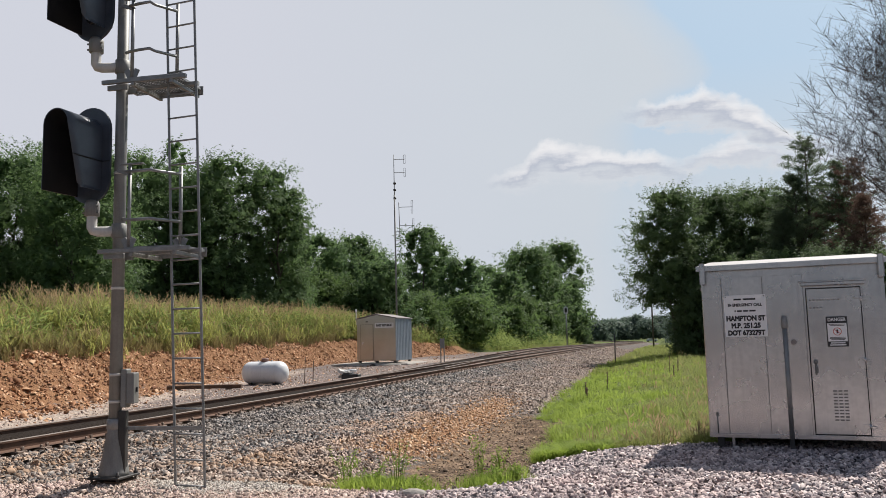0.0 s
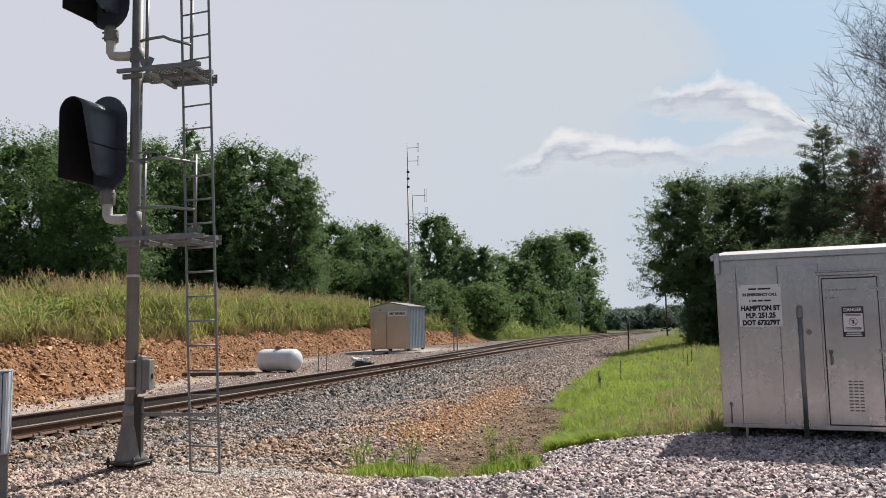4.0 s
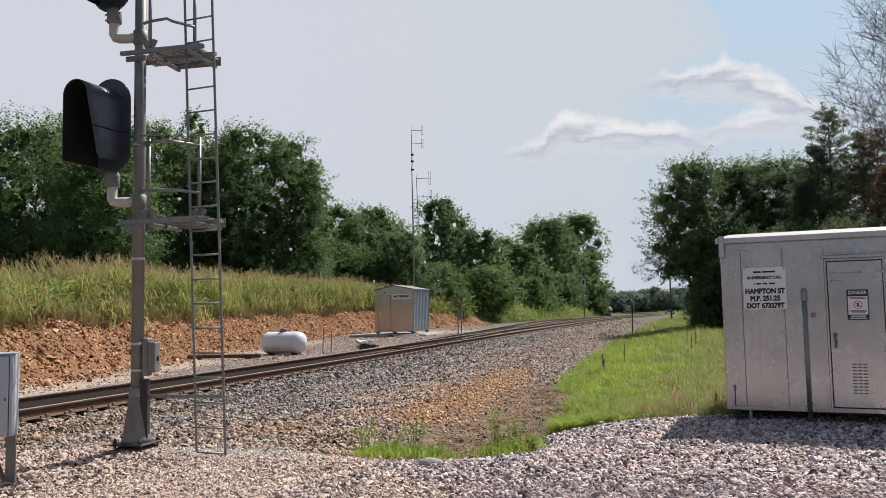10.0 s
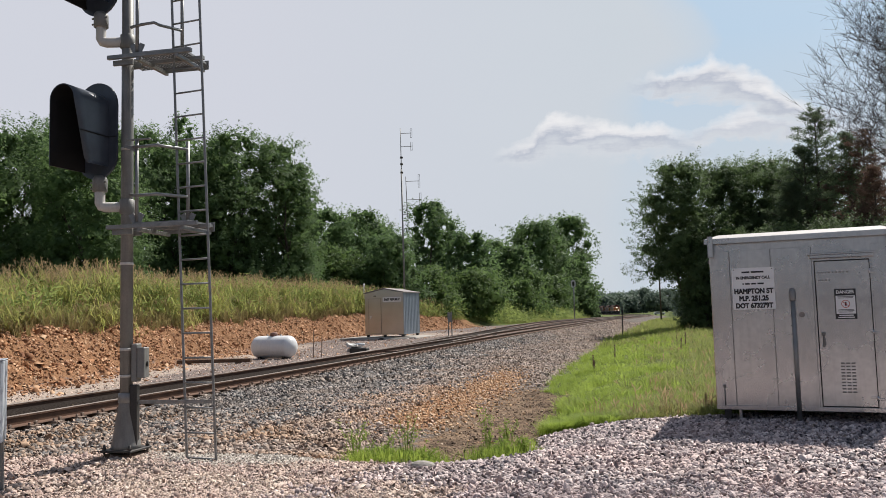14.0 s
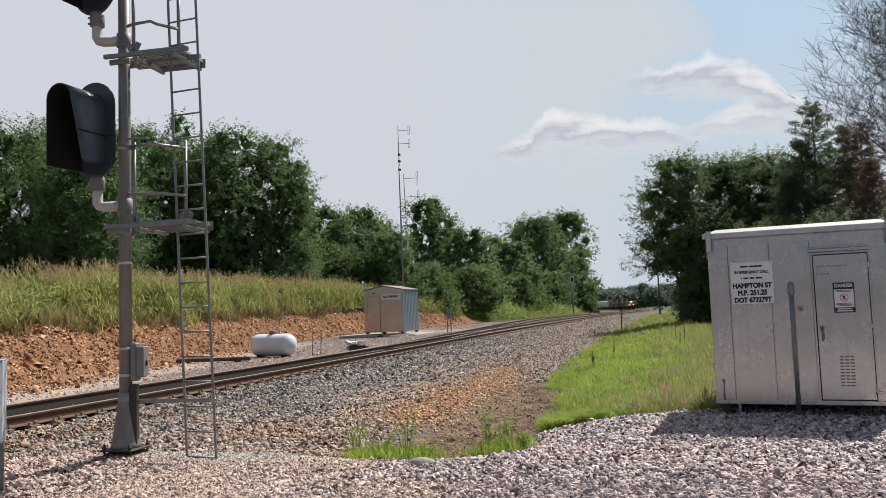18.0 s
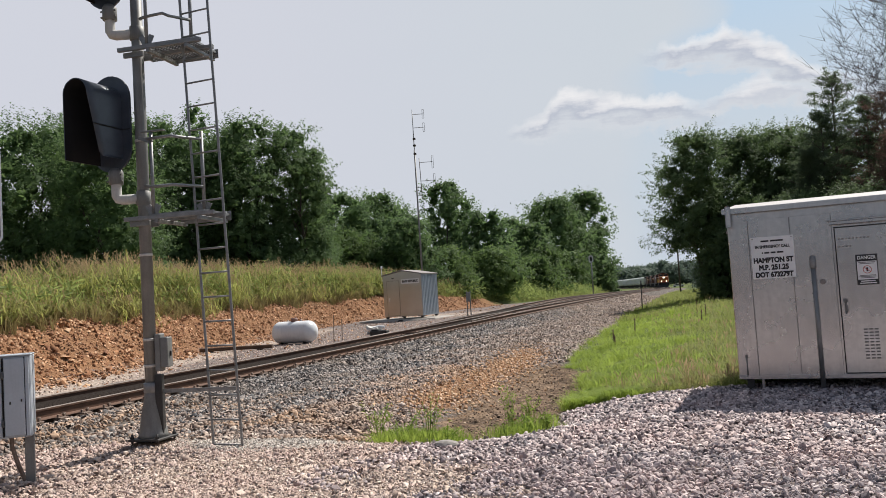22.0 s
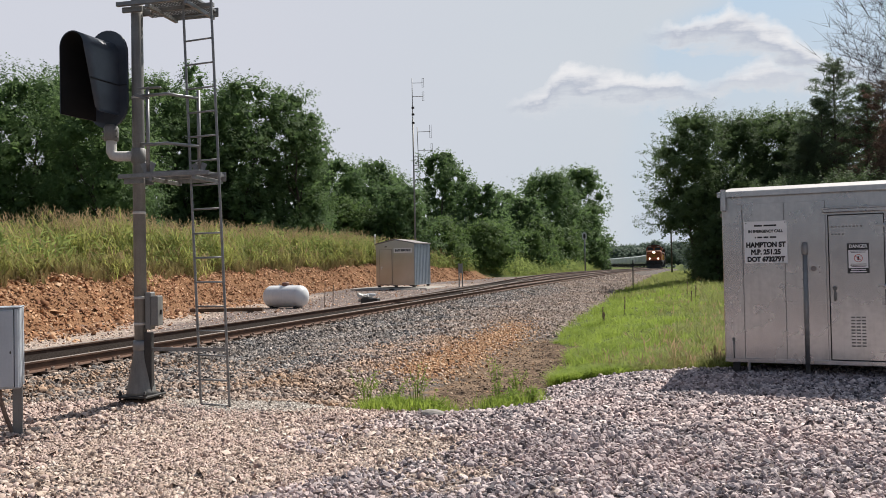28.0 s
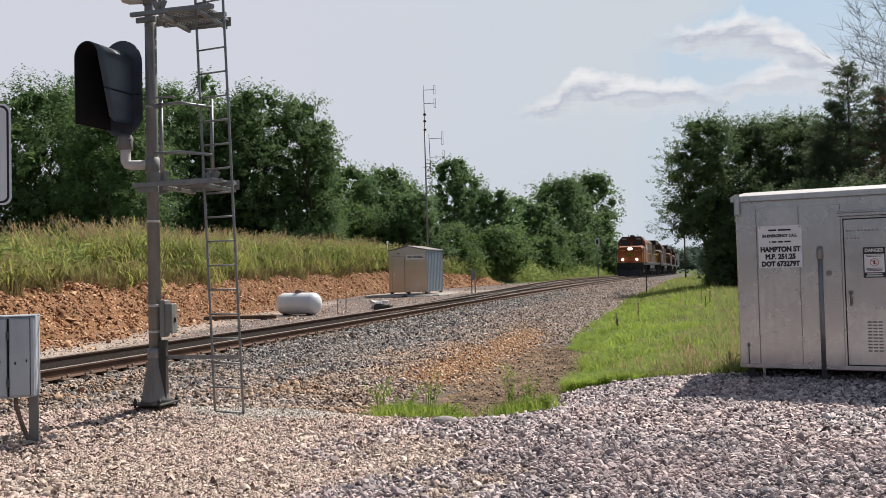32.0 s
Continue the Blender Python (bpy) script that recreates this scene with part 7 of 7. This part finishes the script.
        for s0, mid, e in tips:
            for j in range(12):
                t_ = q.uniform(0.1, 1.05)
                p = s0.lerp(mid, t_ * 2) if t_ < 0.5 else mid.lerp(e, t_ * 2 - 1)
                C.append(np.array(p) + q.normal(0, 0.03, 3))
                v = q.normal(0, 0.6, 3) + [0, 0, 1]
                Nn.append(v / np.linalg.norm(v))
        V, F = leaf_cards(q, np.array(C), np.array(Nn), 0.027, 0.28)
        lv = new("leaves", array_mesh("leaves", V, F, M["weed"]))
        lv.parent = g

    # dock stalks in the verge
    for i, (x, y, h) in enumerate([(-1.25, 27.0, 0.62), (-1.85, 25.5, 0.5), (-1.75, 24.6, 0.4), (0.9, 33.5, 0.8), (1.15, 31.5, 0.7), (0.95, 30.2, 0.55)]):
        g = thing("dock_plant", "tall dark brown dock stalk standing over the grass", "plant", pose(x, y, height(x, y), 0, 2, 0), group="dock stalks in the verge")
        q = np.random.default_rng(70 + i)
        b = bmesh.new()
        tube(b, (0, 0, -0.05), (0, 0, h), 0.010, 0.006, 5)
        part("stalk", b, M["bark"], g)
        zs = q.uniform(0.35 * h, h, 120)
        a_ = q.uniform(0, 6.28, 120)
        C = np.stack([np.cos(a_) * 0.022 * q.uniform(0.2, 1.4, 120), np.sin(a_) * 0.022 * q.uniform(0.2, 1.4, 120), zs], 1)
        Nn = q.normal(0, 1, (120, 3))
        Nn /= np.linalg.norm(Nn, axis=1)[:, None]
        V, F = leaf_cards(q, C, Nn, 0.017, 0.6)
        o = new("seed_spike", array_mesh("seed_spike", V, F, M["rust_leaf"]))
        o.parent = g
    for i, (x, y, h, r, k) in enumerate([(-3.75, 9.75, 0.52, 0.28, 15), (-3.35, 9.65, 0.40, 0.28, 14), (-3.05, 9.72, 0.62, 0.26, 11), (-2.78, 9.55, 0.28, 0.22, 12),
                                         (-2.05, 9.9, 0.66, 0.22, 10), (-1.85, 9.85, 0.30, 0.24, 15), (-1.6, 9.95, 0.26, 0.20, 14), (-2.2, 12.2, 0.35, 0.2, 14)]):
        sprout(x, y, h, r, k, 50 + i)
    n = 5200
    x = -3.22 + rng.normal(0, 0.26, n)
    y = 9.75 + rng.normal(0, 0.24, n)
    tufts("weed_grass", np.stack([x, y], 1)[:210], 0.10 + 0.16 * rng.uniform(0, 1, 210), 30, 0.26, 0.0065, "lawn", 36, "short bright grass at the mouth of the ditch")
    n = 3000
    x = -1.92 + rng.normal(0, 0.17, n)
    y = 9.90 + rng.normal(0, 0.22, n)
    tufts("weed_grass", np.stack([x, y], 1)[:130], 0.10 + 0.16 * rng.uniform(0, 1, 130), 30, 0.26, 0.0065, "lawn", 37, "short bright grass at the foot of the gravel pad")


build_trees()
build_grass()
build_stones()


# ---- train ----
def truck(parent, y, wheels, gauge_half=0.75, r=0.5):
    t = part("truck", (lambda b: ([box(b, (s * 1.02, y, 0.62), (0.14, 1.6 + 1.05 * (wheels - 1), 0.34), 0.04) for s in (-1, 1)], box(b, (0, y, 0.66), (2.0, 0.5, 0.26)), b)[2])(bmesh.new()), M["undergear"], parent)
    for i in range(wheels):
        wy = y + (i - (wheels - 1) / 2) * 1.75
        for s in (-1, 1):
            b = bmesh.new()
            lathe(b, [(r + 0.03, -0.06 * s), (r, -0.03 * s), (r, 0.07 * s), (r * 0.7, 0.07 * s), (r * 0.65, 0.04 * s), (0.12, 0.09 * s)], 20, "X", (s * gauge_half, wy, r))
            part("wheel", b, M["undergear"], t)


def locomotive(lit, label, paint):
    """Road diesel, 22 m; it drives towards its own -y."""
    g = thing("locomotive", label, "locomotive", group="locomotives of the freight train")
    b = bmesh.new()
    box(b, (0, 0.3, 1.45), (2.95, 20.6, 0.30), 0.04)
    part("frame", b, M["locoblack"], g)
    b = bmesh.new()
    sec = [(-1.0, 1.6), (1.0, 1.6), (1.0, 4.05), (0.72, 4.40), (-0.72, 4.40), (-1.0, 4.05)]
    loft(b, [[Vector((x, y, z)) for x, z in sec] for y in (-5.7, 9.8)])
    hood = part("long_hood", b, M["maroon"], g, "sooty orange engine hood with a black roof")
    b = bmesh.new()
    loft(b, [[Vector((x * 1.01, y, z + 0.012)) for x, z in ((1.0, 3.75), (1.0, 4.05), (0.72, 4.40), (-0.72, 4.40), (-1.0, 4.05), (-1.0, 3.75))] for y in (-5.69, 9.79)])
    part("hood_roof", b, M["maroon"], hood)
    for y in (-3.5, -1.0, 1.5, 4.0):
        for s in (-1, 1):
            b = bmesh.new()
            box(b, (s * 1.012, y, 2.6), (0.02, 1.7, 1.3), 0.01)
            part("hood_door", b, M["locoblack"], hood)
    for nm, y, z, size in (("radiator", 7.6, 4.25, (2.9, 3.6, 0.55)), ("exhaust_stack", 0.5, 4.48, (1.1, 1.6, 0.22)), ("dynamic_brake", -3.0, 4.45, (1.3, 2.2, 0.2))):
        b = bmesh.new()
        box(b, (0, y, z), size, 0.06)
        part(nm, b, M["locoblack"], hood)
    # cab
    b = bmesh.new()
    cab = [(-1.52, 1.6), (1.52, 1.6), (1.52, 3.95), (1.05, 4.58), (-1.05, 4.58), (-1.52, 3.95)]
    loft(b, [[Vector((x, y, z)) for x, z in cab] for y in (-8.35, -5.7)])
    cb = part("cab", b, paint, g)
    b = bmesh.new()
    top = [(1.36, 4.16), (1.05, 4.58), (-1.05, 4.58), (-1.36, 4.16), (-1.36, 4.12), (1.36, 4.12)]
    loft(b, [[Vector((x * 1.008, y, z + 0.01)) for x, z in top] for y in (-8.37, -5.68)])
    part("cab_roof", b, M["maroon"], cb)
    for s in (-1, 1):
        b = bmesh.new()
        box(b, (s * 0.70, -8.385, 3.86), (1.05, 0.03, 0.46), 0.02)
        part("windshield", b, M["glass"], cb)
        b = bmesh.new()
        box(b, (s * 1.53, -7.0, 3.35), (0.03, 1.4, 0.62), 0.02)
        part("side_window", b, M["glass"], cb)
        b = bmesh.new()
        box(b, (s * 0.80, -8.40, 4.30), (0.50, 0.06, 0.18), 0.02)
        part("number_board", b, M["lens"], cb)
    b = bmesh.new()
    box(b, (0, -7.2, 4.68), (0.5, 1.1, 0.2), 0.05)
    for x in (-0.5, 0.5):
        tube(b, (x, -6.8, 4.6), (x, -6.8, 4.9), 0.03, seg=6)
    part("roof_gear", b, M["locoblack"], cb)
    # nose
    b = bmesh.new()
    loft(b, [[Vector((-w, y, 1.6)), Vector((w, y, 1.6)), Vector((w, y, h - 0.22)), Vector((w - 0.22, y, h)), Vector((-w + 0.22, y, h)), Vector((-w, y, h - 0.22))] for y, w, h in ((-8.4, 1.50, 3.55), (-9.35, 1.48, 3.48), (-9.75, 1.34, 3.36))])
    nose = part("nose", b, paint, g)
    b = bmesh.new()
    box(b, (0, -9.79, 2.50), (1.0, 0.04, 0.62), 0.2)
    part("nose_emblem", b, M["emblem"], nose)
    b = bmesh.new()
    for s in (-1, 1):
        box(b, (s * 1.475, -9.0, 3.28), (0.06, 0.8, 0.07), 0.01)
        tube(b, (s * 0.55, -9.80, 2.95), (s * 1.20, -9.80, 3.02), 0.03, seg=6)
    part("nose_stripe", b, M["yellow"], nose)
    # lights
    for x in (-0.11, 0.11):
        b = bmesh.new()
        lathe(b, [(0.14, -9.86), (0.14, -9.88), (0.11, -9.89)], 14, "Y", (x, 0, 3.16))
        part("headlight", b, M["lamp"] if lit else M["lens"], g, "bright headlight" if lit else "")
    b = bmesh.new()
    box(b, (0, -9.80, 3.16), (0.62, 0.10, 0.30), 0.03)
    part("headlight_housing", b, M["locoblack"], g)
    for s in (-1, 1):
        b = bmesh.new()
        lathe(b, [(0.13, -10.30), (0.13, -10.36), (0.10, -10.37)], 14, "Y", (s * 0.78, 0, 1.95))
        part("ditch_light", b, M["lamp"] if lit else M["lens"], g, "bright ditch light" if lit else "")
    # pilot, plow, steps, couplers
    b = bmesh.new()
    box(b, (0, -10.2, 1.12), (2.9, 0.16, 0.95), 0.03)
    loft(b, [[Vector((-1.35, -10.28, z0)), Vector((1.35, -10.28, z0)), Vector((1.1, y0, z0)), Vector((0, y0 - 0.15, z0)), Vector((-1.1, y0, z0))] for z0, y0 in ((0.12, -10.85), (0.85, -10.4))])
    part("plow", b, M["locoblack"], g)
    b = bmesh.new()
    box(b, (0, -10.45, 0.98), (0.36, 0.6, 0.34), 0.05)
    part("coupler", b, M["undergear"], g)
    for s in (-1, 1):
        for y in (-9.9, 10.3):
            for k in range(4):
                b = bmesh.new()
                box(b, (s * 1.35, y, 0.45 + 0.32 * k), (0.35, 0.35, 0.04))
                part("step", b, M["locoblack"], g)
    for s in (-1, 1):
        b = bmesh.new()
        tube(b, (s * 1.42, -5.5, 2.65), (s * 1.42, 10.2, 2.65), 0.025, seg=6)
        for i in range(9):
            y = -5.4 + i * 1.94
            tube(b, (s * 1.42, y, 1.6), (s * 1.42, y, 2.65), 0.022, seg=6)
        sweep(b, [(s * 1.38, -10.1, 1.5), (s * 1.38, -10.1, 2.5), (s * 1.30, -9.2, 2.65)], 0.025, 6)
        part("handrail", b, M["yellow"] if lit else M["locoblack"], g)
    b = bmesh.new()
    sec = [(-1.25, 0.55), (1.25, 0.55), (1.45, 0.9), (1.45, 1.35), (-1.45, 1.35), (-1.45, 0.9)]
    loft(b, [[Vector((x, y, z)) for x, z in sec] for y in (-2.6, 3.0)])
    part("fuel_tank", b, M["locoblack"], g)
    truck(g, -6.6, 3)
    truck(g, 6.8, 3)
    return g


def hopper_car():
    g = thing("hopper_car", "pale ribbed covered hopper car on black trucks", "freight car", group="hopper cars of the freight train")
    b = bmesh.new()
    sec = [(-1.55, 1.9), (-1.2, 1.25), (1.2, 1.25), (1.55, 1.9), (1.55, 4.15), (1.2, 4.55), (-1.2, 4.55), (-1.55, 4.15)]
    loft(b, [[Vector((x, y, z if y not in (-8.2, 8.2) else max(z, 1.9))) for x, z in sec] for y in (-8.2, -6.4, 6.4, 8.2)])
    part("body", b, M["hopper"], g)
    for i in range(13):
        y = -7.8 + i * 1.3
        for s in (-1, 1):
            b = bmesh.new()
            box(b, (s * 1.585, y, 3.0), (0.07, 0.10, 2.25), 0.01)
            part("rib", b, M["hopper"], g)
    b = bmesh.new()
    box(b, (0, 0, 4.60), (0.8, 15.2, 0.10), 0.03)
    part("hatch_cover", b, M["hopper"], g)
    for y in (-4.4, 0.0, 4.4):
        b = bmesh.new()
        loft(b, [[Vector((-w, y - d, z)), Vector((w, y - d, z)), Vector((w, y + d, z)), Vector((-w, y + d, z))] for z, w, d in ((0.4, 0.4, 0.45), (1.3, 1.2, 1.7))])
        part("outlet", b, M["undergear"], g)
    for s in (-1, 1):
        b = bmesh.new()
        box(b, (0, s * 8.1, 1.15), (2.9, 0.5, 0.35), 0.03)
        sill = part("end_sill", b, M["undergear"], g)
        b = bmesh.new()
        box(b, (0, s * 8.6, 0.95), (0.3, 0.7, 0.25), 0.04)
        part("coupler", b, M["undergear"], sill)
    truck(g, -6.9, 2, r=0.46)
    truck(g, 6.9, 2, r=0.46)
    return g


SPEED, NOSE_END = 17.3, 92.0


def line_points():
    """Arc length along the main line against y."""
    ys = np.arange(0.0, 1400.0, 1.0)
    xs = TRACK_X(ys)
    s = np.concatenate([[0], np.cumsum(np.hypot(np.diff(xs), np.diff(ys)))])
    return ys, s


LINE_Y, LINE_S = line_points()


def on_line(s):
    y = float(np.interp(s, LINE_S, LINE_Y))
    dx = float(TRACK_X(y + 6) - TRACK_X(y - 6)) / 12
    return pose(float(TRACK_X(y)), y, float(TRACK_Z(y)), 0, 0, -math.degrees(math.atan(dx)))


VEHICLES = []


def build_train():
    lead = locomotive(True, "orange and black lead locomotive with bright headlights", M["orange"])
    second = locomotive(False, "sooty orange and black trailing locomotive, lights off", M["maroon"])
    VEHICLES.append((lead, 10.8))
    at = 10.8 + 22.4
    VEHICLES.append((second, at))
    for _ in range(2):
        at += 22.4
        VEHICLES.append((copy_thing(second, Matrix()), at))
    at += 20.6
    car = hopper_car()
    VEHICLES.append((car, at))
    for _ in range(15):
        at += 18.2
        VEHICLES.append((copy_thing(car, Matrix()), at))


build_train()


def motions():
    s_end = float(np.interp(NOSE_END, LINE_Y, LINE_S))
    for ob, off in VEHICLES:
        walk(ob, [(t, on_line(s_end + off + SPEED * (32.0 - t))) for t in (0, 2, 4, 6, 8, 10, 12, 14, 16, 18, 20, 22, 24, 26, 28, 30, 32)])


motions()
